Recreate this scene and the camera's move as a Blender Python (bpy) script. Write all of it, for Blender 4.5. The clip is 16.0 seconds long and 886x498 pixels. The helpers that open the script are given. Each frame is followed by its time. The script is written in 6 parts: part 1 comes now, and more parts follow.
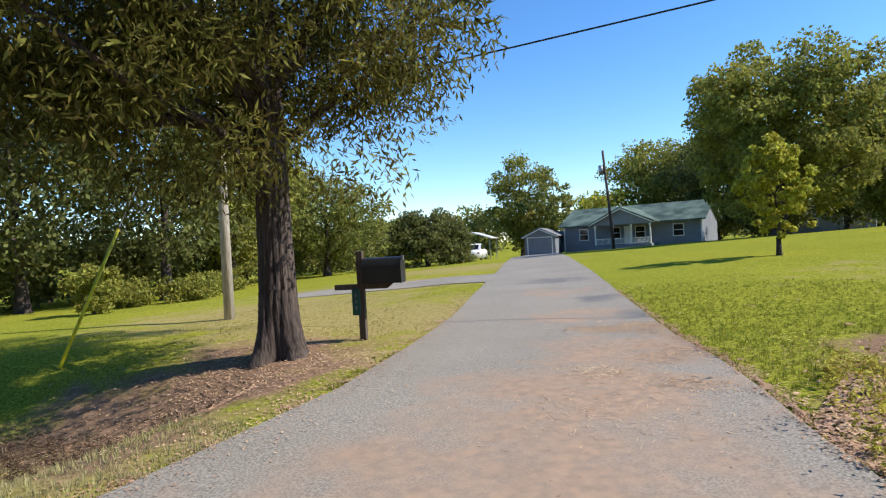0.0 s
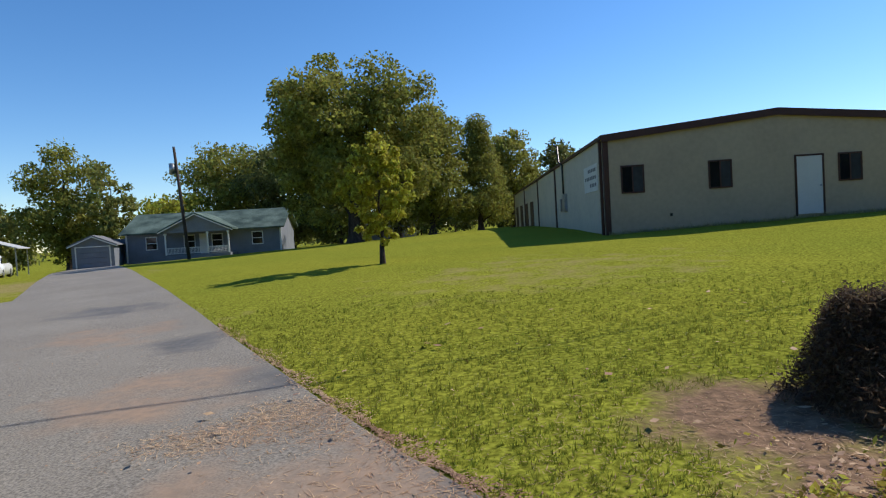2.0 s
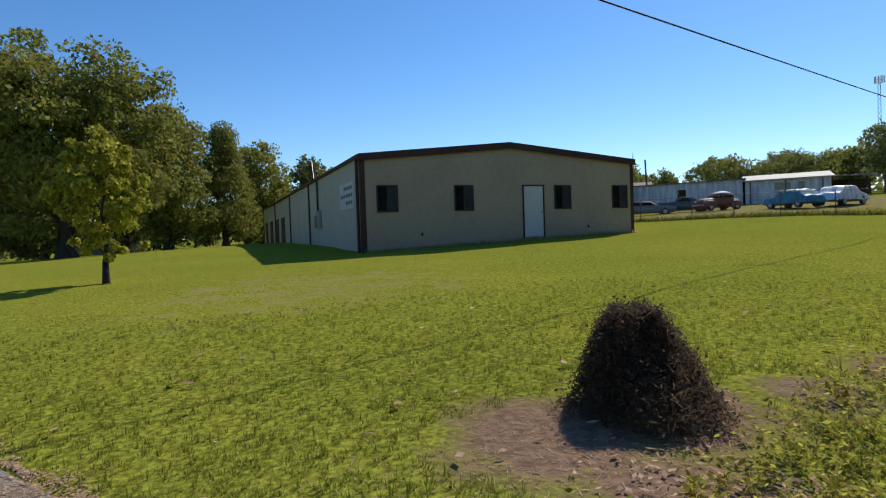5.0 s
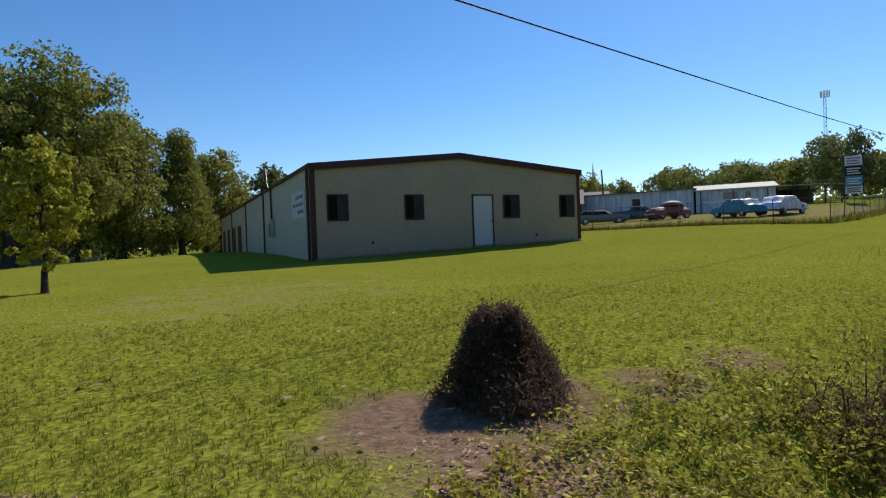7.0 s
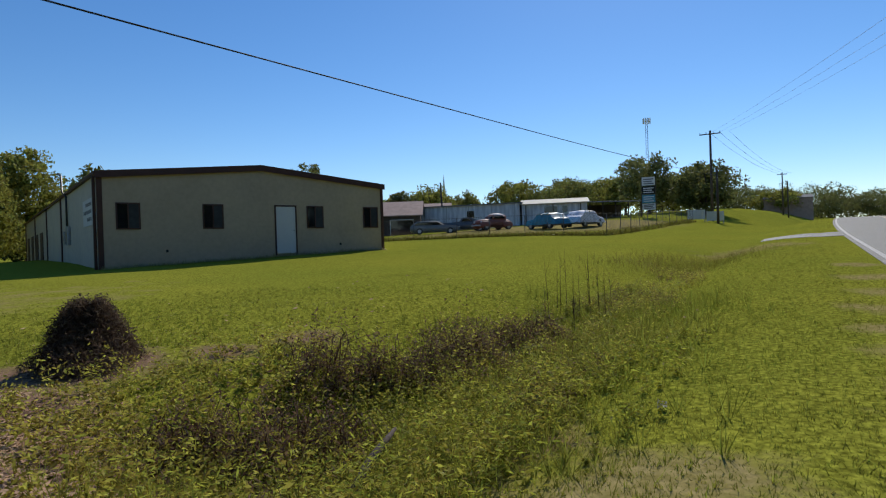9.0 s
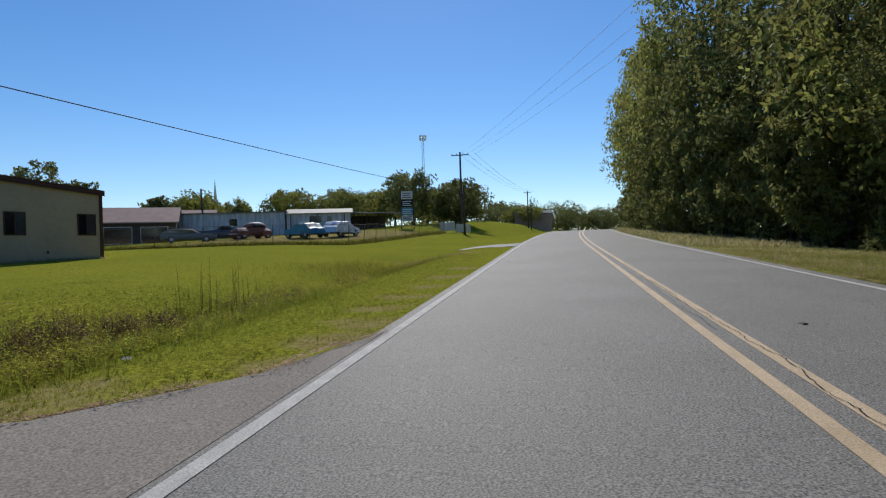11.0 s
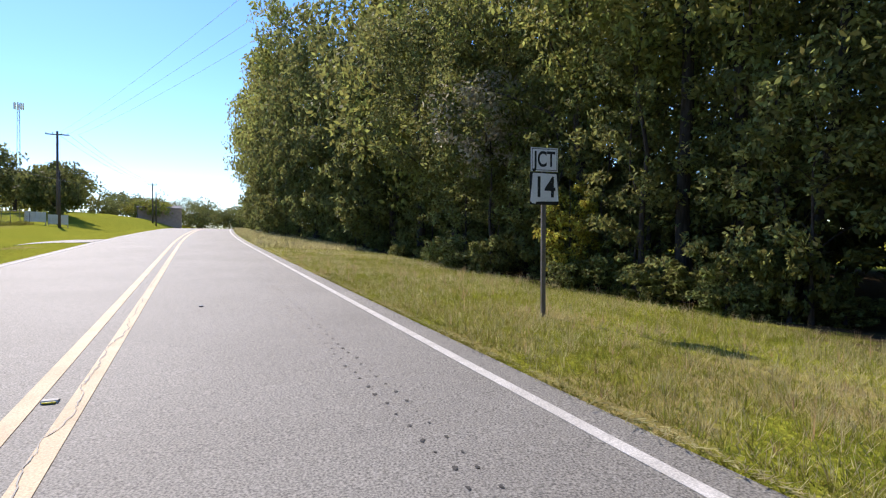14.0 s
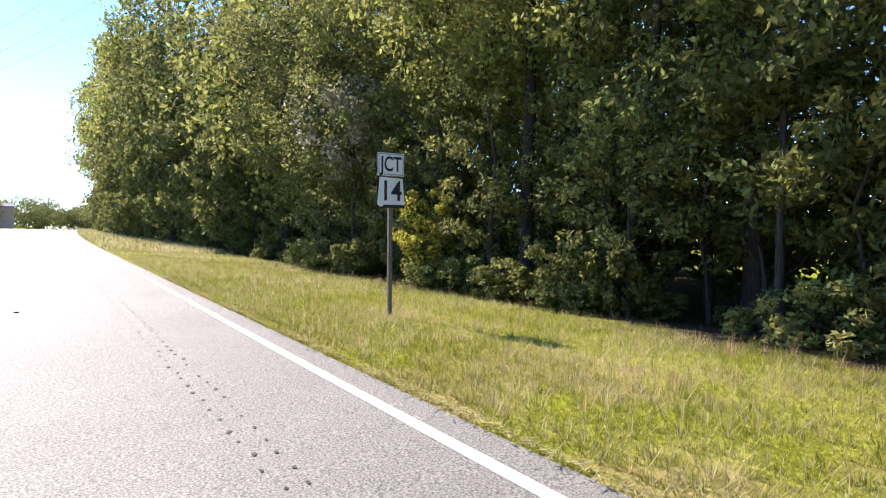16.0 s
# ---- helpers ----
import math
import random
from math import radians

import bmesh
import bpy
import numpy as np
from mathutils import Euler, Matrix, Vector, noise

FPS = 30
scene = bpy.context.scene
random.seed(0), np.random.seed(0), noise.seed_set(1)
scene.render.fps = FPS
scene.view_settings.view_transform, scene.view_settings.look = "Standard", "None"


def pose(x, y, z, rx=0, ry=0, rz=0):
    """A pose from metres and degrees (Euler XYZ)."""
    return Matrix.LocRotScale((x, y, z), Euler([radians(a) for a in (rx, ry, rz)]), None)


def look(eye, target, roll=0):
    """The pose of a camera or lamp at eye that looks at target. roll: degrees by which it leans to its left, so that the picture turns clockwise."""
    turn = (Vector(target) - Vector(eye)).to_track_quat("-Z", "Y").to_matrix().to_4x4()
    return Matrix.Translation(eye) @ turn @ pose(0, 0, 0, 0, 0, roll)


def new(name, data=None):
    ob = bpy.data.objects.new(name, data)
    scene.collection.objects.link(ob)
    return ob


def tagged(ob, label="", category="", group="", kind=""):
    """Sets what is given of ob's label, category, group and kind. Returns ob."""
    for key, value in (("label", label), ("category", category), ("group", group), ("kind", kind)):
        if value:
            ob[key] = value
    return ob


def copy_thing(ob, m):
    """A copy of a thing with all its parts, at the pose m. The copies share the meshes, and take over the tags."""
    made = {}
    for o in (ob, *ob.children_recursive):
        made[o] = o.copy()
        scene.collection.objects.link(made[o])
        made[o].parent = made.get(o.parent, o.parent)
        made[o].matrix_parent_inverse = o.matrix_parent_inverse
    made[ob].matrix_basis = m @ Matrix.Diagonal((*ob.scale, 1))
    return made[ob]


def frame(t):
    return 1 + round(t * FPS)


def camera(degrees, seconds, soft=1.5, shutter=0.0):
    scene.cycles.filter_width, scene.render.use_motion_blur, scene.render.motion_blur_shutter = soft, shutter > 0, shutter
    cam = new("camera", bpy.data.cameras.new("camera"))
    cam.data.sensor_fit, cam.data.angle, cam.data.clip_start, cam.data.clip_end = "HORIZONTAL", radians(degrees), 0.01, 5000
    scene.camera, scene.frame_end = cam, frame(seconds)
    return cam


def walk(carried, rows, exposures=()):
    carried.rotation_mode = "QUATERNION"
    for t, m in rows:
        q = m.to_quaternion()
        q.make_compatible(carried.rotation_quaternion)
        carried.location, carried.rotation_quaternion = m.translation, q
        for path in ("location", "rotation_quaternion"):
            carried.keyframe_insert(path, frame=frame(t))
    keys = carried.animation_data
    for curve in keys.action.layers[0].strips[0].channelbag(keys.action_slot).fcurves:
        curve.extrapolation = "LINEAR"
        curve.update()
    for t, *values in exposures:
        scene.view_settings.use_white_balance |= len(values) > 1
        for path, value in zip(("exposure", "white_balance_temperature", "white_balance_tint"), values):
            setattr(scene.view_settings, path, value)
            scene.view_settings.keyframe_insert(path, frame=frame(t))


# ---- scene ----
cam = camera(74.6, 16.0, 1.2)
PATH = [
    (0, (0.551, -0.328, 1.26), (-0.803, 1.144, 1.245), -3.2),
    (0.5, (-0.292, 0.614, 1.235), (-1.332, 2.322, 1.204), -3.3),
    (1, (-0.878, 1.565, 1.24), (-1.6, 3.429, 1.183), -3.4),
    (1.5, (-1.255, 2.469, 1.251), (-1.631, 4.432, 1.184), -3.4),
    (2, (-1.529, 3.146, 1.262), (-1.608, 5.143, 1.193), -3.3),
    (2.5, (-1.711, 3.6, 1.267), (-1.568, 5.594, 1.206), -3.1),
    (3, (-1.774, 3.735, 1.26), (-1.468, 5.711, 1.209), -3.0),
    (3.5, (-1.654, 3.718, 1.25), (-1.225, 5.671, 1.212), -3.3),
    (4, (-1.698, 3.722, 1.251), (-1.126, 5.637, 1.205), -2.8),
    (6.5, (-1.553, 3.43, 1.233), (-0.711, 5.244, 1.201), -2.0),
    (7, (-1.304, 3.066, 1.23), (-0.442, 4.871, 1.206), -2.1),
    (7.5, (-0.978, 2.506, 1.223), (-0.079, 4.293, 1.206), -2.2),
    (8, (-0.543, 1.749, 1.18), (0.427, 3.498, 1.17), -2.3),
    (8.5, (-0.251, 0.982, 1.162), (0.862, 2.644, 1.153), -2.0),
    (9, (0.025, 0.185, 1.144), (1.279, 1.743, 1.134), -1.9),
    (9.5, (0.324, -0.749, 1.077), (1.712, 0.69, 1.07), -1.7),
    (10, (0.386, -1.64, 1.038), (1.906, -0.34, 1.034), -1.7),
    (12.5, (-0.626, -5.728, 1.09), (1.281, -5.124, 1.083), -1.0),
    (13, (-0.836, -6.169, 1.064), (1.115, -5.73, 1.057), -0.4),
    (13.5, (-0.953, -6.465, 1.038), (1.04, -6.301, 1.026), -0.1),
    (14, (-1.031, -6.539, 1.039), (0.965, -6.66, 1.018), 0.1),
    (14.5, (-1.166, -6.678, 1.032), (0.814, -6.96, 1.015), 0.1),
    (15, (-1.321, -6.85, 1.023), (0.64, -7.244, 1.012), 0.1),
    (15.5, (-1.388, -6.932, 1.006), (0.553, -7.412, 1.0), 0.1),
    (16, (-1.353, -6.915, 1.005), (0.574, -7.453, 0.999), 0.3),
]
walk(cam, [(t, look(eye, target, roll)) for t, eye, target, roll in PATH],
     [(0, 0.75, 6500, 10), (1, 0.36, 6500, 10), (1.5, 0.24, 6500, 10), (3, 0.1, 6500, 10), (7, -0.05, 6500, 10), (8.5, -0.15, 6500, 10), (10, -0.45, 6500, 10), (12.5, 0.0, 6500, 10), (13.2, 0.15, 6550, 13), (14, 0.72, 6650, 18), (15, 1.32, 6800, 19), (16, 1.55, 6800, 19)])

# ---- world, sun, exposure ----
SUN_AZ, SUN_EL = radians(33), radians(41)          # heading from +x towards +y, height
world = bpy.data.worlds.new("world")
scene.world = world
world.use_nodes = True
wn = world.node_tree
sky = wn.nodes.new("ShaderNodeTexSky")
sky.sky_type, sky.sun_disc = "NISHITA", False
sky.sun_elevation, sky.sun_rotation = SUN_EL, math.pi / 2 - SUN_AZ
sky.air_density, sky.dust_density, sky.ozone_density, sky.altitude = 1.0, 0.1, 4.5, 300
vivid = wn.nodes.new("ShaderNodeHueSaturation")
vivid.inputs["Saturation"].default_value = 1.2
vivid.inputs["Hue"].default_value = 0.503
wn.links.new(sky.outputs[0], vivid.inputs["Color"])
wn.links.new(vivid.outputs[0], wn.nodes["Background"].inputs[0])
wn.nodes["Background"].inputs[1].default_value = 0.14
sun = new("sun", bpy.data.lights.new("sun", "SUN"))
sun.data.energy, sun.data.angle, sun.data.color = 4.2, radians(0.55), (1.0, 0.94, 0.84)
sun.matrix_world = look((0, 0, 60), (-math.cos(SUN_EL) * math.cos(SUN_AZ), -math.cos(SUN_EL) * math.sin(SUN_AZ), 60 - math.sin(SUN_EL)))


# ---- materials ----
def material(name, colour, rough=0.8, metal=0.0, spread=0.15, scale=3.0, fine=40.0, bump=0.15, second=None, mix=0.5, island=0.0, spec=0.3, stretch=None, through_light=0.0, per_object=0.0):
    """A surface with variation at two scales. second: the colour of broad patches; island: variation from piece to piece."""
    m = bpy.data.materials.new(name)
    m.use_nodes = True
    n, l = m.node_tree.nodes, m.node_tree.links
    b = n["Principled BSDF"]
    b.inputs["Roughness"].default_value, b.inputs["Metallic"].default_value = rough, metal
    b.inputs["Specular IOR Level"].default_value = spec
    tc = n.new("ShaderNodeTexCoord")
    src = tc.outputs["Object"]
    if stretch:
        mp = n.new("ShaderNodeMapping")
        mp.inputs["Scale"].default_value = stretch
        l.new(src, mp.inputs[0])
        src = mp.outputs[0]
    big, small = n.new("ShaderNodeTexNoise"), n.new("ShaderNodeTexNoise")
    for tex, sc, det in ((big, scale, 5), (small, fine, 3)):
        tex.inputs["Scale"].default_value, tex.inputs["Detail"].default_value = sc, det
        l.new(src, tex.inputs["Vector"])
    ramp = n.new("ShaderNodeValToRGB")
    ramp.color_ramp.elements[0].position, ramp.color_ramp.elements[1].position = 0.5 - mix * 0.3, 0.5 + mix * 0.3
    c2 = second or tuple(c * (1 - spread) for c in colour)
    ramp.color_ramp.elements[0].color, ramp.color_ramp.elements[1].color = (*colour, 1), (*c2, 1)
    l.new(big.outputs[0], ramp.inputs[0])
    hsv = n.new("ShaderNodeHueSaturation")
    l.new(ramp.outputs[0], hsv.inputs["Color"])
    rng = n.new("ShaderNodeMapRange")
    rng.inputs[1].default_value, rng.inputs[2].default_value = 0.3, 0.7
    rng.inputs[3].default_value, rng.inputs[4].default_value = 1 - spread, 1 + spread
    l.new(small.outputs[0], rng.inputs[0])
    value = rng.outputs[0]
    for amount, kind, out in ((island, "ShaderNodeNewGeometry", "Random Per Island"), (per_object, "ShaderNodeObjectInfo", "Random")):
        if amount:
            g = n.new(kind)
            r2 = n.new("ShaderNodeMapRange")
            r2.inputs[3].default_value, r2.inputs[4].default_value = 1 - amount, 1 + amount
            l.new(g.outputs[out], r2.inputs[0])
            mul = n.new("ShaderNodeMath")
            mul.operation = "MULTIPLY"
            l.new(value, mul.inputs[0]), l.new(r2.outputs[0], mul.inputs[1])
            value = mul.outputs[0]
            h2 = n.new("ShaderNodeMapRange")
            h2.inputs[3].default_value, h2.inputs[4].default_value = 0.5 - 0.05 * amount, 0.5 + 0.05 * amount
            l.new(g.outputs[out], h2.inputs[0])
            l.new(h2.outputs[0], hsv.inputs["Hue"])
    l.new(value, hsv.inputs["Value"])
    l.new(hsv.outputs[0], b.inputs["Base Color"])
    if bump:
        bp = n.new("ShaderNodeBump")
        bp.inputs["Strength"].default_value, bp.inputs["Distance"].default_value = bump, 0.02
        l.new(small.outputs[0], bp.inputs["Height"])
        l.new(bp.outputs[0], b.inputs["Normal"])
    if through_light:
        tr, mx = n.new("ShaderNodeBsdfTranslucent"), n.new("ShaderNodeMixShader")
        l.new(hsv.outputs[0], tr.inputs[0])
        mx.inputs[0].default_value = through_light
        l.new(b.outputs[0], mx.inputs[1]), l.new(tr.outputs[0], mx.inputs[2])
        l.new(mx.outputs[0], n["Material Output"].inputs[0])
    return m


def leaf_material(name, colour, second, island=0.35, glow=0.42, spec=0.08):
    return material(name, colour, rough=0.6, spread=0.12, scale=0.35, fine=9.0, bump=0.0, second=second, mix=0.8, island=island, spec=spec, through_light=glow)


M_GRASS = material("lawn_ground", (0.256, 0.252, 0.032), rough=0.95, spread=0.55, scale=0.22, fine=22.0, bump=0.6, second=(0.195, 0.215, 0.028), mix=0.9, spec=0.0)


def add_patches(m, spots, colour, second):
    """Bare or dry spots: rows of (x, y, radius, strength), with ragged edges."""
    n, l = m.node_tree.nodes, m.node_tree.links
    b = n["Principled BSDF"]
    was = b.inputs["Base Color"].links[0].from_socket
    geo = n.new("ShaderNodeNewGeometry")
    nz = n.new("ShaderNodeTexNoise")
    nz.inputs["Scale"].default_value, nz.inputs["Detail"].default_value = 1.7, 6
    l.new(geo.outputs["Position"], nz.inputs["Vector"])
    total = None
    for x, y, r, s in spots:
        flat = n.new("ShaderNodeVectorMath")
        flat.operation = "MULTIPLY"
        flat.inputs[1].default_value = (1, 1, 0)
        l.new(geo.outputs["Position"], flat.inputs[0])
        d = n.new("ShaderNodeVectorMath")
        d.operation = "DISTANCE"
        d.inputs[1].default_value = (x, y, 0)
        l.new(flat.outputs[0], d.inputs[0])
        mr = n.new("ShaderNodeMapRange")
        mr.inputs[1].default_value, mr.inputs[2].default_value, mr.inputs[3].default_value, mr.inputs[4].default_value = r * 1.25, r * 0.3, -0.35, s
        l.new(d.outputs["Value"], mr.inputs[0])
        if total is None:
            total = mr.outputs[0]
        else:
            mx = n.new("ShaderNodeMath")
            mx.operation = "MAXIMUM"
            l.new(total, mx.inputs[0]), l.new(mr.outputs[0], mx.inputs[1])
            total = mx.outputs[0]
    add = n.new("ShaderNodeMath")
    l.new(total, add.inputs[0]), l.new(nz.outputs[0], add.inputs[1])
    mask = n.new("ShaderNodeMapRange")
    mask.inputs[1].default_value, mask.inputs[2].default_value = 0.5, 0.85
    l.new(add.outputs[0], mask.inputs[0])
    fine = n.new("ShaderNodeTexNoise")
    fine.inputs["Scale"].default_value = 11
    fine.inputs["Detail"].default_value = 5
    l.new(geo.outputs["Position"], fine.inputs["Vector"])
    ramp = n.new("ShaderNodeValToRGB")
    ramp.color_ramp.elements[0].position, ramp.color_ramp.elements[1].position = 0.35, 0.65
    ramp.color_ramp.elements[0].color, ramp.color_ramp.elements[1].color = (*colour, 1), (*second, 1)
    l.new(fine.outputs[0], ramp.inputs[0])
    mix = n.new("ShaderNodeMixRGB")
    l.new(mask.outputs[0], mix.inputs[0]), l.new(was, mix.inputs[1]), l.new(ramp.outputs[0], mix.inputs[2])
    l.new(mix.outputs[0], b.inputs["Base Color"])


DRY_SPOTS = [(-4.8, 0.9, 1.8, 0.5), (-6.3, -0.4, 2.2, 0.5), (-8.5, -0.6, 2.4, 0.45), (-5.4, 4.0, 1.2, 0.45), (1.3, 2.3, 1.1, 0.42), (0.6, 3.1, 0.8, 0.4), (2.4, 1.6, 1.0, 0.42), (2.6, 4.2, 0.8, 0.3), (-8.5, 7.0, 4.5, 0.5), (-13, 8, 6.0, 0.45), (-16, 14, 7.0, 0.35), (-7.6, 11, 3.0, 0.4), (-20, 24, 8, 0.35), (22, 9.5, 3.0, 0.3), (0, 15, 6, 0.1), (4.9, 4.4, 1.0, 0.42), (6.3, 5.3, 0.8, 0.3), (33, 40, 7, 0.9), (38, 34, 7, 0.9), (44, 34, 8, 0.9), (42, 42, 8, 0.9), (52, 36, 8, 0.7)] + [(3.0 + (u * 0.943) + 5.2 * 0.334, -4.2 + u * 0.334 - 5.2 * 0.943, 2.3, 0.3) for u in range(-5, 24, 4)] + [(3.0 + u * 0.943 - 4.25 * 0.334, -4.2 + u * 0.334 + 4.2 * 0.943, 0.8, 0.3) for u in (1.6, 2.6, 3.6, 4.7, 5.9, 7.3, 9, 11, 13.5)] + [(3.0 + (u * 0.943) + 3.5 * 0.334, -4.2 + u * 0.334 - 3.5 * 0.943, 1.2, 0.5) for u in (-6, -3.6, -1.2, 1.2, 3.6, 6, 9, 12, 15)]
SOIL_SPOTS = [(0.35, 3.6, 0.7, 0.42), (0.1, 4.6, 0.7, 0.36), (-6.9, 2.2, 1.4, 0.4), (4.9, 4.4, 0.8, 0.36), (0.1, 6.5, 0.95, 0.5), (0.25, 5.6, 0.9, 0.4), (0.9, 6.4, 0.95, 0.45), (1.9, 6.3, 0.6, 0.3), (3.0, 6.5, 0.7, 0.3), (-6.6, 3.3, 2.6, 0.45), (-5.2, 2.6, 1.6, 0.4), (-7.5, 1.6, 2.4, 0.4), (-4.4, 1.2, 1.0, 0.4), (2.6, 3.0, 1.0, 0.3), (4.6, 4.4, 1.0, 0.3)]
add_patches(M_GRASS, DRY_SPOTS, (0.36, 0.29, 0.12), (0.24, 0.2, 0.065))
add_patches(M_GRASS, SOIL_SPOTS, (0.29, 0.185, 0.118), (0.17, 0.112, 0.074))
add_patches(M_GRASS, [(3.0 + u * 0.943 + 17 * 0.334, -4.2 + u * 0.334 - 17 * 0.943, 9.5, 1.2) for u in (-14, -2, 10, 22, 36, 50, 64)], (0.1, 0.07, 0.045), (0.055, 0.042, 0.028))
M_ROAD = material("road_asphalt", (0.205, 0.196, 0.174), rough=0.74, spread=0.75, scale=0.5, fine=75.0, bump=0.1, second=(0.165, 0.156, 0.137), mix=0.8, spec=0.4)
M_DRIVE = material("driveway_asphalt", (0.285, 0.254, 0.21), rough=0.9, spread=0.45, scale=0.45, fine=60.0, bump=0.06, second=(0.228, 0.2, 0.165), mix=0.7, spec=0.25)
add_patches(M_DRIVE, [(-1.3, 2.2, 2.4, 0.33), (-1.9, 3.8, 1.9, 0.33), (-2.3, 5.6, 1.5, 0.33), (-4.3, 7.8, 1.4, 0.24), (0.2, 1.0, 1.6, 0.2), (-6.5, 11.0, 1.6, 0.2)], (0.37, 0.255, 0.175), (0.28, 0.205, 0.15))
add_patches(M_DRIVE, [(-3.2, 8.2, 0.7, 0.3), (-5.0, 10.2, 0.9, 0.3), (-1.4, 5.9, 0.6, 0.3), (-8.5, 14.0, 1.5, 0.3)], (0.13, 0.125, 0.12), (0.17, 0.16, 0.15))
M_WHITE_LINE = material("white_road_paint", (0.56, 0.54, 0.5), rough=0.8, spread=0.3, scale=5.0, fine=80.0, second=(0.42, 0.4, 0.36), mix=0.7)
M_YELLOW_LINE = material("yellow_road_paint", (0.6, 0.455, 0.29), rough=0.7, spread=0.25, scale=2.0, fine=80.0, second=(0.48, 0.36, 0.22))
M_BLADE = leaf_material("grass_blades", (0.175, 0.217, 0.026), (0.262, 0.256, 0.05), glow=0.6, spec=0.0)
M_DRY_BLADE = leaf_material("dry_grass_blades", (0.5, 0.43, 0.25), (0.33, 0.31, 0.12), glow=0.5, spec=0.0)
M_LAWN_DARK = leaf_material("dark_lawn_blades", (0.14, 0.175, 0.022), (0.19, 0.21, 0.03), glow=0.6, spec=0.0)
M_WEED = leaf_material("weed_leaves", (0.33, 0.32, 0.05), (0.46, 0.38, 0.08), 0.5, 0.5)
M_FERN = leaf_material("feathery_weed_leaves", (0.42, 0.39, 0.06), (0.28, 0.29, 0.04), 0.5, 0.5)
M_MIXED_BLADE = leaf_material("brownish_grass_blades", (0.23, 0.185, 0.055), (0.17, 0.19, 0.022), 0.5, 0.5, spec=0.0)
M_BRAMBLE = leaf_material("dry_bramble", (0.14, 0.088, 0.058), (0.23, 0.148, 0.092), 0.5)
M_VINE = leaf_material("dead_vine", (0.092, 0.062, 0.044), (0.17, 0.118, 0.078), 0.5)
M_SEED = leaf_material("reddish_seed_stems", (0.42, 0.27, 0.16), (0.5, 0.38, 0.22), glow=0.5)
M_LITTER = material("fallen_leaves", (0.32, 0.18, 0.11), rough=0.9, spread=0.2, scale=0.8, fine=20, bump=0, second=(0.5, 0.33, 0.21), island=0.3)
M_STRAW = material("pine_straw", (0.46, 0.28, 0.16), rough=0.9, spread=0.2, scale=0.8, fine=20, bump=0, second=(0.56, 0.4, 0.26), island=0.25)
M_TAR = material("old_tar", (0.045, 0.043, 0.04), rough=0.7, spread=0.2, bump=0)
M_SOIL = material("bare_soil", (0.28, 0.175, 0.115), rough=0.95, spread=0.3, scale=1.2, fine=35, bump=0.6, second=(0.19, 0.125, 0.085))
M_BARK = material("dark_bark", (0.1, 0.078, 0.066), rough=0.95, spread=0.5, scale=2.0, fine=16, bump=1.0, second=(0.055, 0.043, 0.038), stretch=(2.2, 2.2, 0.28), spec=0.1)
# bark of the bare trunks, with the crowns' shade put into its colour
M_WOOD_BARK = material("shade_darkened_bark", (0.06, 0.05, 0.042), rough=0.95, spread=0.5, scale=1.2, fine=14, bump=0.8, second=(0.03, 0.026, 0.022), stretch=(2, 2, 0.3), spec=0.05)
M_OAK_LEAF = leaf_material("willow_oak_leaves", (0.08, 0.086, 0.022), (0.22, 0.18, 0.042), 0.55)
M_LEAF = leaf_material("oak_leaves", (0.21, 0.222, 0.045), (0.32, 0.295, 0.065))
M_LEAF_DARK = leaf_material("dark_leaves", (0.115, 0.128, 0.04), (0.19, 0.19, 0.06))
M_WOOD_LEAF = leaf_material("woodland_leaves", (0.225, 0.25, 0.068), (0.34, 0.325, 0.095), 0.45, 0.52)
# the woodland leaves again, darkened in colour for the shaded parts
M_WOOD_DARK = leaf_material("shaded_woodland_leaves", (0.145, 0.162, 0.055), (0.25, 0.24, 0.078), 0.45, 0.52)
M_UNDER = leaf_material("undergrowth_leaves", (0.17, 0.2, 0.065), (0.3, 0.28, 0.1), 0.6, 0.45)
M_LEAF_YARD = leaf_material("yard_tree_leaves", (0.15, 0.168, 0.06), (0.24, 0.235, 0.08), 0.4)
M_LEAF_YELLOW = leaf_material("turning_leaves", (0.5, 0.45, 0.07), (0.33, 0.35, 0.05))
M_LEAF_FAR = leaf_material("far_leaves", (0.18, 0.21, 0.05), (0.27, 0.25, 0.07))
M_LEAF_SILVER = leaf_material("pale_leaves", (0.45, 0.4, 0.32), (0.25, 0.25, 0.13))
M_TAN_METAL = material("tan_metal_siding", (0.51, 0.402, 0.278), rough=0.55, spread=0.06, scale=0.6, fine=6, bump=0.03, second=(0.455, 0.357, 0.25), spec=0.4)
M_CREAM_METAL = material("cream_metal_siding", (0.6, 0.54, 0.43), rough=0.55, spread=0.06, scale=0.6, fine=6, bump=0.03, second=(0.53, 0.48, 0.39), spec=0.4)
M_BROWN_TRIM = material("brown_metal_trim", (0.085, 0.035, 0.026), rough=0.5, spread=0.15, scale=3, fine=30, bump=0.05, spec=0.4)
M_WHITE_PAINT = material("white_paint", (0.72, 0.71, 0.68), rough=0.6, spread=0.07, scale=2, fine=25, bump=0.04)
M_DARK_GLASS = material("dark_window_glass", (0.012, 0.013, 0.016), rough=0.06, spread=0.1, scale=1, fine=5, bump=0.0, spec=0.6)
# lighter base colour stands in for the reflection in the right-hand panes
M_PANE_GREY = material("reflection_grey_window_glass", (0.06, 0.063, 0.07), rough=0.12, spread=0.15, scale=1.5, fine=6, bump=0.0, spec=0.6)
M_CURTAIN = material("grey_window_blind", (0.16, 0.16, 0.17), rough=0.8, spread=0.15, scale=3, fine=20)
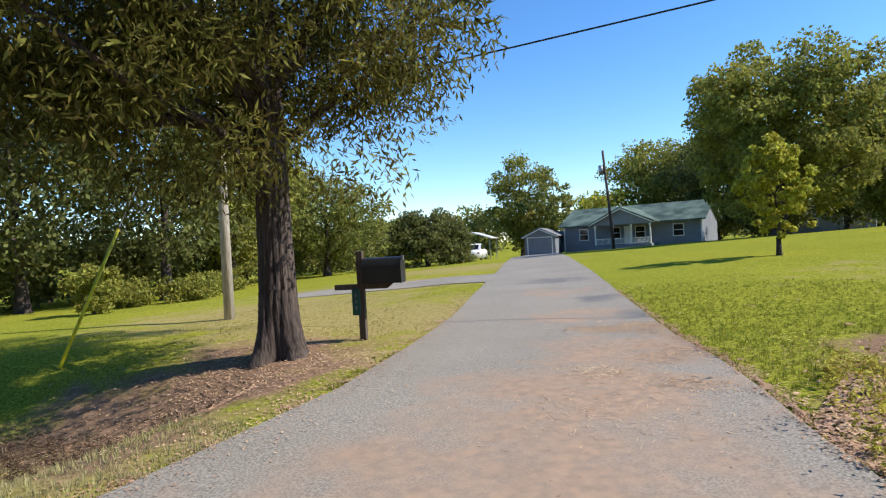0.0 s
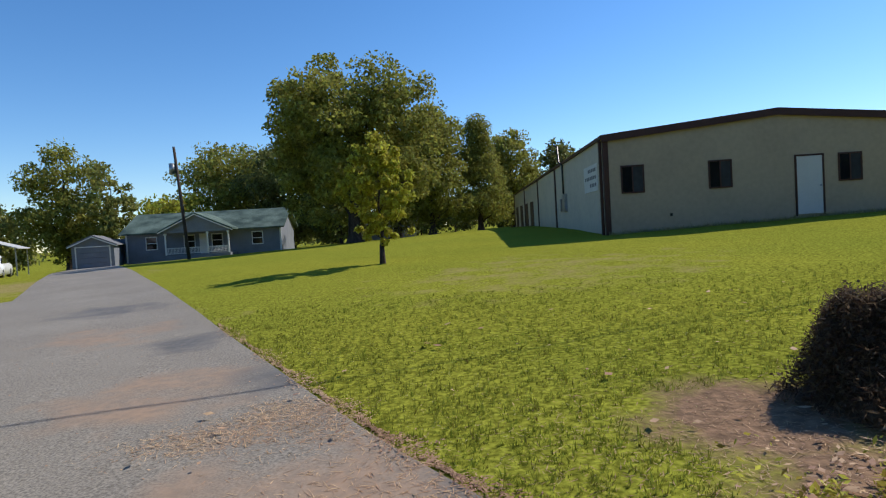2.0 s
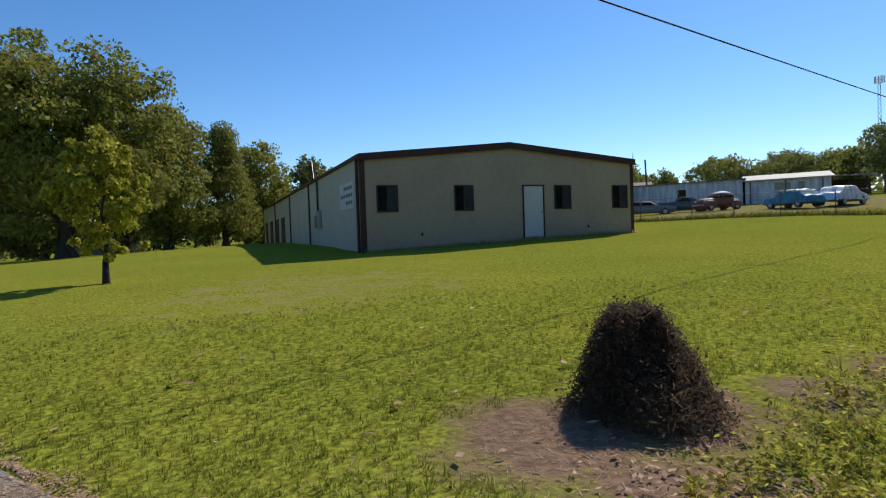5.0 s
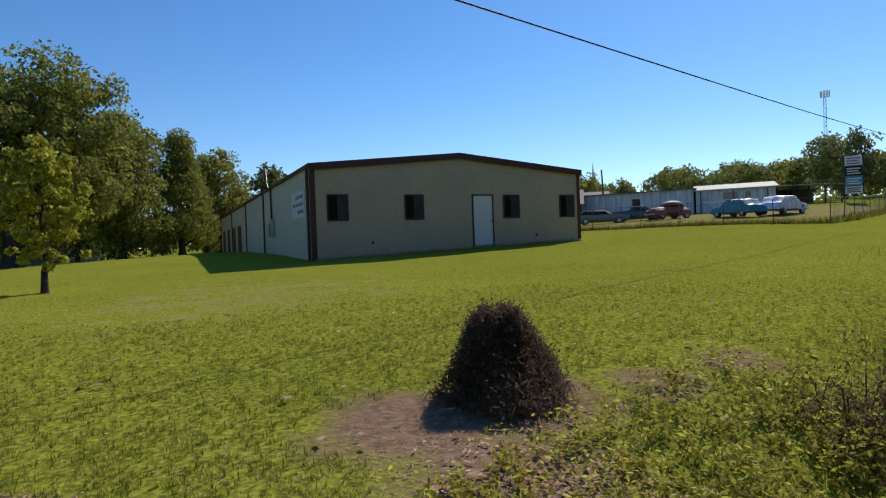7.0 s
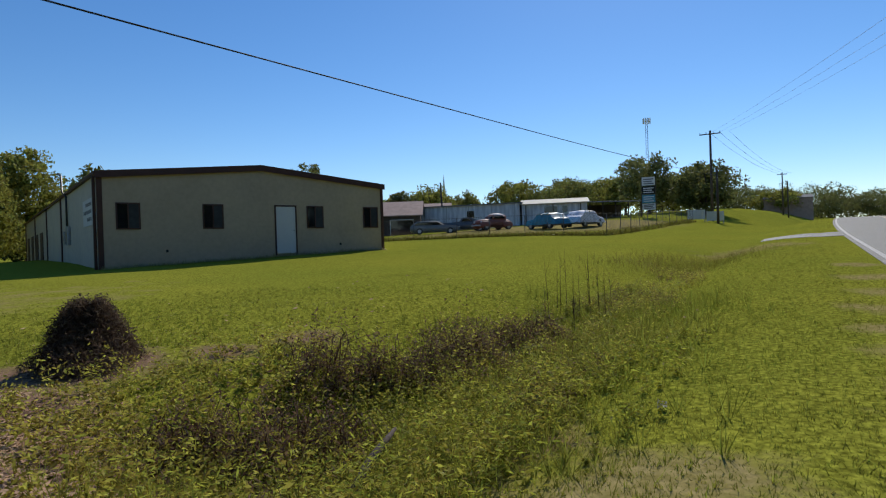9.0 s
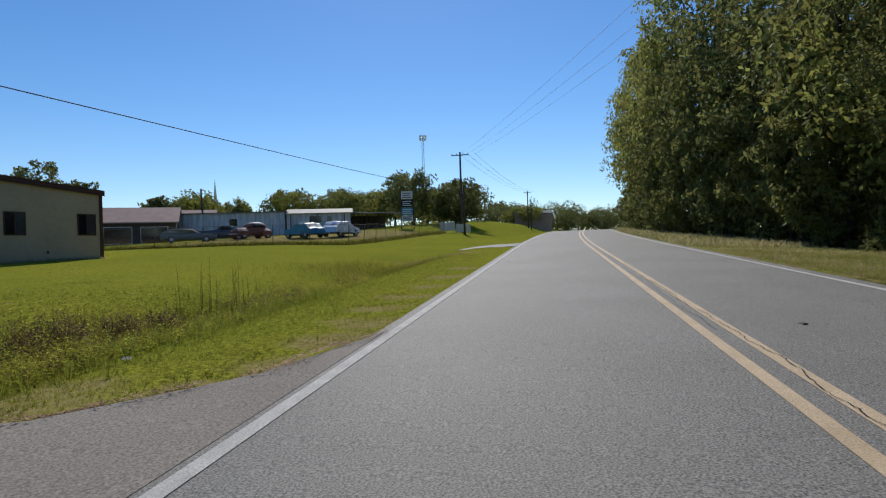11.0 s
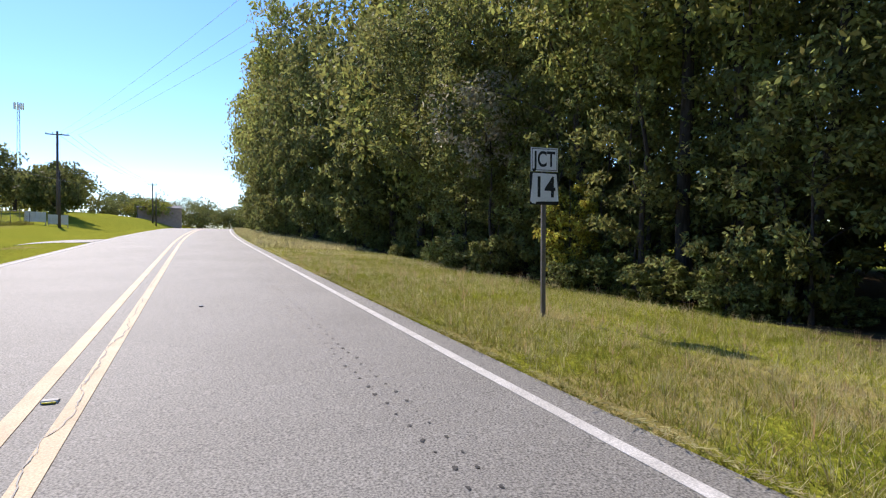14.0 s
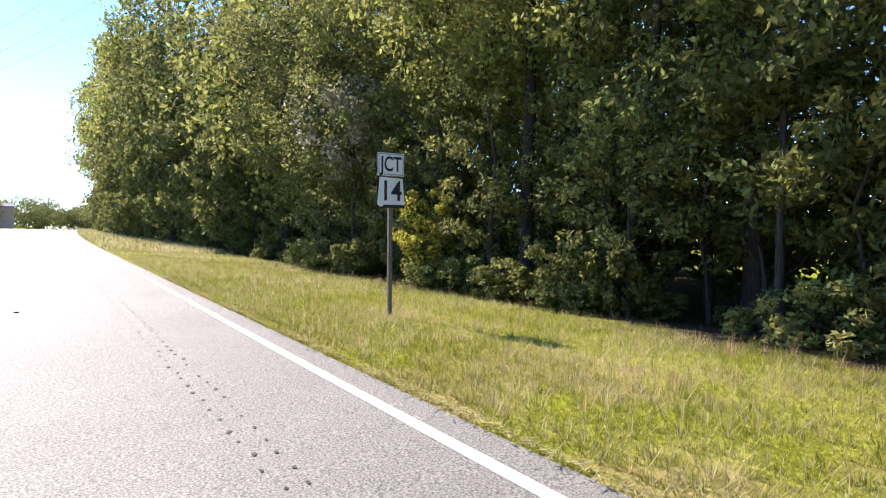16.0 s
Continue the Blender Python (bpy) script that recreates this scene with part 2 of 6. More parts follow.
M_GREY_SIDING = material("grey_siding", (0.2, 0.215, 0.245), rough=0.75, spread=0.08, scale=1, fine=12, bump=0.05, second=(0.165, 0.18, 0.21))
# dappled light on the roof is put into the two greens
M_GREEN_ROOF = material("dappled_green_shingles", (0.03, 0.055, 0.045), rough=0.85, spread=0.3, scale=0.6, fine=12, bump=0.3, second=(0.13, 0.18, 0.145), mix=0.5)
M_GREY_ROOF = material("grey_shingles", (0.2, 0.2, 0.205), rough=0.9, spread=0.25, scale=1.5, fine=18, bump=0.3)
M_POLE = material("weathered_pole_wood", (0.5, 0.45, 0.39), rough=0.9, spread=0.3, scale=3, fine=30, bump=0.3, stretch=(1, 1, 0.1))
M_DARK_POLE = material("creosoted_pole_wood", (0.1, 0.075, 0.06), rough=0.9, spread=0.3, scale=3, fine=30, bump=0.3, stretch=(1, 1, 0.1))
M_STEEL = material("galvanised_steel", (0.42, 0.43, 0.44), rough=0.45, metal=0.8, spread=0.15, scale=4, fine=40, bump=0.05)
M_DARK_STEEL = material("dull_dark_steel", (0.16, 0.14, 0.12), rough=0.6, metal=0.5, spread=0.2, scale=4, fine=40, bump=0.05)
M_WIRE = material("black_cable", (0.015, 0.015, 0.016), rough=0.6, spread=0.1, bump=0)
M_BLACK = material("black_painted_metal", (0.012, 0.012, 0.013), rough=0.38, spread=0.2, scale=6, fine=60, bump=0.05, spec=0.5)
M_YELLOW = material("yellow_plastic", (0.8, 0.68, 0.03), rough=0.45, spread=0.08, scale=4, fine=30, bump=0.0)
M_GREEN_PAINT = material("green_sign_paint", (0.02, 0.09, 0.07), rough=0.5, spread=0.1)
M_SIGN_WHITE = material("sign_white_sheeting", (0.66, 0.66, 0.66), rough=0.5, spread=0.06, scale=5, fine=50, bump=0.02)
M_SIGN_BLACK = material("sign_black_paint", (0.012, 0.012, 0.012), rough=0.5, spread=0.1)


# ---- mesh helpers ----
def mesh_of(name, verts, faces, mat, smooth=False):
    """A mesh from arrays of corners and of equal-sided faces."""
    verts, faces = np.asarray(verts, np.float32), np.asarray(faces, np.int32)
    me = bpy.data.meshes.new(name)
    me.vertices.add(len(verts))
    me.vertices.foreach_set("co", verts.ravel())
    k = faces.shape[1]
    me.loops.add(faces.size)
    me.loops.foreach_set("vertex_index", faces.ravel())
    me.polygons.add(len(faces))
    me.polygons.foreach_set("loop_start", np.arange(0, faces.size, k, dtype=np.int32))
    me.polygons.foreach_set("loop_total", np.full(len(faces), k, np.int32))
    me.polygons.foreach_set("use_smooth", np.full(len(faces), smooth, bool))
    me.update(calc_edges=True)
    me.materials.append(mat)
    return me


def part(name, bm, mat, parent=None, label=""):
    """Links a bmesh, or a ready mesh, as one object under a thing."""
    if isinstance(bm, bpy.types.Mesh):
        me = bm
    else:
        me = bpy.data.meshes.new(name)
        bmesh.ops.recalc_face_normals(bm, faces=bm.faces)
        bm.to_mesh(me)
        bm.free()
        me.materials.append(mat)
    ob = new(name, me)
    if parent:
        ob.parent = parent
    return tagged(ob, label) if label else ob


def thing(name, m, label, category, group="", kind=""):
    ob = new(name)
    ob.matrix_world = m
    return tagged(ob, label, category, group, kind)


def box(bm, x0, y0, z0, x1, y1, z1, bevel=0.0):
    made = bmesh.ops.create_cube(bm, size=1, matrix=Matrix.Translation(((x0 + x1) / 2, (y0 + y1) / 2, (z0 + z1) / 2)) @ Matrix.Diagonal((abs(x1 - x0), abs(y1 - y0), abs(z1 - z0), 1)))
    if bevel:
        edges = {e for v in made["verts"] for e in v.link_edges}
        bmesh.ops.bevel(bm, geom=list(edges), offset=bevel, segments=1, affect="EDGES")
    return bm


def boxes(*some, bevel=0.0):
    bm = bmesh.new()
    for b in some:
        box(bm, *b, bevel=bevel)
    return bm


def prism(outline, axis, a, b):
    """A solid from an outline in the plane across axis ('x': (y, z), 'y': (x, z), 'z': (x, y)), from a to b."""
    bm = bmesh.new()
    put = {"x": lambda p, d: (d, p[0], p[1]), "y": lambda p, d: (p[0], d, p[1]), "z": lambda p, d: (p[0], p[1], d)}[axis]
    lo, hi = [bm.verts.new(put(p, a)) for p in outline], [bm.verts.new(put(p, b)) for p in outline]
    bm.faces.new(lo), bm.faces.new(hi[::-1])
    for i in range(len(lo)):
        j = (i + 1) % len(lo)
        bm.faces.new((lo[i], hi[i], hi[j], lo[j]))
    return bm


def tube(points, radii, sides=8, bm=None, cap=True):
    """A tapered tube along points."""
    bm = bm or bmesh.new()
    rings, pts = [], [Vector(p) for p in points]
    for i, p in enumerate(pts):
        d = (pts[min(i + 1, len(pts) - 1)] - pts[max(i - 1, 0)]).normalized()
        ref = Vector((1, 0, 0)) if abs(d.x) < 0.85 else Vector((0, 1, 0))
        side = (ref - d * ref.dot(d)).normalized()
        up = d.cross(side)
        r = radii[i] if hasattr(radii, "__len__") else radii
        rings.append([bm.verts.new(p + side * (r * math.cos(2 * math.pi * k / sides)) + up * (r * math.sin(2 * math.pi * k / sides))) for k in range(sides)])
    for a, b in zip(rings, rings[1:]):
        for k in range(sides):
            f = bm.faces.new((a[k], a[(k + 1) % sides], b[(k + 1) % sides], b[k]))
            f.smooth = True
    if cap:
        bm.faces.new(rings[0][::-1]), bm.faces.new(rings[-1])
    return bm


# ---- the lie of the land ----
ROAD_O, ROAD_A = (3.0, -4.2), radians(19.5)
EX, EY = math.cos(ROAD_A), math.sin(ROAD_A)


def smooth_step(a, b, x):
    t = np.clip((np.asarray(x, float) - a) / (b - a), 0, 1)
    return t * t * (3 - 2 * t)


def bend(u):
    """The road swings gently to the right as it nears the crest."""
    w = np.clip(np.asarray(u, float) - 22, 0, 98)
    return -0.0007 * w * w - 0.137 * np.clip(np.asarray(u, float) - 120, 0, None)


def road_uv(x, y):
    dx, dy = np.asarray(x, float) - ROAD_O[0], np.asarray(y, float) - ROAD_O[1]
    u = dx * EX + dy * EY
    return u, -dx * EY + dy * EX - bend(u)


def road_xy(u, v):
    v = v + bend(u)
    return ROAD_O[0] + u * EX - v * EY, ROAD_O[1] + u * EY + v * EX


def road_z(u):
    """The road climbs steadily to a crest and goes on more gently behind it."""
    u = np.asarray(u, float)
    return -0.05 + 0.04 * u - 0.028 * 5 * np.logaddexp(0, (u - 72) / 5) + 0.034 * 2.5 * np.logaddexp(0, (-7 - u) / 2.5) - 0.021 * np.logaddexp(0, (u - 260) / 20) * 20


def lawn_z(x, y):
    x, y = 60 * np.tanh(np.clip(np.asarray(x, float), -60, 70) / 60), 60 * np.tanh(np.clip(np.asarray(y, float), -10, 75) / 60)
    return (-0.01 + 0.02257 * x + 0.00845 * y + 0.000728 * x * y + 0.0000375 * x * x + 0.001408 * y * y - 0.00000766 * x * x * y
            - 0.00000983 * x * y * y - 0.00002532 * y**3 - 0.00000037 * x**3)


def far_rise(x, y):
    """The land climbs away beyond the yard of parked cars."""
    q = np.asarray(x, float) + 0.3 * np.asarray(y, float)
    return 0.056 * 6 * (np.logaddexp(0, (q - 42) / 6) - np.logaddexp(0, (q - 125) / 6))


def wave(x, y, s, seed=0.0):
    """A smooth, cheap unevenness."""
    return (np.sin(x / s + 1.3 * seed) * np.sin(y / s * 1.13 + seed) + 0.5 * np.sin(2.3 * x / s + y / s * 1.7 + 2 * seed)) / 1.5


def ditch(u):
    return (1 - smooth_step(-6.2, -5.0, u) + smooth_step(-0.3, 1.2, u)) * (1 - 0.6 * smooth_step(16, 30, u))


def ground_z(x, y):
    u, v = road_uv(x, y)
    rz = road_z(u)
    rough = 0.02 * wave(x, y, 1.1) + 0.03 * wave(x, y, 3.7, 2.0)
    left = lawn_z(x, y) + far_rise(x, y) * smooth_step(8, 26, v) + np.clip(road_z(u) - 3.1, 0, 4) * smooth_step(90, 130, u) * (1 - smooth_step(26, 60, v)) + rough
    blend, west = smooth_step(4.1, 10.5, v), 1 - smooth_step(-8, -4, u)
    left = rz * (1 - blend) + left * blend - (0.5 + 0.2 * west) * ditch(u) * np.exp(-((v - 7.9 - 0.9 * west) / 1.35) ** 2)
    right = rz - 0.045 * np.clip(-3.5 - v, 0, 8) + rough * smooth_step(3.6, 5.0, -v)
    return np.where(v > 0, left, right) - 0.03 * ((v > -3.6) & (v < np.where(u > 3.6, 3.4, 4.5))) - 0.012 * (u > 3.6) * (v > 0) * (v < 4.6)


def gz(x, y):
    return float(ground_z(x, y))


def axis_steps(lo, hi, step, far):
    mid = np.arange(lo, hi + 1e-6, step)
    out = [0.0]
    d = step
    while out[-1] < far:
        d *= 1.13
        out.append(out[-1] + d)
    out = np.array(out[1:])
    return np.concatenate([lo - out[::-1], mid, hi + out])


gx, gy = axis_steps(-14, 24, 0.3, 1500), axis_steps(-15, 28, 0.3, 1500)
GX, GY = np.meshgrid(gx, gy)
GZ = ground_z(GX, GY)
idx = np.arange(GX.size).reshape(GX.shape)
quads = np.stack([idx[:-1, :-1], idx[:-1, 1:], idx[1:, 1:], idx[1:, :-1]], -1).reshape(-1, 4)
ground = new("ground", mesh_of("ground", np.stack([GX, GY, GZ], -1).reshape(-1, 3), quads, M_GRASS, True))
tagged(ground, "mown green lawn with dry patches, sloping gently", "lawn", kind="structure")


def strip(name, left, right, zfun, lift, mat, thick=0.12, steps=6):
    """A paved strip between two edge lines, lying on the ground."""
    left, right = np.asarray(left, float), np.asarray(right, float)

    def dense(line):
        out = [line[0]]
        for a, b in zip(line, line[1:]):
            out += [a + (b - a) * k / steps for k in range(1, steps + 1)]
        return np.array(out)
    a, b = dense(left), dense(right)
    cols = 9
    t = np.linspace(0, 1, cols)[None, :, None]
    p = a[:, None] * (1 - t) + b[:, None] * t
    z = zfun(p[..., 0], p[..., 1]) + lift
    top = np.concatenate([p, z[..., None]], -1).reshape(-1, 3)
    n = len(a)
    ids = np.arange(n * cols).reshape(n, cols)
    faces = [np.stack([ids[:-1, :-1], ids[:-1, 1:], ids[1:, 1:], ids[1:, :-1]], -1).reshape(-1, 4)]
    rim = np.concatenate([ids[:, 0], ids[-1, 1:], ids[::-1, -1][1:], ids[0, ::-1][1:]])
    low = top[rim] - (0, 0, thick)
    lo = n * cols + np.arange(len(rim))
    faces.append(np.stack([rim[:-1], lo[:-1], lo[1:], rim[1:]], -1))
    return new(name, mesh_of(name, np.concatenate([top, low]), np.concatenate(faces), mat, False))


US = np.concatenate([np.arange(-60, 40, 2.0), np.arange(40, 330, 6.0)])


def road_line(v):
    return [road_xy(u, v) for u in US]


def on_road(x, y):
    return road_z(road_uv(x, y)[0])


road = strip("road", road_line(3.7), road_line(-3.4), on_road, 0.0, M_ROAD, 0.2, 1)
tagged(road, "worn grey asphalt country road climbing to a crest", "road", kind="structure")
for name, v, half, mat, label in (("edge_line", 3.5, 0.06, M_WHITE_LINE, "white painted road edge line"), ("edge_line", -3.08, 0.052, M_WHITE_LINE, "white painted road edge line"),
                                  ("centre_line", 0.18, 0.06, M_YELLOW_LINE, "faded yellow painted centre line"), ("centre_line", -0.12, 0.06, M_YELLOW_LINE, "faded yellow cracked centre line")):
    tagged(strip(name, road_line(v + half), road_line(v - half), on_road, 0.006, mat, 0.004, 1), label, "road marking", kind="structure")

DRIVE_R = [road_xy(3.95, 3.62), road_xy(2.1, 4.15), road_xy(0.8, 5.1), (0.9, 2.1), (0.19, 3.08), (-0.17, 3.6), (-0.68, 4.45), (-1.3, 5.4), (-2.05, 6.45), (-2.8, 7.6), (-3.73, 9.04), (-5.3, 11.5), (-10.6, 19.7), (-23.5, 39.4), (-35.0, 57.4)]
DRIVE_L = [road_xy(-11.0, 3.62), (-5.6, -2.2), (-4.3, -1.1), (-3.5, 0.0), (-3.32, 0.75), (-3.55, 1.66), (-3.96, 3.0), (-4.5, 4.0), (-5.17, 5.18), (-5.8, 6.3), (-6.54, 7.53), (-8.0, 9.7), (-13.2, 17.4), (-26.4, 36.8), (-38.2, 55.6)]


def drive_z(x, y):
    """The driveway meets the road flush and then lies a little proud of the lawn."""
    u, v = road_uv(x, y)
    f = smooth_step(4.0, 6.5, v)
    return (on_road(x, y) + 0.004) * (1 - f) + (ground_z(x, y) + 0.03) * f


drive = strip("driveway", DRIVE_L, DRIVE_R, drive_z, 0.0, M_DRIVE, 0.15)
tagged(drive, "grey weathered asphalt driveway leading to a house", "driveway", kind="structure")
branch = strip("side_drive", [(-10.6, 14.6), (-12.2, 13.9), (-15.2, 11.2), (-16.4, 9.9)], [(-13.4, 18.6), (-15.3, 17.0), (-18.0, 13.4), (-19.0, 12.0)], ground_z, 0.025, M_DRIVE, 0.12)
tagged(branch, "grey asphalt side drive curving off across the lawn", "driveway", kind="structure")

track = strip("gravel_track", [road_xy(27.0, 3.69), road_xy(26.8, 5), road_xy(26.4, 6.6)], [road_xy(31.0, 3.69), road_xy(30.4, 5), road_xy(28.4, 6.6)], lambda x, y: np.maximum(ground_z(x, y), on_road(x, y) * (road_uv(x, y)[1] < 4.3)), 0.01, M_ROAD, 0.06)
tagged(track, "short grey gravel track joining the road", "track", kind="structure")


# ---- trees ----
def crown_leaves(rng, clumps, per, size, narrow, droop=0.25, spread=1.0):
    """Leaves round clump centres: rows of (x, y, z, radius). Each leaf is a bent quad of its own."""
    c = np.asarray(clumps, float)
    who = np.repeat(np.arange(len(c)), per)
    d = rng.normal(size=(len(who), 3))
    d /= np.linalg.norm(d, axis=1)[:, None]
    r = c[who, 3] * spread * rng.uniform(0.25, 1.0, len(who)) ** 0.6
    mid = c[who, :3] + d * r[:, None] * (1, 1, 0.75)
    a = rng.normal(size=(len(who), 3)) + d * 0.6
    a[:, 2] -= droop * 2
    a /= np.linalg.norm(a, axis=1)[:, None]
    b = np.cross(a, rng.normal(size=(len(who), 3)))
    b /= np.linalg.norm(b, axis=1)[:, None] + 1e-9
    s = size * rng.uniform(0.6, 1.4, len(who))[:, None]
    w = s * narrow
    v = np.stack([mid - a * s, mid + b * w, mid + a * s, mid - b * w], 1)
    return v.reshape(-1, 3), np.arange(len(who) * 4).reshape(-1, 4)


def furrowed_trunk(height, r, rng):
    """A thick trunk with spreading roots and deep furrows in the bark."""
    rows, sides = 90, 96
    z = np.concatenate([np.linspace(-0.25, 1.0, 40), np.linspace(1.0, height, rows - 40)])
    a = np.linspace(0, 2 * math.pi, sides, endpoint=False)
    A, Z = np.meshgrid(a, z)
    flare = 1.0 * np.exp(-np.clip(Z, 0, None) / 0.34) * (0.75 + 0.45 * np.sin(3 * A + 0.8) + 0.3 * np.sin(5 * A + 2.1))
    twist = 0.5 * np.sin(Z * 1.9) + 0.3 * np.sin(Z * 4.7 + A)
    ridges = 0.09 * np.abs(np.sin(9 * A + twist * 2.2)) + 0.05 * np.abs(np.sin(17 * A - twist * 3.1 + Z * 2.3)) + 0.012 * rng.normal(size=A.shape)
    R = r * (1 - 0.75 * np.clip(Z / height, 0, 1) ** 1.3 + np.clip(flare, 0, 1.2) + ridges)
    v = np.stack([R * np.cos(A), R * np.sin(A), Z], -1).reshape(-1, 3)
    ids = np.arange(rows * sides).reshape(rows, sides)
    nx = np.roll(ids, -1, 1)
    return mesh_of("trunk", v, np.stack([ids[:-1], nx[:-1], nx[1:], ids[1:]], -1).reshape(-1, 4), M_BARK, True)


def tree(name, place, height, width, label, leaf=M_LEAF, seed=1, trunk=0.25, first=0.25, clumps=70, per=60, size=0.16, narrow=0.5, shape="round", limbs=9, group="", bark=M_BARK, droop=0.25, clump=0.16, lean=(0, 0), category="tree", furrows=False):
    """A tapered trunk with limbs, and a crown of clumps of small leaves."""
    rng = np.random.default_rng(seed)
    root = thing(name, pose(place[0], place[1], gz(*place) - 0.05), label, category, group)
    top = Vector((lean[0] * 0.15, lean[1] * 0.15, height * 0.86))
    kink = [Vector((rng.normal() * 0.012 * height * (k > 1), rng.normal() * 0.012 * height * (k > 1), 0)) + top * (k / 6) for k in range(7)]
    bm = tube([kink[0] - Vector((0, 0, 0.3)), kink[0] + Vector((0, 0, 0.15)), kink[0] + Vector((0, 0, 0.6)), *kink[1:]], [trunk * 2.1, trunk * 1.45, trunk * 1.08] + [trunk * (1 - 0.15 * k) for k in range(1, 7)], 10)
    ends = []
    for k in range(limbs):
        f = first + (0.82 - first) * (k + 0.5) / limbs
        i = min(int(f * 6), 5)
        p = kink[i].lerp(kink[i + 1], f * 6 - i)
        ang = k * 2.4 + rng.uniform(-0.4, 0.4)
        reach = width * 0.42 * (1 - 0.55 * max(0, f - 0.35)) * rng.uniform(0.75, 1.1)
        if shape == "cone":
            reach = width * 0.5 * (1.05 - f)
        q = p + Vector((math.cos(ang) * reach, math.sin(ang) * reach, reach * rng.uniform(0.25, 0.7)))
        m1 = p.lerp(q, 0.5) + Vector((rng.normal() * 0.06, rng.normal() * 0.06, 0.1 + rng.normal() * 0.05)) * reach
        m2 = p.lerp(q, 0.25) + Vector((rng.normal() * 0.03, rng.normal() * 0.03, 0.09)) * reach
        m3 = p.lerp(q, 0.77) + Vector((rng.normal() * 0.06, rng.normal() * 0.06, 0.05)) * reach
        r = trunk * 0.36 * (1.1 - f)
        if (furrows and ((q.z < 3.4 and q.y > 1.0) or (q.x > 0.8 and p.z < 4.5))) or (shape == "dome" and (f < 0 or q.z > 0.7 * height)):
            continue
        part("limb", tube([p, m2, m1, m3, q], [r, r * 0.85, r * 0.62, r * 0.4, r * 0.15], 6), bark, root)
        ends += [tuple(m1), tuple(q)]
    if furrows:
        # heavy boughs: (sideways, away, height) along each, and the radius at its foot
        for r0, *line in ((0.1, (-0.1, 0, 2.85), (-0.55, 0.1, 3.25), (-1.3, 0.3, 3.35), (-2.0, 0.3, 3.32), (-2.6, 0.6, 3.8), (-3.2, 0.9, 4.2)),
                          (0.13, (-0.15, 0, 3.5), (-0.5, -0.1, 4.1), (-0.95, -0.3, 4.7), (-1.6, -0.6, 5.5), (-2.2, -0.8, 6.4)),
                          (0.055, (0.1, 0, 3.0), (0.45, -0.1, 3.15), (0.85, -0.2, 3.45), (1.4, -0.2, 3.75), (2.1, -0.3, 4.2)),
                          (0.12, (0.1, 0, 3.8), (0.55, 0.2, 4.45), (1.1, 0.5, 5.2), (1.9, 0.8, 6.1)),
                          (0.1, (-0.1, 0, 3.9), (-0.9, 0.8, 4.4), (-1.9, 1.4, 4.7), (-3.0, 1.8, 5.3)),
                          (0.08, (0, -0.1, 3.6), (-0.5, -0.9, 4.1), (-1.2, -1.7, 4.3), (-2.0, -2.3, 4.6)),
                          (0.045, (-1.3, 0.3, 3.35), (-1.8, -0.1, 3.6), (-2.3, -0.3, 3.7), (-3.0, -0.4, 3.6))):
            pts = [Vector((0.52 * a - 0.854 * b, 0.854 * a + 0.52 * b, c)) for a, b, c in line]
            pts = [p for a, b in zip(pts, pts[1:]) for p in (a, a.lerp(b, 0.5) + Vector(rng.normal(size=3)) * 0.04)] + [pts[-1]]
            part("bough", tube(pts, [r0 * (1.25 - 1.0 * k / (len(pts) - 1)) for k in range(len(pts))], 8), bark, root)
            ends += [tuple(p) for p in pts[-5:]]
        bm.free()
        bm = furrowed_trunk(height * 0.8, trunk, rng)
    part("trunk", bm, bark, root)
    cz, rz_ = height * (first + 1) / 2, height * (1 - first) / 2
    cl = []
    while len(cl) < clumps:
        p = rng.uniform(-1, 1, 3)
        d = np.linalg.norm(p)
        if d > 1 or d < (0.72 if shape == "dome" else 0.35):
            continue
        zf = (p[2] + 1) / 2
        w = {"round": 1.0, "cone": 1.15 * (1 - zf) + 0.12, "tall": 1.0 - 0.35 * abs(zf - 0.4), "dome": 1.0}[shape]
        if shape == "cone":
            p[:2] /= max(math.sqrt(max(1 - p[2] ** 2, 0.05)), 0.2) * 1.25
        lobes = 1 if shape == "dome" else 1 + 0.16 * math.sin(3 * math.atan2(p[1], p[0]) + seed) + 0.12 * math.sin(7 * zf + 2 * seed)
        cl.append((p[0] * width / 2 * w * lobes + lean[0] * zf, p[1] * width / 2 * w * lobes + lean[1] * zf, cz + p[2] * rz_ * 0.95, clump * width * rng.uniform(0.6, 1.25)))
    cl += [(*e, clump * width * 0.8) for e in ends]
    if furrows:
        cl = [c for c in cl if not (c[2] < 3.2 and (c[1] > 1.0 or c[0] > 1.4)) and 0.52 * c[0] + 0.854 * c[1] < 2.7 and not (0.52 * c[0] + 0.854 * c[1] > 1.5 and c[2] < 3.0)]
        cl += [(r * math.cos(a) - 0.4, r * math.sin(a) - 0.4, z, clump * width * 0.8) for r, a, z in zip(rng.uniform(0.9, 2.9, 70), rng.uniform(0, 6.28, 70), rng.uniform(3.2, 6.0, 70))]
    v, f = crown_leaves(rng, cl, per, size, narrow, droop)
    part("crown", mesh_of("crown", v, f, leaf), leaf, root)
    return root


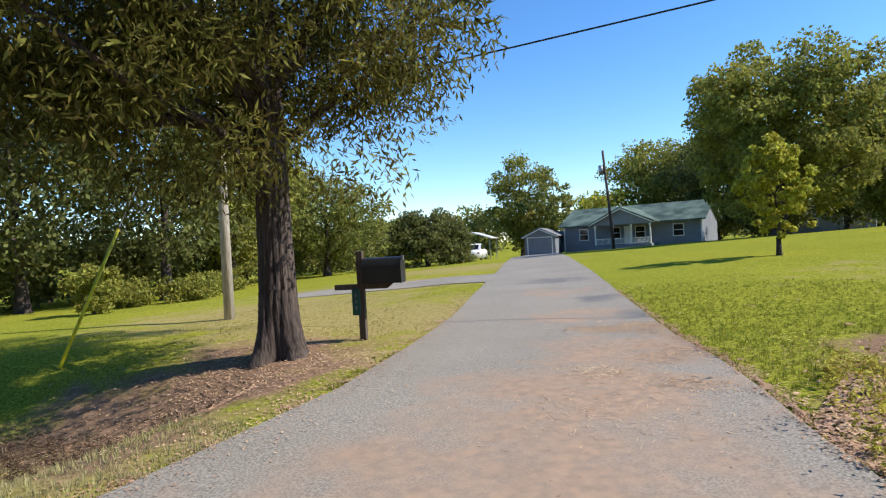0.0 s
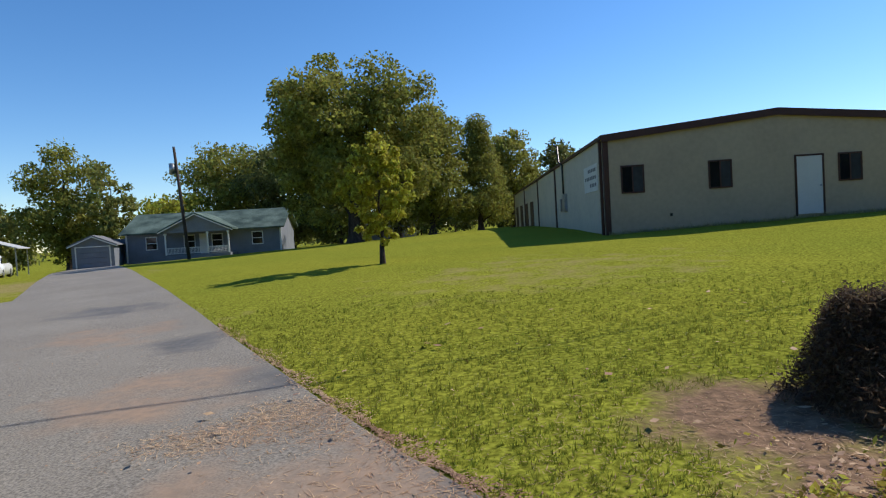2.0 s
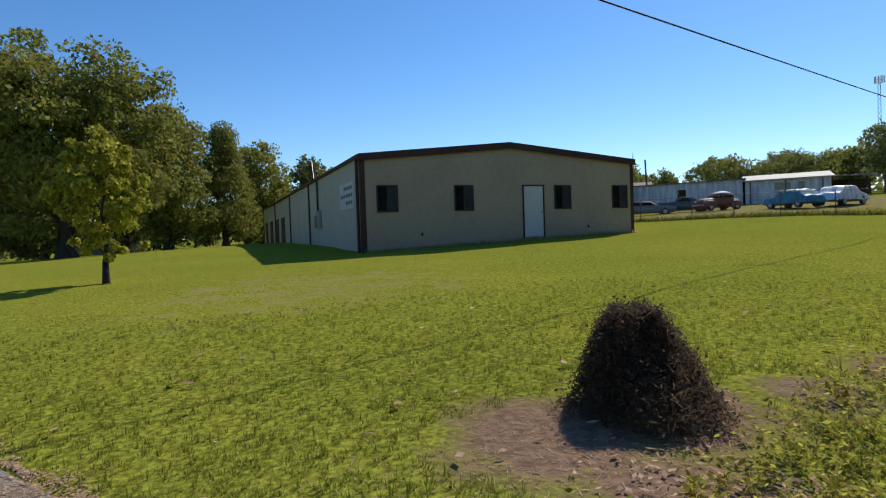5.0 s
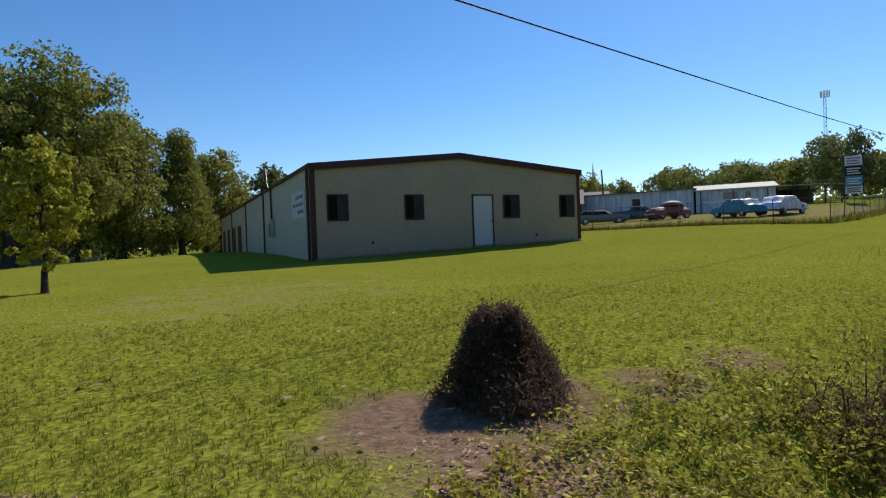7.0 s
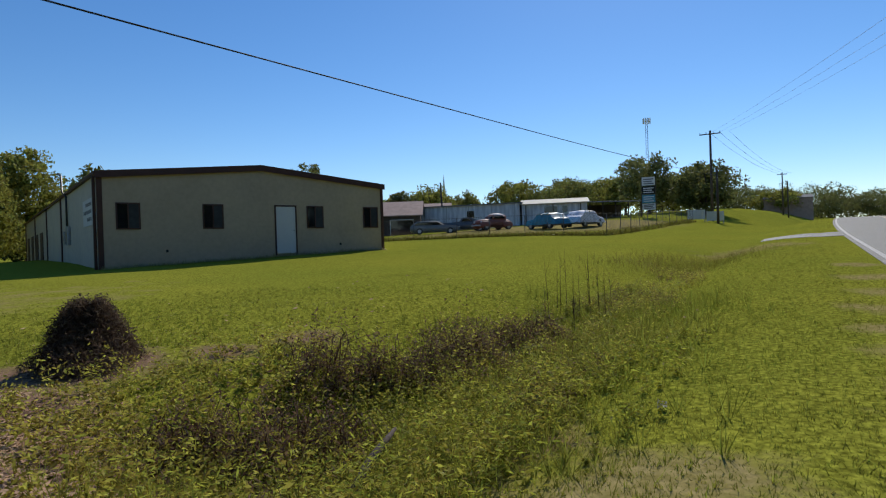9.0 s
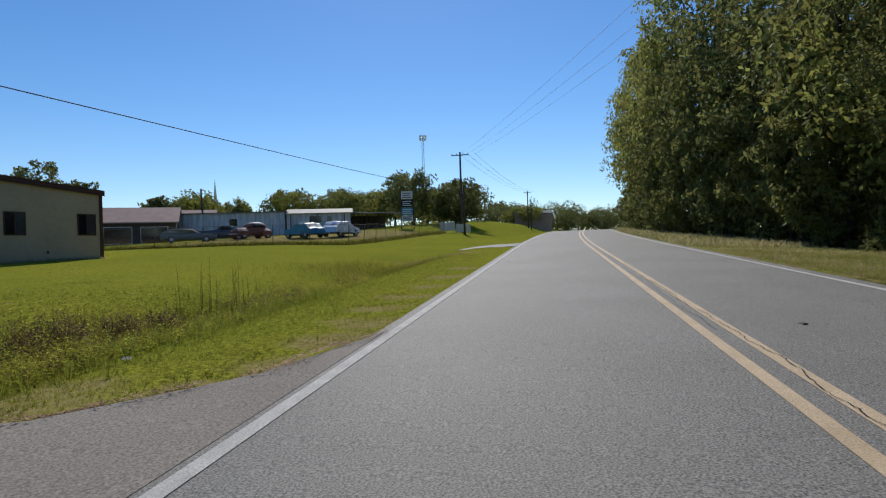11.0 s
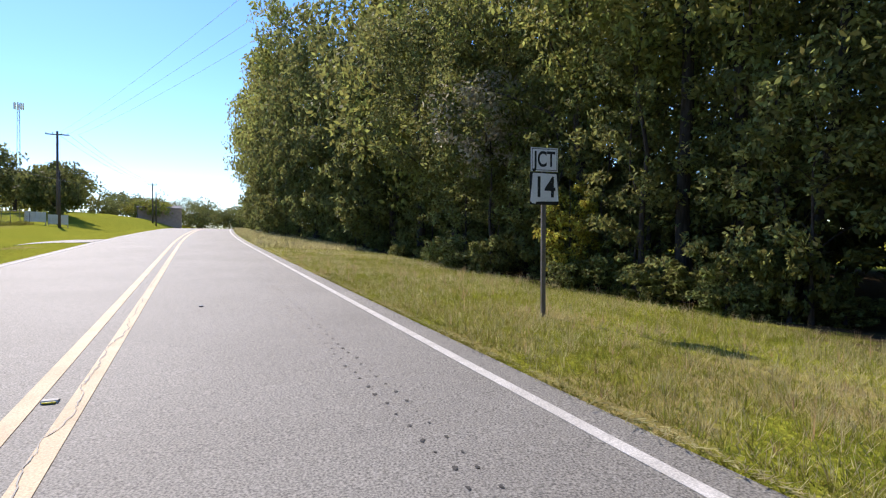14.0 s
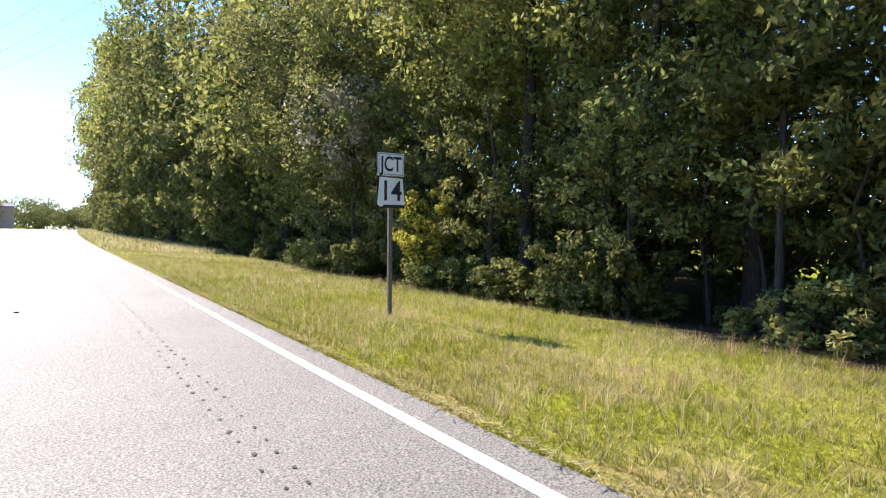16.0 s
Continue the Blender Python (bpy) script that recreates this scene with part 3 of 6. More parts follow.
# ---- the metal building ----
BX0, BX1, BY0, BY1, EAVE, RIDGE = 3.43, 15.26, 23.63, 60.0, 4.07, 4.62
BMID = (BX0 + BX1) / 2
shed = thing("metal_building", pose(0, 0, 0), "long tan metal building with brown trim and low gable roof", "building")
part("front_wall", prism([(BX0, 0.4), (BX1, 0.4), (BX1, EAVE), (BMID, RIDGE), (BX0, EAVE)], "y", BY0, BY0 + 0.2), M_TAN_METAL, shed)
part("back_wall", prism([(BX0, 0.4), (BX1, 0.4), (BX1, EAVE), (BMID, RIDGE), (BX0, EAVE)], "y", BY1 - 0.2, BY1), M_TAN_METAL, shed)
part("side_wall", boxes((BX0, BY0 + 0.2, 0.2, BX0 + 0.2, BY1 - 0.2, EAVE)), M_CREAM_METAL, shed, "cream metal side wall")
part("side_wall", boxes((BX1 - 0.2, BY0 + 0.2, 0.4, BX1, BY1 - 0.2, EAVE)), M_TAN_METAL, shed)
part("roof", prism([(BX0 - 0.12, EAVE), (BMID, RIDGE + 0.005), (BX1 + 0.12, EAVE), (BX1 + 0.12, EAVE + 0.1), (BMID, RIDGE + 0.11), (BX0 - 0.12, EAVE + 0.1)], "y", BY0 - 0.08, BY1 + 0.08), M_BROWN_TRIM, shed)
for sx in (-1, 1):
    xe = BX0 - 0.1 if sx < 0 else BX1 + 0.1
    part("rake_trim", prism([(xe, EAVE - 0.14), (BMID, RIDGE - 0.13), (BMID, RIDGE + 0.12), (xe, EAVE + 0.11)], "y", BY0 - 0.11, BY0 - 0.083), M_BROWN_TRIM, shed)
part("corner_trim", boxes((BX0 - 0.03, BY0 - 0.025, 0.4, BX0 + 0.14, BY0 - 0.003, EAVE - 0.02), (BX0 - 0.03, BY0, 0.4, BX0 - 0.004, BY0 + 0.12, EAVE - 0.02)), M_BROWN_TRIM, shed)
part("corner_trim", boxes((BX1 - 0.12, BY0 - 0.025, 0.4, BX1 + 0.03, BY0 - 0.003, EAVE - 0.02)), M_BROWN_TRIM, shed)
part("downspout", boxes((BX0 - 0.13, BY0 + 0.2, 0.6, BX0 - 0.035, BY0 + 0.32, EAVE - 0.05), bevel=0.01), M_BROWN_TRIM, shed)


def shed_window(x):
    w, h, z1 = 0.8, 0.97, 3.09
    win = part("window", boxes((x, BY0 - 0.035, z1 - h, x + 0.05, BY0 - 0.004, z1), (x + w - 0.05, BY0 - 0.035, z1 - h, x + w, BY0 - 0.004, z1), (x + 0.05, BY0 - 0.035, z1 - 0.05, x + w - 0.05, BY0 - 0.004, z1),
                               (x + 0.05, BY0 - 0.035, z1 - h, x + w - 0.05, BY0 - 0.004, z1 - h + 0.05), (x + w * 0.5 - 0.02, BY0 - 0.03, z1 - h + 0.05, x + w * 0.5 + 0.02, BY0 - 0.004, z1 - 0.05)), M_BROWN_TRIM, shed, "brown sliding window frame")
    part("pane", boxes((x + 0.05, BY0 - 0.014, z1 - h + 0.05, x + w * 0.5 - 0.02, BY0 - 0.006, z1 - 0.05)), M_DARK_GLASS, win)
    part("pane", boxes((x + w * 0.5 + 0.02, BY0 - 0.014, z1 - h + 0.05, x + w - 0.05, BY0 - 0.006, z1 - 0.05)), M_PANE_GREY, win)


for x in (3.97, 6.96, 11.33, 14.17):
    shed_window(x)
door = part("door", boxes((9.93, BY0 - 0.03, 1.06, 10.79, BY0 - 0.006, 3.04), bevel=0.006), M_WHITE_PAINT, shed, "plain white steel door")
part("door_frame", boxes((9.87, BY0 - 0.045, 1.0, 9.927, BY0 - 0.003, 3.1), (10.793, BY0 - 0.045, 1.0, 10.85, BY0 - 0.003, 3.1), (9.927, BY0 - 0.045, 3.043, 10.793, BY0 - 0.003, 3.1)), M_BROWN_TRIM, shed)
knob = bmesh.new()
bmesh.ops.create_uvsphere(knob, u_segments=10, v_segments=6, radius=0.035, matrix=Matrix.Translation((10.7, BY0 - 0.075, 2.02)))
tube([(10.7, BY0 - 0.03, 2.02), (10.7, BY0 - 0.07, 2.02)], 0.014, 8, knob)
part("door_knob", knob, M_STEEL, door)


# ---- the ranch house ----
def house():
    h = thing("house", pose(-21.0, 64.0, gz(-24, 62) - 0.05, 0, 0, 8), "grey ranch house with light-dappled green roof and white porch", "house")
    W, D, E, R = 15.6, 9.0, 2.75, 4.7
    part("wall", boxes((-W, 0, -0.4, 0, 0.2, E)), M_GREY_SIDING, h)
    part("wall", boxes((-W, D - 0.2, -0.4, 0, D, E)), M_GREY_SIDING, h)
    for x in (-W, -0.2):
        part("wall", prism([(0.2, -0.4), (D - 0.2, -0.4), (D - 0.2, E), (D / 2, R - 0.1), (0.2, E)], "x", x, x + 0.2), M_GREY_SIDING, h)
    part("roof", prism([(-0.6, E - 0.2), (D / 2, R), (D + 0.6, E - 0.2), (D + 0.6, E - 0.05), (D / 2, R + 0.16), (-0.6, E - 0.05)], "x", -W - 0.5, 0.5), M_GREEN_ROOF, h)
    # porch under a front gable
    px0, px1 = -11.0, -4.6
    mid = (px0 + px1) / 2
    part("porch_floor", boxes((px0, -2.6, -0.4, px1, -0.004, 0.3)), M_GREY_SIDING, h)
    part("porch_gable", prism([(px0, E - 0.25), (px1, E - 0.25), (px1, E), (mid, 4.3), (px0, E)], "y", -2.6, -2.45), M_GREY_SIDING, h)
    for s in (-1, 1):
        xe = mid + s * (px1 - px0 + 0.8) / 2
        part("porch_roof", prism([(mid, 4.32), (xe, E - 0.15), (xe, E), (mid, 4.47)], "y", -2.95, 3.0), M_GREEN_ROOF, h)
        part("fascia", prism([(mid, 4.2), (xe, E - 0.27), (xe, E - 0.16), (mid, 4.31)], "y", -2.97, -2.93), M_WHITE_PAINT, h)
    for k in range(4):
        x = px0 + 0.1 + k * (px1 - px0 - 0.3) / 3
        part("porch_post", boxes((x, -2.55, 0.3, x + 0.13, -2.42, E - 0.25), (x - 0.05, -2.6, E - 0.45, x + 0.18, -2.37, E - 0.26), bevel=0.01), M_WHITE_PAINT, h)
    rails = boxes((px0 + 0.2, -2.52, 0.95, px1 - 0.2, -2.46, 1.02), (px0 + 0.2, -2.52, 0.4, px1 - 0.2, -2.46, 0.46))
    for k in range(44):
        x = px0 + 0.25 + k * (px1 - px0 - 0.5) / 43
        box(rails, x, -2.51, 0.46, x + 0.035, -2.47, 0.95)
    part("porch_railing", rails, M_WHITE_PAINT, h)
    for x in (-13.6, -9.8, -7.0, -2.9):
        win = part("window", boxes((x - 0.08, -0.05, 0.9, x, -0.004, 2.3), (x + 1.0, -0.05, 0.9, x + 1.08, -0.004, 2.3), (x, -0.05, 2.2, x + 1.0, -0.004, 2.3), (x, -0.05, 0.9, x + 1.0, -0.004, 1.0), (x, -0.04, 1.57, x + 1.0, -0.004, 1.63)), M_WHITE_PAINT, h)
        part("pane", boxes((x, -0.02, 1.0, x + 1.0, -0.006, 2.2)), M_DARK_GLASS, win)
    part("front_door", boxes((-8.3, -0.04, 0.3, -7.4, -0.004, 2.35)), M_WHITE_PAINT, h)
    for x in (-W - 0.05, -0.12):
        part("corner_board", boxes((x, -0.04, -0.3, x + 0.17, -0.004, E - 0.1)), M_WHITE_PAINT, h)
    part("breezeway", boxes((-W - 2.4, 1.2, -0.4, -W - 0.06, 3.2, 2.3)), M_GREY_SIDING, h)
    return h


house()


def garage():
    g = thing("garage", pose(-36.6, 56.6, gz(-36.6, 56.6), 0, 0, 24), "small grey gable garage with a white framed roller door", "garage")
    part("wall", prism([(-1.75, -0.3), (1.75, -0.3), (1.75, 2.2), (0, 3.0), (-1.75, 2.2)], "y", 0, 6), M_GREY_SIDING, g)
    for s in (-1, 1):
        part("roof", prism([(0, 3.02), (s * 2.05, 2.08), (s * 2.05, 2.2), (0, 3.14)], "y", -0.3, 6.3), M_GREY_ROOF, g)
        part("fascia", prism([(0, 2.9), (s * 2.05, 1.96), (s * 2.05, 2.07), (0, 3.01)], "y", -0.33, -0.29), M_WHITE_PAINT, g)
    d = bmesh.new()
    for k in range(4):
        box(d, -1.35, -0.05, 0.02 + k * 0.49, 1.35, -0.004, 0.49 + k * 0.49, 0.01)
    part("roller_door", d, M_GREY_SIDING, g)
    part("door_frame", boxes((-1.47, -0.07, 0, -1.36, -0.004, 2.08), (1.36, -0.07, 0, 1.47, -0.004, 2.08), (-1.36, -0.07, 1.98, 1.36, -0.004, 2.08)), M_WHITE_PAINT, g)


garage()


# ---- trees of the place ----
tree("willow_oak", (-6.47, 3.95), 10.5, 8.8, "big willow oak with dark furrowed trunk beside the driveway", M_OAK_LEAF, 3, 0.225, 0.18, 340, 310, 0.066, 0.24, limbs=20, droop=0.5, clump=0.085, lean=(-1.9, -1.5), furrows=True)
tree("young_tree", (-3.92, 19.65), 3.95, 2.0, "slim young tree with yellow green leaves on the lawn", M_LEAF_YELLOW, 5, 0.06, 0.14, 120, 60, 0.06, 0.6, "tall", limbs=12, clump=0.085)
tree("oak", (-10.3, 49.2), 14.7, 14.2, "tall broad green oak behind the lawn", M_LEAF, 7, 0.5, 0.07, 260, 170, 0.16, 0.55, limbs=14, clump=0.085)
for k, x in enumerate(range(-34, 34, 8)):
    tree("thicket", (x + 2 * math.sin(3 * k), 104 + 5 * math.sin(k)), 5.5 + 2 * math.sin(2.2 * k), 10, "distant dark hedge behind the lawn", M_LEAF_DARK, 190 + k, 0.1, 0.0, 40, 50, 0.34, 0.55, limbs=4, group="far hedge", category="shrub")
ROW = "trees behind the lawn"
tree("oak", (-4.7, 60.7), 13.0, 8.5, "green oak in a row behind the metal building", M_LEAF, 11, 0.3, 0.05, 130, 140, 0.16, 0.55, "tall", group=ROW)
tree("cedar", (0.2, 64.8), 12.4, 7.5, "dense dark green cedar with drooping boughs", M_LEAF, 12, 0.28, 0.03, 140, 140, 0.15, 0.4, "cone", group=ROW, droop=0.5)
tree("oak", (4.2, 71.0), 11.2, 7.5, "green tree behind the metal building", M_LEAF, 13, 0.25, 0.05, 110, 130, 0.17, 0.55, "tall", group=ROW)
tree("oak", (-9.0, 70.0), 12.0, 9.0, "green tree behind the lawn", M_LEAF_DARK, 14, 0.25, 0.04, 110, 110, 0.19, 0.55, group=ROW)
tree("oak", (13.1, 92.6), 12.6, 10.0, "far green tree above the roof line", M_LEAF_DARK, 15, 0.3, 0.1, 70, 60, 0.32, 0.55, group=ROW)
tree("oak", (-37.3, 91.8), 17.0, 16.0, "large green tree behind the grey house", M_LEAF, 16, 0.4, 0.05, 150, 110, 0.25, 0.55, group="trees behind the house")
tree("oak", (-27.0, 88.0), 15.5, 13.0, "large green tree behind the grey house", M_LEAF_DARK, 17, 0.4, 0.05, 130, 110, 0.25, 0.55, group="trees behind the house")
tree("oak", (-19.0, 84.0), 14.0, 12.0, "dark green tree beside the grey house", M_LEAF_DARK, 18, 0.35, 0.03, 120, 110, 0.24, 0.55, group="trees behind the house")
tree("maple", (-42.4, 83.6), 9.5, 10.0, "low tree turning yellow behind the house", M_LEAF_YELLOW, 19, 0.25, 0.1, 80, 60, 0.26, 0.6, group="trees behind the house")
tree("poplar", (-47.8, 69.3), 15.2, 9.5, "tall ragged tree beside the garage", M_LEAF, 20, 0.3, 0.05, 120, 110, 0.2, 0.5, "tall", group="trees by the garage")
tree("poplar", (-41.6, 68.0), 12.0, 5.5, "thin tree with open crown beside the garage", M_LEAF_FAR, 21, 0.2, 0.15, 45, 50, 0.24, 0.5, "tall", group="trees by the garage")
tree("magnolia", (-31.5, 32.7), 4.7, 6.8, "rounded dark evergreen magnolia on the lawn", M_LEAF_DARK, 22, 0.15, -0.7, 230, 110, 0.13, 0.55, "dome", limbs=6, clump=0.1)
LEFT = "trees along the west lawn"
# M_LEAF_DARK here carries the deep shade of these trees in its colour
for k, (x, y, h, w, mat) in enumerate([(-34.1, 24.9, 7.5, 7.5, M_LEAF_FAR), (-27.2, 10.8, 13.5, 9.0, M_LEAF_DARK), (-28.5, 5.5, 12.0, 9.5, M_LEAF_DARK), (-31.7, 16.4, 12.0, 8.5, M_LEAF), (-37.0, 20.0, 12.0, 9.0, M_LEAF_DARK),
                                      (-33.0, 1.0, 14.0, 10.0, M_LEAF_DARK), (-30.0, -5.0, 13.0, 10.0, M_LEAF), (-40.0, 9.0, 15.0, 11.0, M_LEAF_DARK), (-44.0, 27.0, 10.0, 9.0, M_LEAF)]):
    tree("oak", (x, y), h, w, "tree with shade-darkened green foliage at the lawn's edge" if mat is M_LEAF_DARK else "leafy green tree at the lawn's edge", mat, 30 + k, 0.24, 0.1, 110, 105, 0.13, 0.5, group=LEFT)
for k, (x, y, h, w) in enumerate([(-60.7, 52.0, 6.0, 9.0), (-66, 60, 7.0, 10.0), (-58, 70, 8.5, 10.0), (-52, 42, 5.5, 7.0), (-50, 52, 5.0, 7.0), (-62, 40, 8.0, 10.0)]):
    tree("hedgerow_tree", (x, y), h, w, "distant low green tree beyond the drive", M_LEAF_FAR, 45 + k, 0.2, 0.02, 60, 50, 0.28, 0.55, group="hedgerow trees")
for k, (x, y, h, w) in enumerate([(-21.9, 6.2, 1.9, 1.7), (-24.6, 8.2, 1.1, 2.2), (-23.5, 10.4, 1.0, 2.6), (-25.8, 12.2, 1.0, 2.6), (-28.5, 14.2, 1.1, 2.6)]):
    tree("shrub", (x, y), h, w, "low green shrub in rough growth at the lawn's edge", M_LEAF, 55 + k, 0.04, 0.02, 40, 60, 0.07, 0.5, limbs=4, group="shrubs by the lawn", category="shrub")
for k, (x, y, h, w) in enumerate([(-33, 7, 4.0, 6.0), (-33, 12, 3.6, 6.0), (-35.5, 17, 3.8, 6.0), (-38, 23, 4.0, 6.5), (-33, 2, 4.0, 6.0), (-32, -3, 4.0, 6.0), (-31, -9, 4.5, 6.0), (-41, 30, 4.0, 7.0), (-46, 36, 4.0, 7.0), (-36, -14, 6, 8), (-43, 15, 6, 8), (-43, 4, 7, 9), (-42, -6, 7, 9)]):
    tree("thicket", (x, y), h, w, "dense dark undergrowth at the edge of the trees", M_LEAF_DARK, 160 + k, 0.06, 0.0, 56, 50, 0.17, 0.5, limbs=5, group="undergrowth by the west trees", category="shrub")
FAR = "trees beyond the yard"
for k, (x, y, h, w, mat) in enumerate([(35, 94, 13.2, 9.0, M_LEAF_YARD), (42, 88, 12.8, 8.5, M_LEAF_YARD), (50, 92, 11, 6, M_LEAF_DARK), (84, 80, 8.5, 9, M_LEAF), (95, 78, 8.5, 9, M_LEAF_YARD), (96, 64, 8, 9, M_LEAF), (105, 62, 8, 10, M_LEAF_DARK), (73, 95, 8.5, 9, M_LEAF_YARD), (112, 58, 7, 10, M_LEAF), (165, 75, 8, 14, M_LEAF_DARK), (185, 46, 8, 16, M_LEAF_DARK), (57.4, 82.4, 7, 6, M_LEAF_DARK), (78.7, 91, 7, 8, M_LEAF_FAR), (90.5, 87.9, 9, 12, M_LEAF_DARK), (87.3, 71.2, 8, 10.5, M_LEAF_FAR),
                                      (101.9, 72.3, 8.5, 10, M_LEAF), (83.3, 51.3, 10, 10.5, M_LEAF_YARD), (83.4, 42.2, 8.0, 9, M_LEAF_DARK), (92, 48, 8, 9, M_LEAF_DARK), (158, 65, 6, 14, M_LEAF_YARD), (150, 58, 5, 10, M_LEAF), (191.9, 64.1, 9, 20, M_LEAF_DARK), (178, 56, 8, 18, M_LEAF_DARK), (205, 52, 8.5, 22, M_LEAF_DARK), (68, 88, 8, 10, M_LEAF), (110, 85, 9, 12, M_LEAF_DARK), (120, 68, 8, 11, M_LEAF)]):
    tree("oak", (x, y), h, w, "distant tree turning yellow beyond the yard" if mat is M_LEAF_FAR else "distant green tree beyond the yard", mat, 70 + k, 0.25, 0.06, 76, 58, 0.25, 0.5, group=FAR, clump=0.13)

# woods along the far side of the road
WOODS = "woodland trees by the road"
near_protos, protos = [], []
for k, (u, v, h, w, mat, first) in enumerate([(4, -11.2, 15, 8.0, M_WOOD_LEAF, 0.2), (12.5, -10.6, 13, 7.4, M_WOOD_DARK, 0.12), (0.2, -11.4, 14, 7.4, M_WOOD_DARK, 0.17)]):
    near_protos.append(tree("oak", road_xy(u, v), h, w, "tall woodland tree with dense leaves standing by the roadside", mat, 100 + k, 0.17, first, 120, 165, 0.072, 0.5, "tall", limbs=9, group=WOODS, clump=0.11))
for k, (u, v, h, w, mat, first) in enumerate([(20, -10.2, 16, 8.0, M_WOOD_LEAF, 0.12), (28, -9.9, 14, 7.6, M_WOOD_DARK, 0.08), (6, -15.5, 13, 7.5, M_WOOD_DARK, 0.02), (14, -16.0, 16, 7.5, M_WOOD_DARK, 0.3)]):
    protos.append(tree("oak", road_xy(u, v), h, w, "tall woodland tree with green leaves behind the verge" if mat is M_WOOD_LEAF else "tall woodland tree with shade-darkened leaves behind the verge", mat, 110 + k, 0.18, first, 100, 52, 0.155, 0.5, "tall", limbs=7, group=WOODS, clump=0.12))
wrng = np.random.default_rng(9)
for u in (-4.2, 8.2, 16.3, -8.5):
    x, y = road_xy(u, -10.5 + wrng.uniform(-0.3, 0.3))
    copy_thing(near_protos[int(wrng.integers(0, 3))], pose(x, y, gz(x, y) - 0.05, 0, 0, float(wrng.uniform(0, 360))))
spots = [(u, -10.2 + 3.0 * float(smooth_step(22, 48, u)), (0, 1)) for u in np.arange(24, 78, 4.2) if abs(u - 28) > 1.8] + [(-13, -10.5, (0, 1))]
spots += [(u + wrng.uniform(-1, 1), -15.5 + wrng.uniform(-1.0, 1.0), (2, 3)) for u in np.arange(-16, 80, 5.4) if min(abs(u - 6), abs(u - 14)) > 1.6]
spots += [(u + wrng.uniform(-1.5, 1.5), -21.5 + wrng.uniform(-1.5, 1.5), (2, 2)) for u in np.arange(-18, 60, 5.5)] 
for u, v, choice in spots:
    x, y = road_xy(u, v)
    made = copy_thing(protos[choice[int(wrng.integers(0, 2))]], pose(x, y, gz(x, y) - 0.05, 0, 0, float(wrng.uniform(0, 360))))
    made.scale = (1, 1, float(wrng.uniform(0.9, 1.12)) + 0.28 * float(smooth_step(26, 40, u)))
x, y = road_xy(11.5, -9.3)
tree("sapling", (x, y), 6.2, 3.4, "slim tree with pale silvery turning leaves at the wood's edge", M_LEAF_SILVER, 121, 0.06, 0.5, 40, 60, 0.08, 0.45, limbs=6, group=WOODS)
shrubs = []
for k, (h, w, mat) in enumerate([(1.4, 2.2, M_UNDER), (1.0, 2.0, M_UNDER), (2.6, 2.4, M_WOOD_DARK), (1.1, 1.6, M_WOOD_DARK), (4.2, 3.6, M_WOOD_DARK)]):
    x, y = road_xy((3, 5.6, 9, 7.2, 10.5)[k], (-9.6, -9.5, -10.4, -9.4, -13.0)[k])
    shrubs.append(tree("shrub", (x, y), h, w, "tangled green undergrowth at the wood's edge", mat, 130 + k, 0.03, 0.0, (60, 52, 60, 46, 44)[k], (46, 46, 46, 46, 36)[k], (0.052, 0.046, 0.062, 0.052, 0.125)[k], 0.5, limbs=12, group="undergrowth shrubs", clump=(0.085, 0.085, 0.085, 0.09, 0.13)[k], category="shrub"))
for k in range(26):
    x, y = road_xy(-17 + 1.9 * k + wrng.uniform(-1, 1), -18.0 - wrng.uniform(0, 7))
    copy_thing(shrubs[4], pose(x, y, gz(x, y) - 0.03, 0, 0, float(wrng.uniform(0, 360))))
for k, u in enumerate(np.arange(-14, 60, 2.6)):
    x, y = road_xy(u + wrng.uniform(-0.8, 0.8), -12.5 - abs(wrng.normal()) * 1.5)
    copy_thing(shrubs[4], pose(x, y, gz(x, y) - 0.03, 0, 0, float(wrng.uniform(0, 360))))
for k, u in enumerate(np.concatenate([np.arange(-9, 20, 0.8), np.arange(22, 62, 1.9)])):
    x, y = road_xy(u + wrng.uniform(-0.4, 0.4), -8.75 - abs(wrng.normal()) * 0.8 - 0.8 * (u < 2.8))
    size = float(wrng.uniform(0.4, 0.95))
    made = copy_thing(shrubs[(0, 1, 3, 1)[int(wrng.integers(0, 4))]], pose(x, y, gz(x, y) - 0.08, float(wrng.uniform(-12, 12)), float(wrng.uniform(-12, 12)), float(wrng.uniform(0, 360))))
    made.scale = (size * float(wrng.uniform(0.9, 1.7)), size * 1.1, size * float(wrng.uniform(0.7, 1.5)))
for k, u in enumerate(np.arange(24, 80, 3.2)):
    x, y = road_xy(u, -9.4 + 3.0 * float(smooth_step(22, 48, u)) + 0.5 * math.sin(3 * k))
    made = copy_thing(shrubs[4], pose(x, y, gz(x, y) - 0.03, 0, 0, 71.0 * k))
    made.scale = (1, 1, 1.0 + 0.4 * abs(math.sin(2 * k)))
for k, u in enumerate(np.arange(9.5, 24, 2.3)):
    x, y = road_xy(u + 0.6 * math.sin(5 * k), -10.2 - 0.9 * abs(math.sin(2.3 * k)))
    made = copy_thing(shrubs[2], pose(x, y, gz(x, y) - 0.03, 0, 0, 83.0 * k))
    made.scale = (1.15, 1.15, 1.1 + 0.8 * abs(math.sin(1.7 * k)))
slim = tree("sapling", road_xy(5.2, -9.6), 11, 3.4, "slender dark trunk with thin foliage in the wood's edge", M_WOOD_LEAF, 141, 0.065, 0.42, 40, 46, 0.08, 0.5, "tall", limbs=8, group=WOODS, clump=0.13)
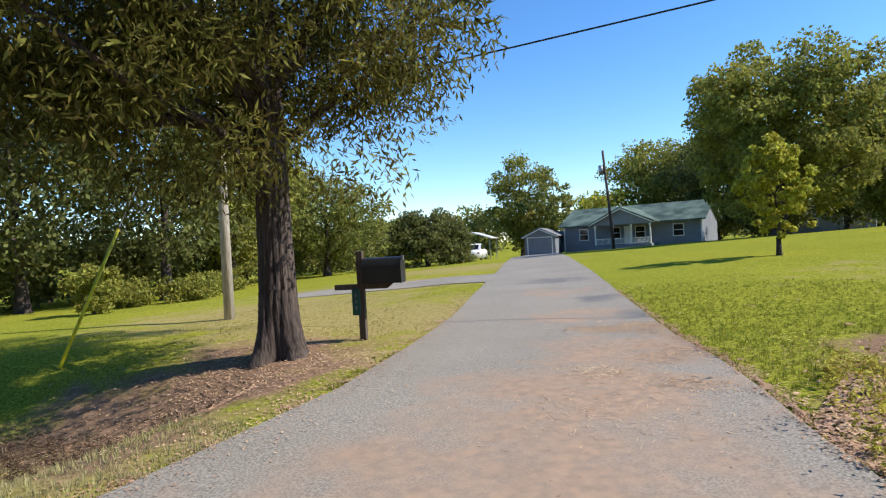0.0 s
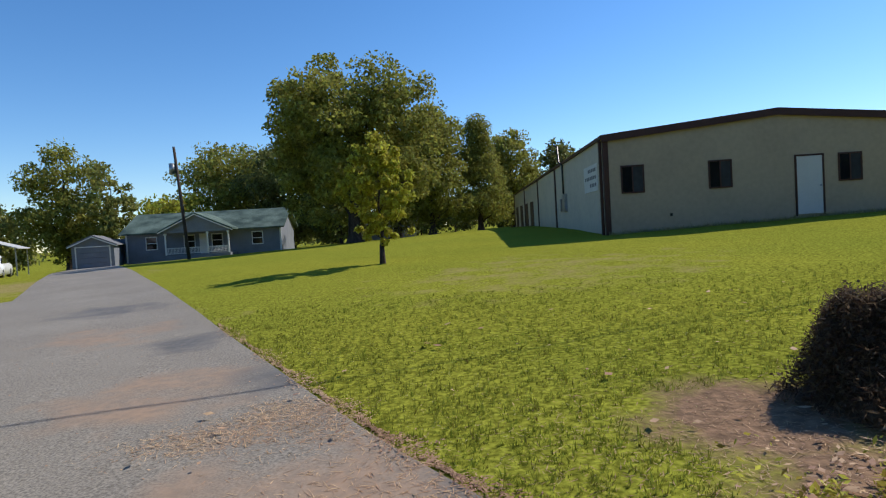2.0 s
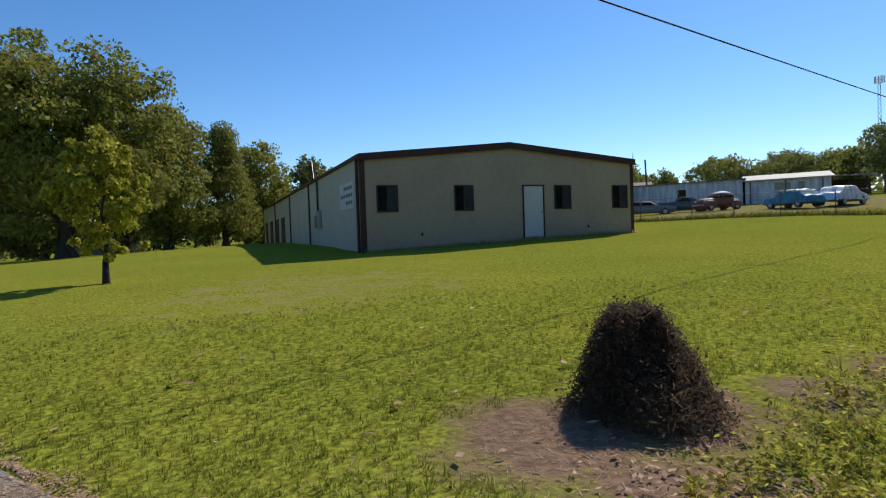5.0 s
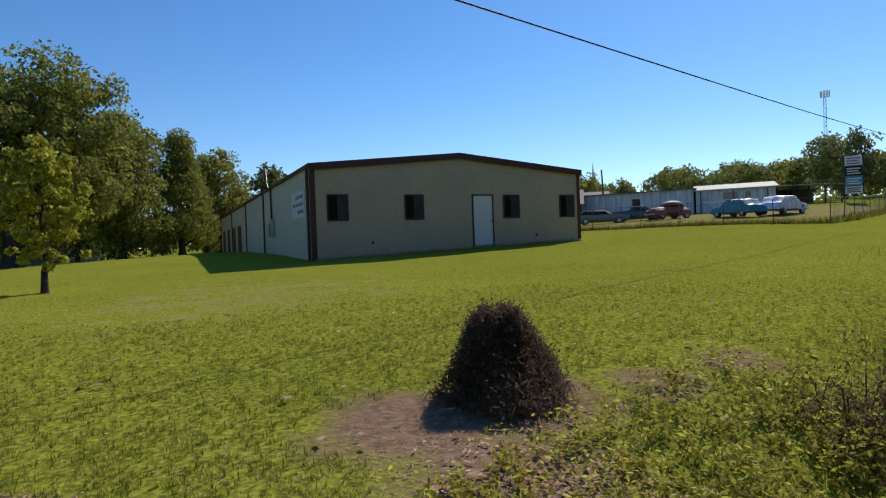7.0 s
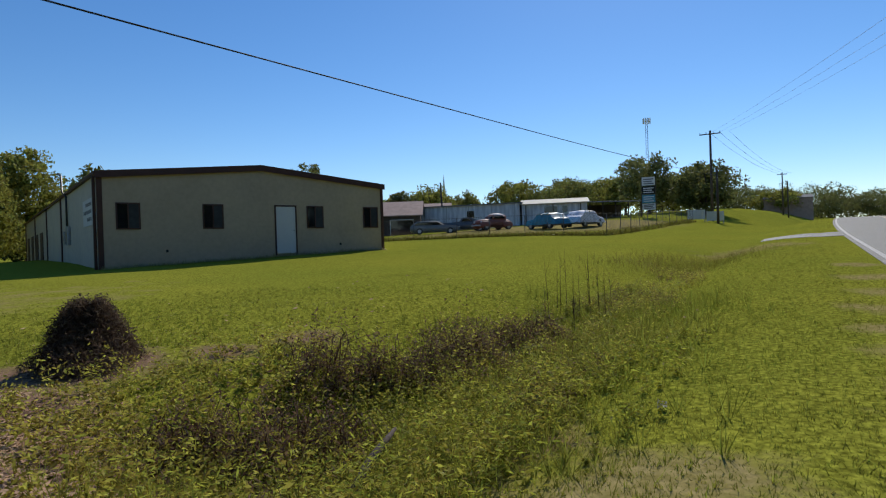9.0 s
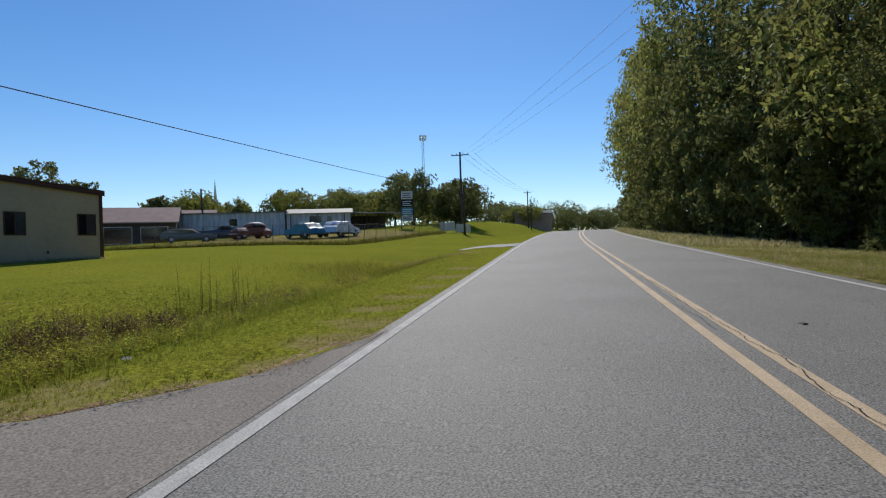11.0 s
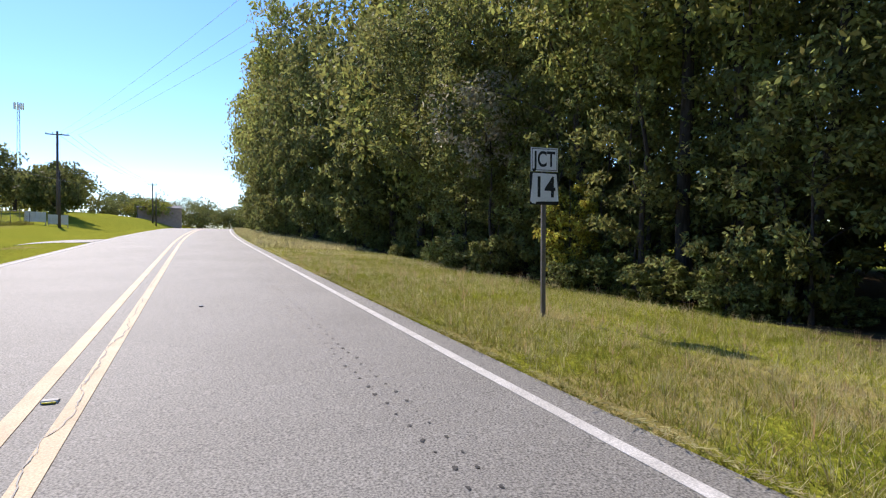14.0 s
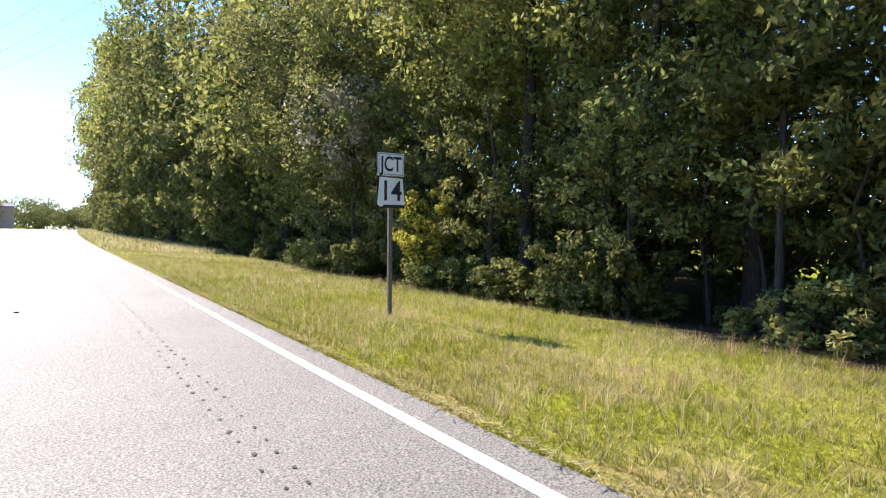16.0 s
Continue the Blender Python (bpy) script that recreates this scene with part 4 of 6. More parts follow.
for k, u in enumerate((-5.6, -0.9, 2.6, 6.4, 9.4, 13.6)):
    x, y = road_xy(u, -9.3 - 1.6 * abs(math.sin(2.7 * k)))
    made = copy_thing(slim, pose(x, y, gz(x, y) - 0.05, 3 * math.sin(k), 3 * math.cos(2 * k), 67.0 * k))
    made.scale = (1, 1, 0.8 + 0.35 * abs(math.sin(1.9 * k)))


def pine(u, v, h, r, lean, seed):
    """A tall bare trunk with dead snags, and a thin crown far up."""
    rng = np.random.default_rng(seed)
    x, y = road_xy(u, v)
    root = thing("pine", pose(x, y, gz(x, y) - 0.1, lean[0], lean[1], 0), "tall straight bare trunk at the wood's edge", "tree", "bare trunks in the wood")
    pts = [(0.05 * rng.normal(), 0.05 * rng.normal(), h * k / 7) for k in range(8)]
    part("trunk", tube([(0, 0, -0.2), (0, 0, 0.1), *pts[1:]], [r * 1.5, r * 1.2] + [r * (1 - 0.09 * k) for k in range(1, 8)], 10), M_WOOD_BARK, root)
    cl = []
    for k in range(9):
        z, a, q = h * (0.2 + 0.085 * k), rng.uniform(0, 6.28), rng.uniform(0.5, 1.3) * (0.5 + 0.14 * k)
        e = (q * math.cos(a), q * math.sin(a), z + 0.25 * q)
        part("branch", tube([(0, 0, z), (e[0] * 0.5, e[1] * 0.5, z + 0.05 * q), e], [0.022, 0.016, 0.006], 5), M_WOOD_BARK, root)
        if k > 3:
            cl += [(*e, 0.5), (e[0] * 0.6, e[1] * 0.6, e[2] + 0.2, 0.4)]
    vv, ff = crown_leaves(rng, cl, 90, 0.07, 0.3, 0.2)
    part("crown", mesh_of("crown", vv, ff, M_WOOD_DARK), M_WOOD_DARK, root)


for k, (u, v, r, lx_, ly_) in enumerate([(4.4, -10.0, 0.15, 0, 0), (2.0, -10.2, 0.11, 3, -6), (1.1, -11.6, 0.1, -2, 3), (7.5, -11.2, 0.06, 2, 1), (3.2, -12.2, 0.11, 0, 2), (5.8, -11.8, 0.06, 5, -4)]):
    pine(u, v, 14.5 + 2 * math.sin(3 * k), r, (lx_, ly_), 400 + k)
x, y = road_xy(7.0, -9.0)
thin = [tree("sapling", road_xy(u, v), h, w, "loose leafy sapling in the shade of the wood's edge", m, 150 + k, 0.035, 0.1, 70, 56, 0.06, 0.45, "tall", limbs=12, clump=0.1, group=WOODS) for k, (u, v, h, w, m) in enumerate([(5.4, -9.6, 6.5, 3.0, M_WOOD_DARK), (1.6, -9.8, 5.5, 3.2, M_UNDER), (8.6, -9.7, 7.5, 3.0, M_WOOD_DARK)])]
for k, u in enumerate((-6.2, -4.6, -3.1, -1.8, -0.4, 0.6, 2.9, 4.0, 6.6, 7.5, 9.8, 11.0, 12.4, 14.2, 16.0)):
    a, b = road_xy(u, -9.7 - 1.1 * abs(math.sin(2.9 * k)))
    made = copy_thing(thin[k % 3], pose(a, b, gz(a, b) - 0.05, 3 * math.sin(k), 3 * math.cos(2 * k), 57.0 * k))
    made.scale = (1.1, 1.1, 0.75 + 0.5 * abs(math.sin(1.3 * k)))
tree("sapling", (x, y), 2.9, 1.7, "slender yellow green sapling behind the route sign", M_WEED, 146, 0.03, 0.12, 46, 60, 0.05, 0.45, "tall", limbs=9, clump=0.12, group=WOODS)


# ---- grass, weeds, litter ----
def inside(poly, x, y):
    poly = np.asarray(poly)
    hit = np.zeros(len(x), bool)
    for (ax, ay), (bx, by) in zip(poly, np.roll(poly, -1, 0)):
        cross = (ay > y) != (by > y)
        hit ^= cross & (x < (bx - ax) * (y - ay) / (by - ay + 1e-12) + ax)
    return hit


DRIVE_POLY = DRIVE_R + DRIVE_L[::-1]


def off_pavement(x, y):
    u, v = road_uv(x, y)
    return ((v > np.where(u > 3.3, 3.66, 4.1)) | (v < -3.42)) & ~inside(DRIVE_POLY, x, y)


def bareness(x, y):
    out = np.zeros(len(x))
    for sx, sy, r, s in SOIL_SPOTS:
        out = np.maximum(out, 1 - np.hypot(x - sx, y - sy) / (r * 1.15))
    return out + 0.15 * wave(x, y, 0.35, 1.0)


def blades(name, x, y, height, width, mat, rng, label, lean=0.5, category="grass"):
    z = ground_z(x, y)
    n = len(x)
    a = rng.uniform(0, 2 * math.pi, n)
    h = height * rng.uniform(0.5, 1.3, n)
    base = np.stack([x, y, z - 0.01], -1)
    side = np.stack([np.cos(a), np.sin(a), np.zeros(n)], -1) * (width * rng.uniform(0.6, 1.3, n))[:, None]
    b = a + rng.uniform(0.8, 2.3, n)
    tip = base + np.stack([np.cos(b) * lean * h, np.sin(b) * lean * h, h * (1 - 0.3 * lean)], -1) * rng.uniform(0.6, 1.2, n)[:, None]
    v = np.stack([base - side, base + side, tip], 1).reshape(-1, 3)
    return tagged(new(name, mesh_of(name, v, np.arange(3 * n).reshape(-1, 3), mat)), label, category, kind="stuff")


grng = np.random.default_rng(21)


def scatter(n, x0, x1, y0, y1):
    return grng.uniform(x0, x1, n), grng.uniform(y0, y1, n)


def lawn_patch(n, x0, x1, y0, y1, height, width, label, bare=0.35, mat=M_BLADE):
    x, y = scatter(n, x0, x1, y0, y1)
    u, v = road_uv(x, y)
    keep = off_pavement(x, y) & (v > 4.25) & (bareness(x, y) < bare) & (grng.uniform(0, 1, n) < 0.85 + 0.15 * wave(x, y, 1.5, 3.0))
    x, y = x[keep], y[keep]
    tuft = grng.uniform(0.4, 1.3, len(x)) * np.clip(0.9 + 0.35 * wave(x, y, 0.7, 2.0), 0.4, 1.5)
    return blades("lawn_grass", x, y, height * tuft, width, mat, grng, label, 0.7)


def tufts(name, x, y, per, height, spread, width, mat, label, lean=0.9):
    """Small tufts: blades that fan out from one root."""
    n = len(x)
    big = grng.uniform(0.45, 1.35, n)
    who = np.repeat(np.arange(n), per)
    ang, out = grng.uniform(0, 2 * math.pi, len(who)), grng.uniform(0.0, 1.0, len(who))
    bx, by = x[who] + np.cos(ang) * out * spread * 0.5 * big[who], y[who] + np.sin(ang) * out * spread * 0.5 * big[who]
    base = np.stack([bx, by, ground_z(bx, by) - 0.008], -1)
    h = height * big[who] * grng.uniform(0.6, 1.2, len(who))
    side = np.stack([-np.sin(ang), np.cos(ang), np.zeros(len(who))], -1) * (width * grng.uniform(0.6, 1.3, len(who)))[:, None]
    tip = base + np.stack([np.cos(ang) * h * lean * out, np.sin(ang) * h * lean * out, h * (1 - 0.45 * lean * out)], -1)
    v = np.stack([base - side, base + side, tip], 1).reshape(-1, 3)
    return tagged(new(name, mesh_of(name, v, np.arange(3 * len(who)).reshape(-1, 3), mat)), label, "grass", kind="stuff")


def lawn_spots(n, x0, x1, y0, y1, bare=0.35):
    x, y = scatter(n, x0, x1, y0, y1)
    u, v = road_uv(x, y)
    keep = off_pavement(x, y) & (v > 5.2) & (bareness(x, y) < bare) & (grng.uniform(0, 1, n) < 0.8 + 0.25 * wave(x, y, 1.3, 1.0) + 0.15 * wave(y, x, 0.47, 2.0))
    keep &= grng.uniform(0, 1, n) < 1.25 - np.hypot(x + 1.3, y - 3.2) / 9
    return x[keep], y[keep]


lawn_patch(110000, -4.5, 8.5, 2.0, 12.0, 0.036, 0.005, "short mown green lawn grass")
for mat, n, label in ((M_BLADE, 30000, "mown green lawn grass growing in small tufts"), (M_LAWN_DARK, 9000, "darker green tufts among the mown lawn"), (M_MIXED_BLADE, 3500, "half dry brownish tufts among the mown lawn")):
    x, y = lawn_spots(n, -5, 9, 3.0, 12.5)
    tufts("lawn_grass", x, y, 10, 0.05, 0.055, 0.0038, mat, label)
lawn_patch(60000, -8, 22, 4, 24, 0.03, 0.012, "short mown green lawn grass farther off")
lawn_patch(45000, -14, -3, -2, 14, 0.045, 0.008, "thin half dry grass by the drive", 0.3, M_MIXED_BLADE)
u, v = grng.uniform(-0.6, 26, 220000), grng.uniform(3.62, 7.6, 220000)
x, y = road_xy(u, v)
keep = off_pavement(x, y) & (grng.uniform(0, 1, len(u)) < np.exp(-np.clip(u - 2, 0, 30) / 7) * np.clip((7.6 - v) / 0.8, 0, 1) * (0.75 + 0.25 * wave(x, y, 0.3, 1.0)))
x, y, v = x[keep], y[keep], v[keep]
brown = grng.uniform(0, 1, len(x)) < 0.62 - 0.45 * (v - 3.8) + 0.3 * wave(x, y, 0.4, 2.0)
blades("bank_grass", x[brown], y[brown], 0.05, 0.004, M_MIXED_BLADE, grng, "brownish half dry grass along the asphalt edge", 0.9)
blades("bank_grass", x[~brown], y[~brown], 0.038, 0.004, M_BLADE, grng, "short green grass on the ditch bank", 0.7)
for mat, n, label in ((M_BLADE, 5000, "fresh green grass tufts on the ditch bank"), (M_FERN, 1500, "yellow green weeds low on the ditch bank")):
    u = 0.2 + 22 * grng.uniform(0, 1, n) ** 1.7
    v = grng.uniform(4.3, 7.4, n)
    x, y = road_xy(u, v)
    ok = off_pavement(x, y) & (grng.uniform(0, 1, n) < (v - 3.9) / 1.6 + 0.4 * wave(x, y, 0.5, 2.0))
    tufts("bank_grass", x[ok], y[ok], 10, 0.042, 0.07, 0.0035, mat, label)
# longer, drier verge of the far side
u, v = grng.uniform(-8, 22, 80000), -3.5 - 5.0 * grng.uniform(0, 1, 80000) ** 0.9
x, y = road_xy(u, v)
dry = wave(x, y, 0.9, 5.0) + 0.5 * wave(x, y, 0.31, 2.0) + grng.normal(size=80000) * 0.25 > -0.3
near_edge = v > -3.85
k1 = ~dry & ~near_edge
blades("verge_grass", x[k1], y[k1], 0.11, 0.004, M_BLADE, grng, "long green verge grass beside the road", 0.7)
blades("verge_grass", x[~k1], y[~k1], 0.13, 0.004, M_DRY_BLADE, grng, "dry straw coloured verge grass beside the road", 0.8)
u, v = grng.uniform(-5, 9, 45000), -3.4 - 2.0 * grng.uniform(0, 1, 45000) ** 1.5
x, y = road_xy(u, v)
k1 = grng.uniform(0, 1, 45000) < 0.45 + 0.3 * wave(x, y, 0.5, 2.0)
blades("verge_grass", x[k1], y[k1], 0.085, 0.003, M_BLADE, grng, "short green grass at the asphalt edge", 0.8)
blades("verge_grass", x[~k1], y[~k1], 0.085, 0.003, M_MIXED_BLADE, grng, "short brownish grass at the asphalt edge", 0.9)
for mat, n, h, label in ((M_DRY_BLADE, 3600, 0.15, "dry straw coloured grass tufts on the verge"), (M_BLADE, 6500, 0.12, "fresh green grass tufts on the verge"), (M_LAWN_DARK, 2600, 0.1, "darker green weeds in the verge grass"), (M_SEED, 420, 0.28, "thin reddish grass stems gone to seed")):
    u, v = grng.uniform(-6, 16, n), -3.55 - 5.3 * grng.uniform(0, 1, n)
    x, y = road_xy(u, v)
    ok = grng.uniform(0, 1, n) < 0.65 + 0.5 * wave(x, y, 0.8, h * 40)
    tufts("verge_grass", x[ok], y[ok], 13, h, 0.12, 0.0026, mat, label, 0.8)
u, v = grng.uniform(22, 70, 30000), -3.5 - 5.0 * grng.uniform(0, 1, 30000)
x, y = road_xy(u, v)
blades("verge_grass", x, y, 0.28, 0.02, M_DRY_BLADE, grng, "dry verge grass along the far stretch of road", 0.7)
# dry tall grass clump by the far side track
x, y = 17.5 + grng.normal(size=3500) * 2.2, 9.6 + grng.normal(size=3500) * 0.8
blades("dry_grass", x, y, 0.26, 0.005, M_MIXED_BLADE, grng, "patch of tall dry grass in the ditch", 0.5)


def plant_patch(name, n, u0, u1, v0, v1, height, mat, label, per=26, size=0.02, narrow=0.4, stem=True, seed=1, keep=None):
    """Many small leafy weeds: leaves on short stems, as one growth."""
    rng = np.random.default_rng(seed)
    u, v = rng.uniform(u0, u1, n), rng.uniform(v0, v1, n)
    if keep is not None:
        ok = keep(u, v)
        u, v = u[ok], v[ok]
        n = len(u)
    x, y = road_xy(u, v)
    z = ground_z(x, y)
    h = height * rng.uniform(0.4, 1.2, n) * np.clip(0.8 + 0.75 * wave(x, y, 0.17, seed), 0.25, 1.6)
    who = np.repeat(np.arange(n), per)
    f = rng.uniform(0.1, 1, len(who))
    spread = 0.1 + 0.12 * f
    mid = np.stack([x[who] + rng.normal(size=len(who)) * spread * h[who], y[who] + rng.normal(size=len(who)) * spread * h[who], z[who] + f * h[who]], -1)
    a = rng.normal(size=(len(who), 3)) * (1, 1, 0.6)
    a /= np.linalg.norm(a, axis=1)[:, None]
    b = np.cross(a, rng.normal(size=(len(who), 3)))
    b /= np.linalg.norm(b, axis=1)[:, None]
    s = size * rng.uniform(0.5, 1.6, len(who))[:, None]
    verts = np.stack([mid - a * s, mid + b * s * narrow, mid + a * s, mid - b * s * narrow], 1).reshape(-1, 3)
    return tagged(new(name, mesh_of(name, verts, np.arange(4 * len(who)).reshape(-1, 4), mat)), label, "weeds", kind="stuff")


def in_ditch(width):
    return lambda u, v: (np.abs(v - 7.9 - 0.25 * np.sin(u * 1.3)) < width * (1 - 0.5 * smooth_step(6, 15, u))) & (np.sin(u * 2.1 + v * 1.7) + np.sin(v * 3.1 - u) > -0.9)


plant_patch("ditch_weeds", 2200, 0.3, 16, 6.2, 9.8, 0.3, M_WEED, "yellow green weeds growing in the ditch", 34, 0.015, 0.4, seed=3, keep=in_ditch(1.2))
plant_patch("ditch_weeds", 800, -0.2, 3.4, 6.6, 10.2, 0.3, M_WEED, "yellow green weeds beside the stump", 44, 0.016, 0.4, seed=4)
plant_patch("dead_weeds", 1500, 0.3, 15, 6.6, 9.4, 0.3, M_BRAMBLE, "dead brown tangled weeds in the ditch", 32, 0.022, 0.12, seed=5, keep=lambda u, v: in_ditch(1.0)(u, v) & (np.sin(u * 1.4 + 0.5) + 0.6 * np.sin(v * 4) > -0.15))
plant_patch("fern_weeds", 500, 0.0, 4.2, 6.5, 8.2, 0.4, M_FERN, "taller feathery yellow green weeds in the ditch", 60, 0.017, 0.22, seed=8)
plant_patch("bank_weeds", 150, 0.8, 5.5, 5.9, 7.3, 0.24, M_FERN, "bright yellow green weeds on the near bank", 44, 0.018, 0.28, seed=9)
x, y = road_xy(grng.uniform(0, 9, 900), 7.7 + grng.normal(size=900) * 0.75)
tufts("ditch_grass", x, y, 12, 0.3, 0.14, 0.004, M_BLADE, "coarse green grass tufts in the ditch", 0.9)
plant_patch("green_weeds", 260, 1.5, 12, 7.2, 8.6, 0.3, M_LEAF, "dark green leafy weeds in the ditch bottom", 26, 0.024, 0.35, seed=6)
u, v = grng.uniform(0.8, 10, 9000), 7.6 + grng.normal(size=9000) * 0.7
x, y = road_xy(u, v)
blades("ditch_grass", x, y, 0.24, 0.004, M_BLADE, grng, "long green grass blades in the ditch", 0.6)
plant_patch("dead_weeds", 700, -13, -5.4, 6.8, 9.0, 0.3, M_VINE, "dead brown weeds in the shaded ditch", 24, 0.03, 0.14, seed=7)


def bramble(u, v, h, w, seed):
    """A mound of arching dead canes with shrivelled leaves."""
    rng = np.random.default_rng(seed)
    x, y = road_xy(u, v)
    root = thing("bramble", pose(x, y, gz(x, y)), "low mound of dead brown brambles in the ditch", "bramble", "brambles in the ditch")
    for k in range(16):
        a, r, top = rng.uniform(0, 6.28), w * rng.uniform(0.25, 0.62), h * rng.uniform(0.55, 1.1)
        c, d = math.cos(a), math.sin(a)
        o = rng.normal(size=2) * 0.12 * w
        part("cane", tube([(o[0], o[1], -0.1), (o[0] + 0.3 * r * c, o[1] + 0.3 * r * d, top * 0.85), (o[0] + 0.65 * r * c, o[1] + 0.65 * r * d, top), (o[0] + r * c, o[1] + r * d, top * 0.55)], [0.006, 0.005, 0.004, 0.002], 4), M_BRAMBLE, root)
    n = int(6000 * w * w)
    a, q = rng.uniform(0, 6.28, n), np.sqrt(rng.uniform(0, 1, n))
    lump = 1 + 0.3 * np.sin(3 * a + seed) + 0.25 * np.sin(7 * a + 2 * seed)
    z = h * (1 - q**1.4) * (lump + 0.35 * np.sin(9 * q + 4 * a)) * rng.uniform(0.2, 1.15, n) ** 0.8
    mid = np.stack([q * w / 2 * lump * np.cos(a), q * w / 2 * lump * np.sin(a), z], -1)
    d = rng.normal(size=(n, 3))
    d /= np.linalg.norm(d, axis=1)[:, None]
    b = np.cross(d, rng.normal(size=(n, 3)))
    b /= np.linalg.norm(b, axis=1)[:, None]
    s, t = rng.uniform(0.008, 0.028, n)[:, None], rng.uniform(0.003, 0.01, n)[:, None]
    tangle = part("tangle", mesh_of("tangle", np.stack([mid - d * s, mid + b * t, mid + d * s, mid - b * t], 1).reshape(-1, 3), np.arange(4 * n).reshape(-1, 4), M_BRAMBLE), M_BRAMBLE, root)
    tagged(tangle, "shrivelled dead leaves and twigs", kind="stuff")
    g = int(n * 0.22)
    s, t = s[:g] * 0.9, t[:g] * 1.5
    up = mid[:g] * (1.1, 1.1, 1.1)
    shoots = part("greenery", mesh_of("greenery", np.stack([up - d[:g] * s, up + b[:g] * t, up + d[:g] * s, up - b[:g] * t], 1).reshape(-1, 3), np.arange(4 * g).reshape(-1, 4), M_WEED), M_WEED, root)
    tagged(shoots, "small yellow green leaves among the canes", kind="stuff")


for k, (u, v, h, w) in enumerate([(2.65, 8.95, 0.38, 0.8), (3.1, 8.6, 0.34, 0.7), (3.7, 8.4, 0.34, 0.8), (4.5, 8.5, 0.36, 0.9), (1.3, 8.25, 0.4, 0.9), (1.75, 8.05, 0.3, 0.7), (1.0, 8.6, 0.3, 0.6), (2.9, 6.9, 0.14, 0.5), (3.5, 7.15, 0.16, 0.5), (5.5, 8.35, 0.26, 0.8), (6.4, 8.3, 0.22, 0.7)]):
    bramble(u, v, h * 1.35, w * 1.15, 210 + k)


def stalk(u, v, h, seed):
    rng = random.Random(seed)
    x, y = road_xy(u, v)
    root = thing("weed_stalk", pose(x, y, gz(x, y)), "tall thin dark dead weed stalk in the ditch", "weed", "dead weed stalks")
    lean = (rng.uniform(-0.06, 0.06), rng.uniform(-0.06, 0.06))
    part("stem", tube([(0, 0, -0.05), (lean[0] * 0.4, lean[1] * 0.4, h * 0.5), (lean[0], lean[1], h)], [0.0055, 0.004, 0.002], 5), M_VINE, root)
    for k in range(4):
        z = h * (0.3 + 0.15 * k)
        part("twig", tube([(lean[0] * 0.5, lean[1] * 0.5, z), (lean[0] * 0.5 + rng.uniform(-0.08, 0.08), lean[1] * 0.5 + rng.uniform(-0.08, 0.08), z + 0.1)], [0.003, 0.0015], 4), M_VINE, root)


for k in range(20):
    stalk((6.2, 7.4, 8.0)[k % 3] + 0.35 * math.sin(5 * k) + 0.08 * k, (8.3, 8.5, 8.2)[k % 3] + 0.2 * math.sin(3.3 * k), (0.5, 0.95, 0.8)[k % 3] + 0.15 * math.sin(1.7 * k), k)


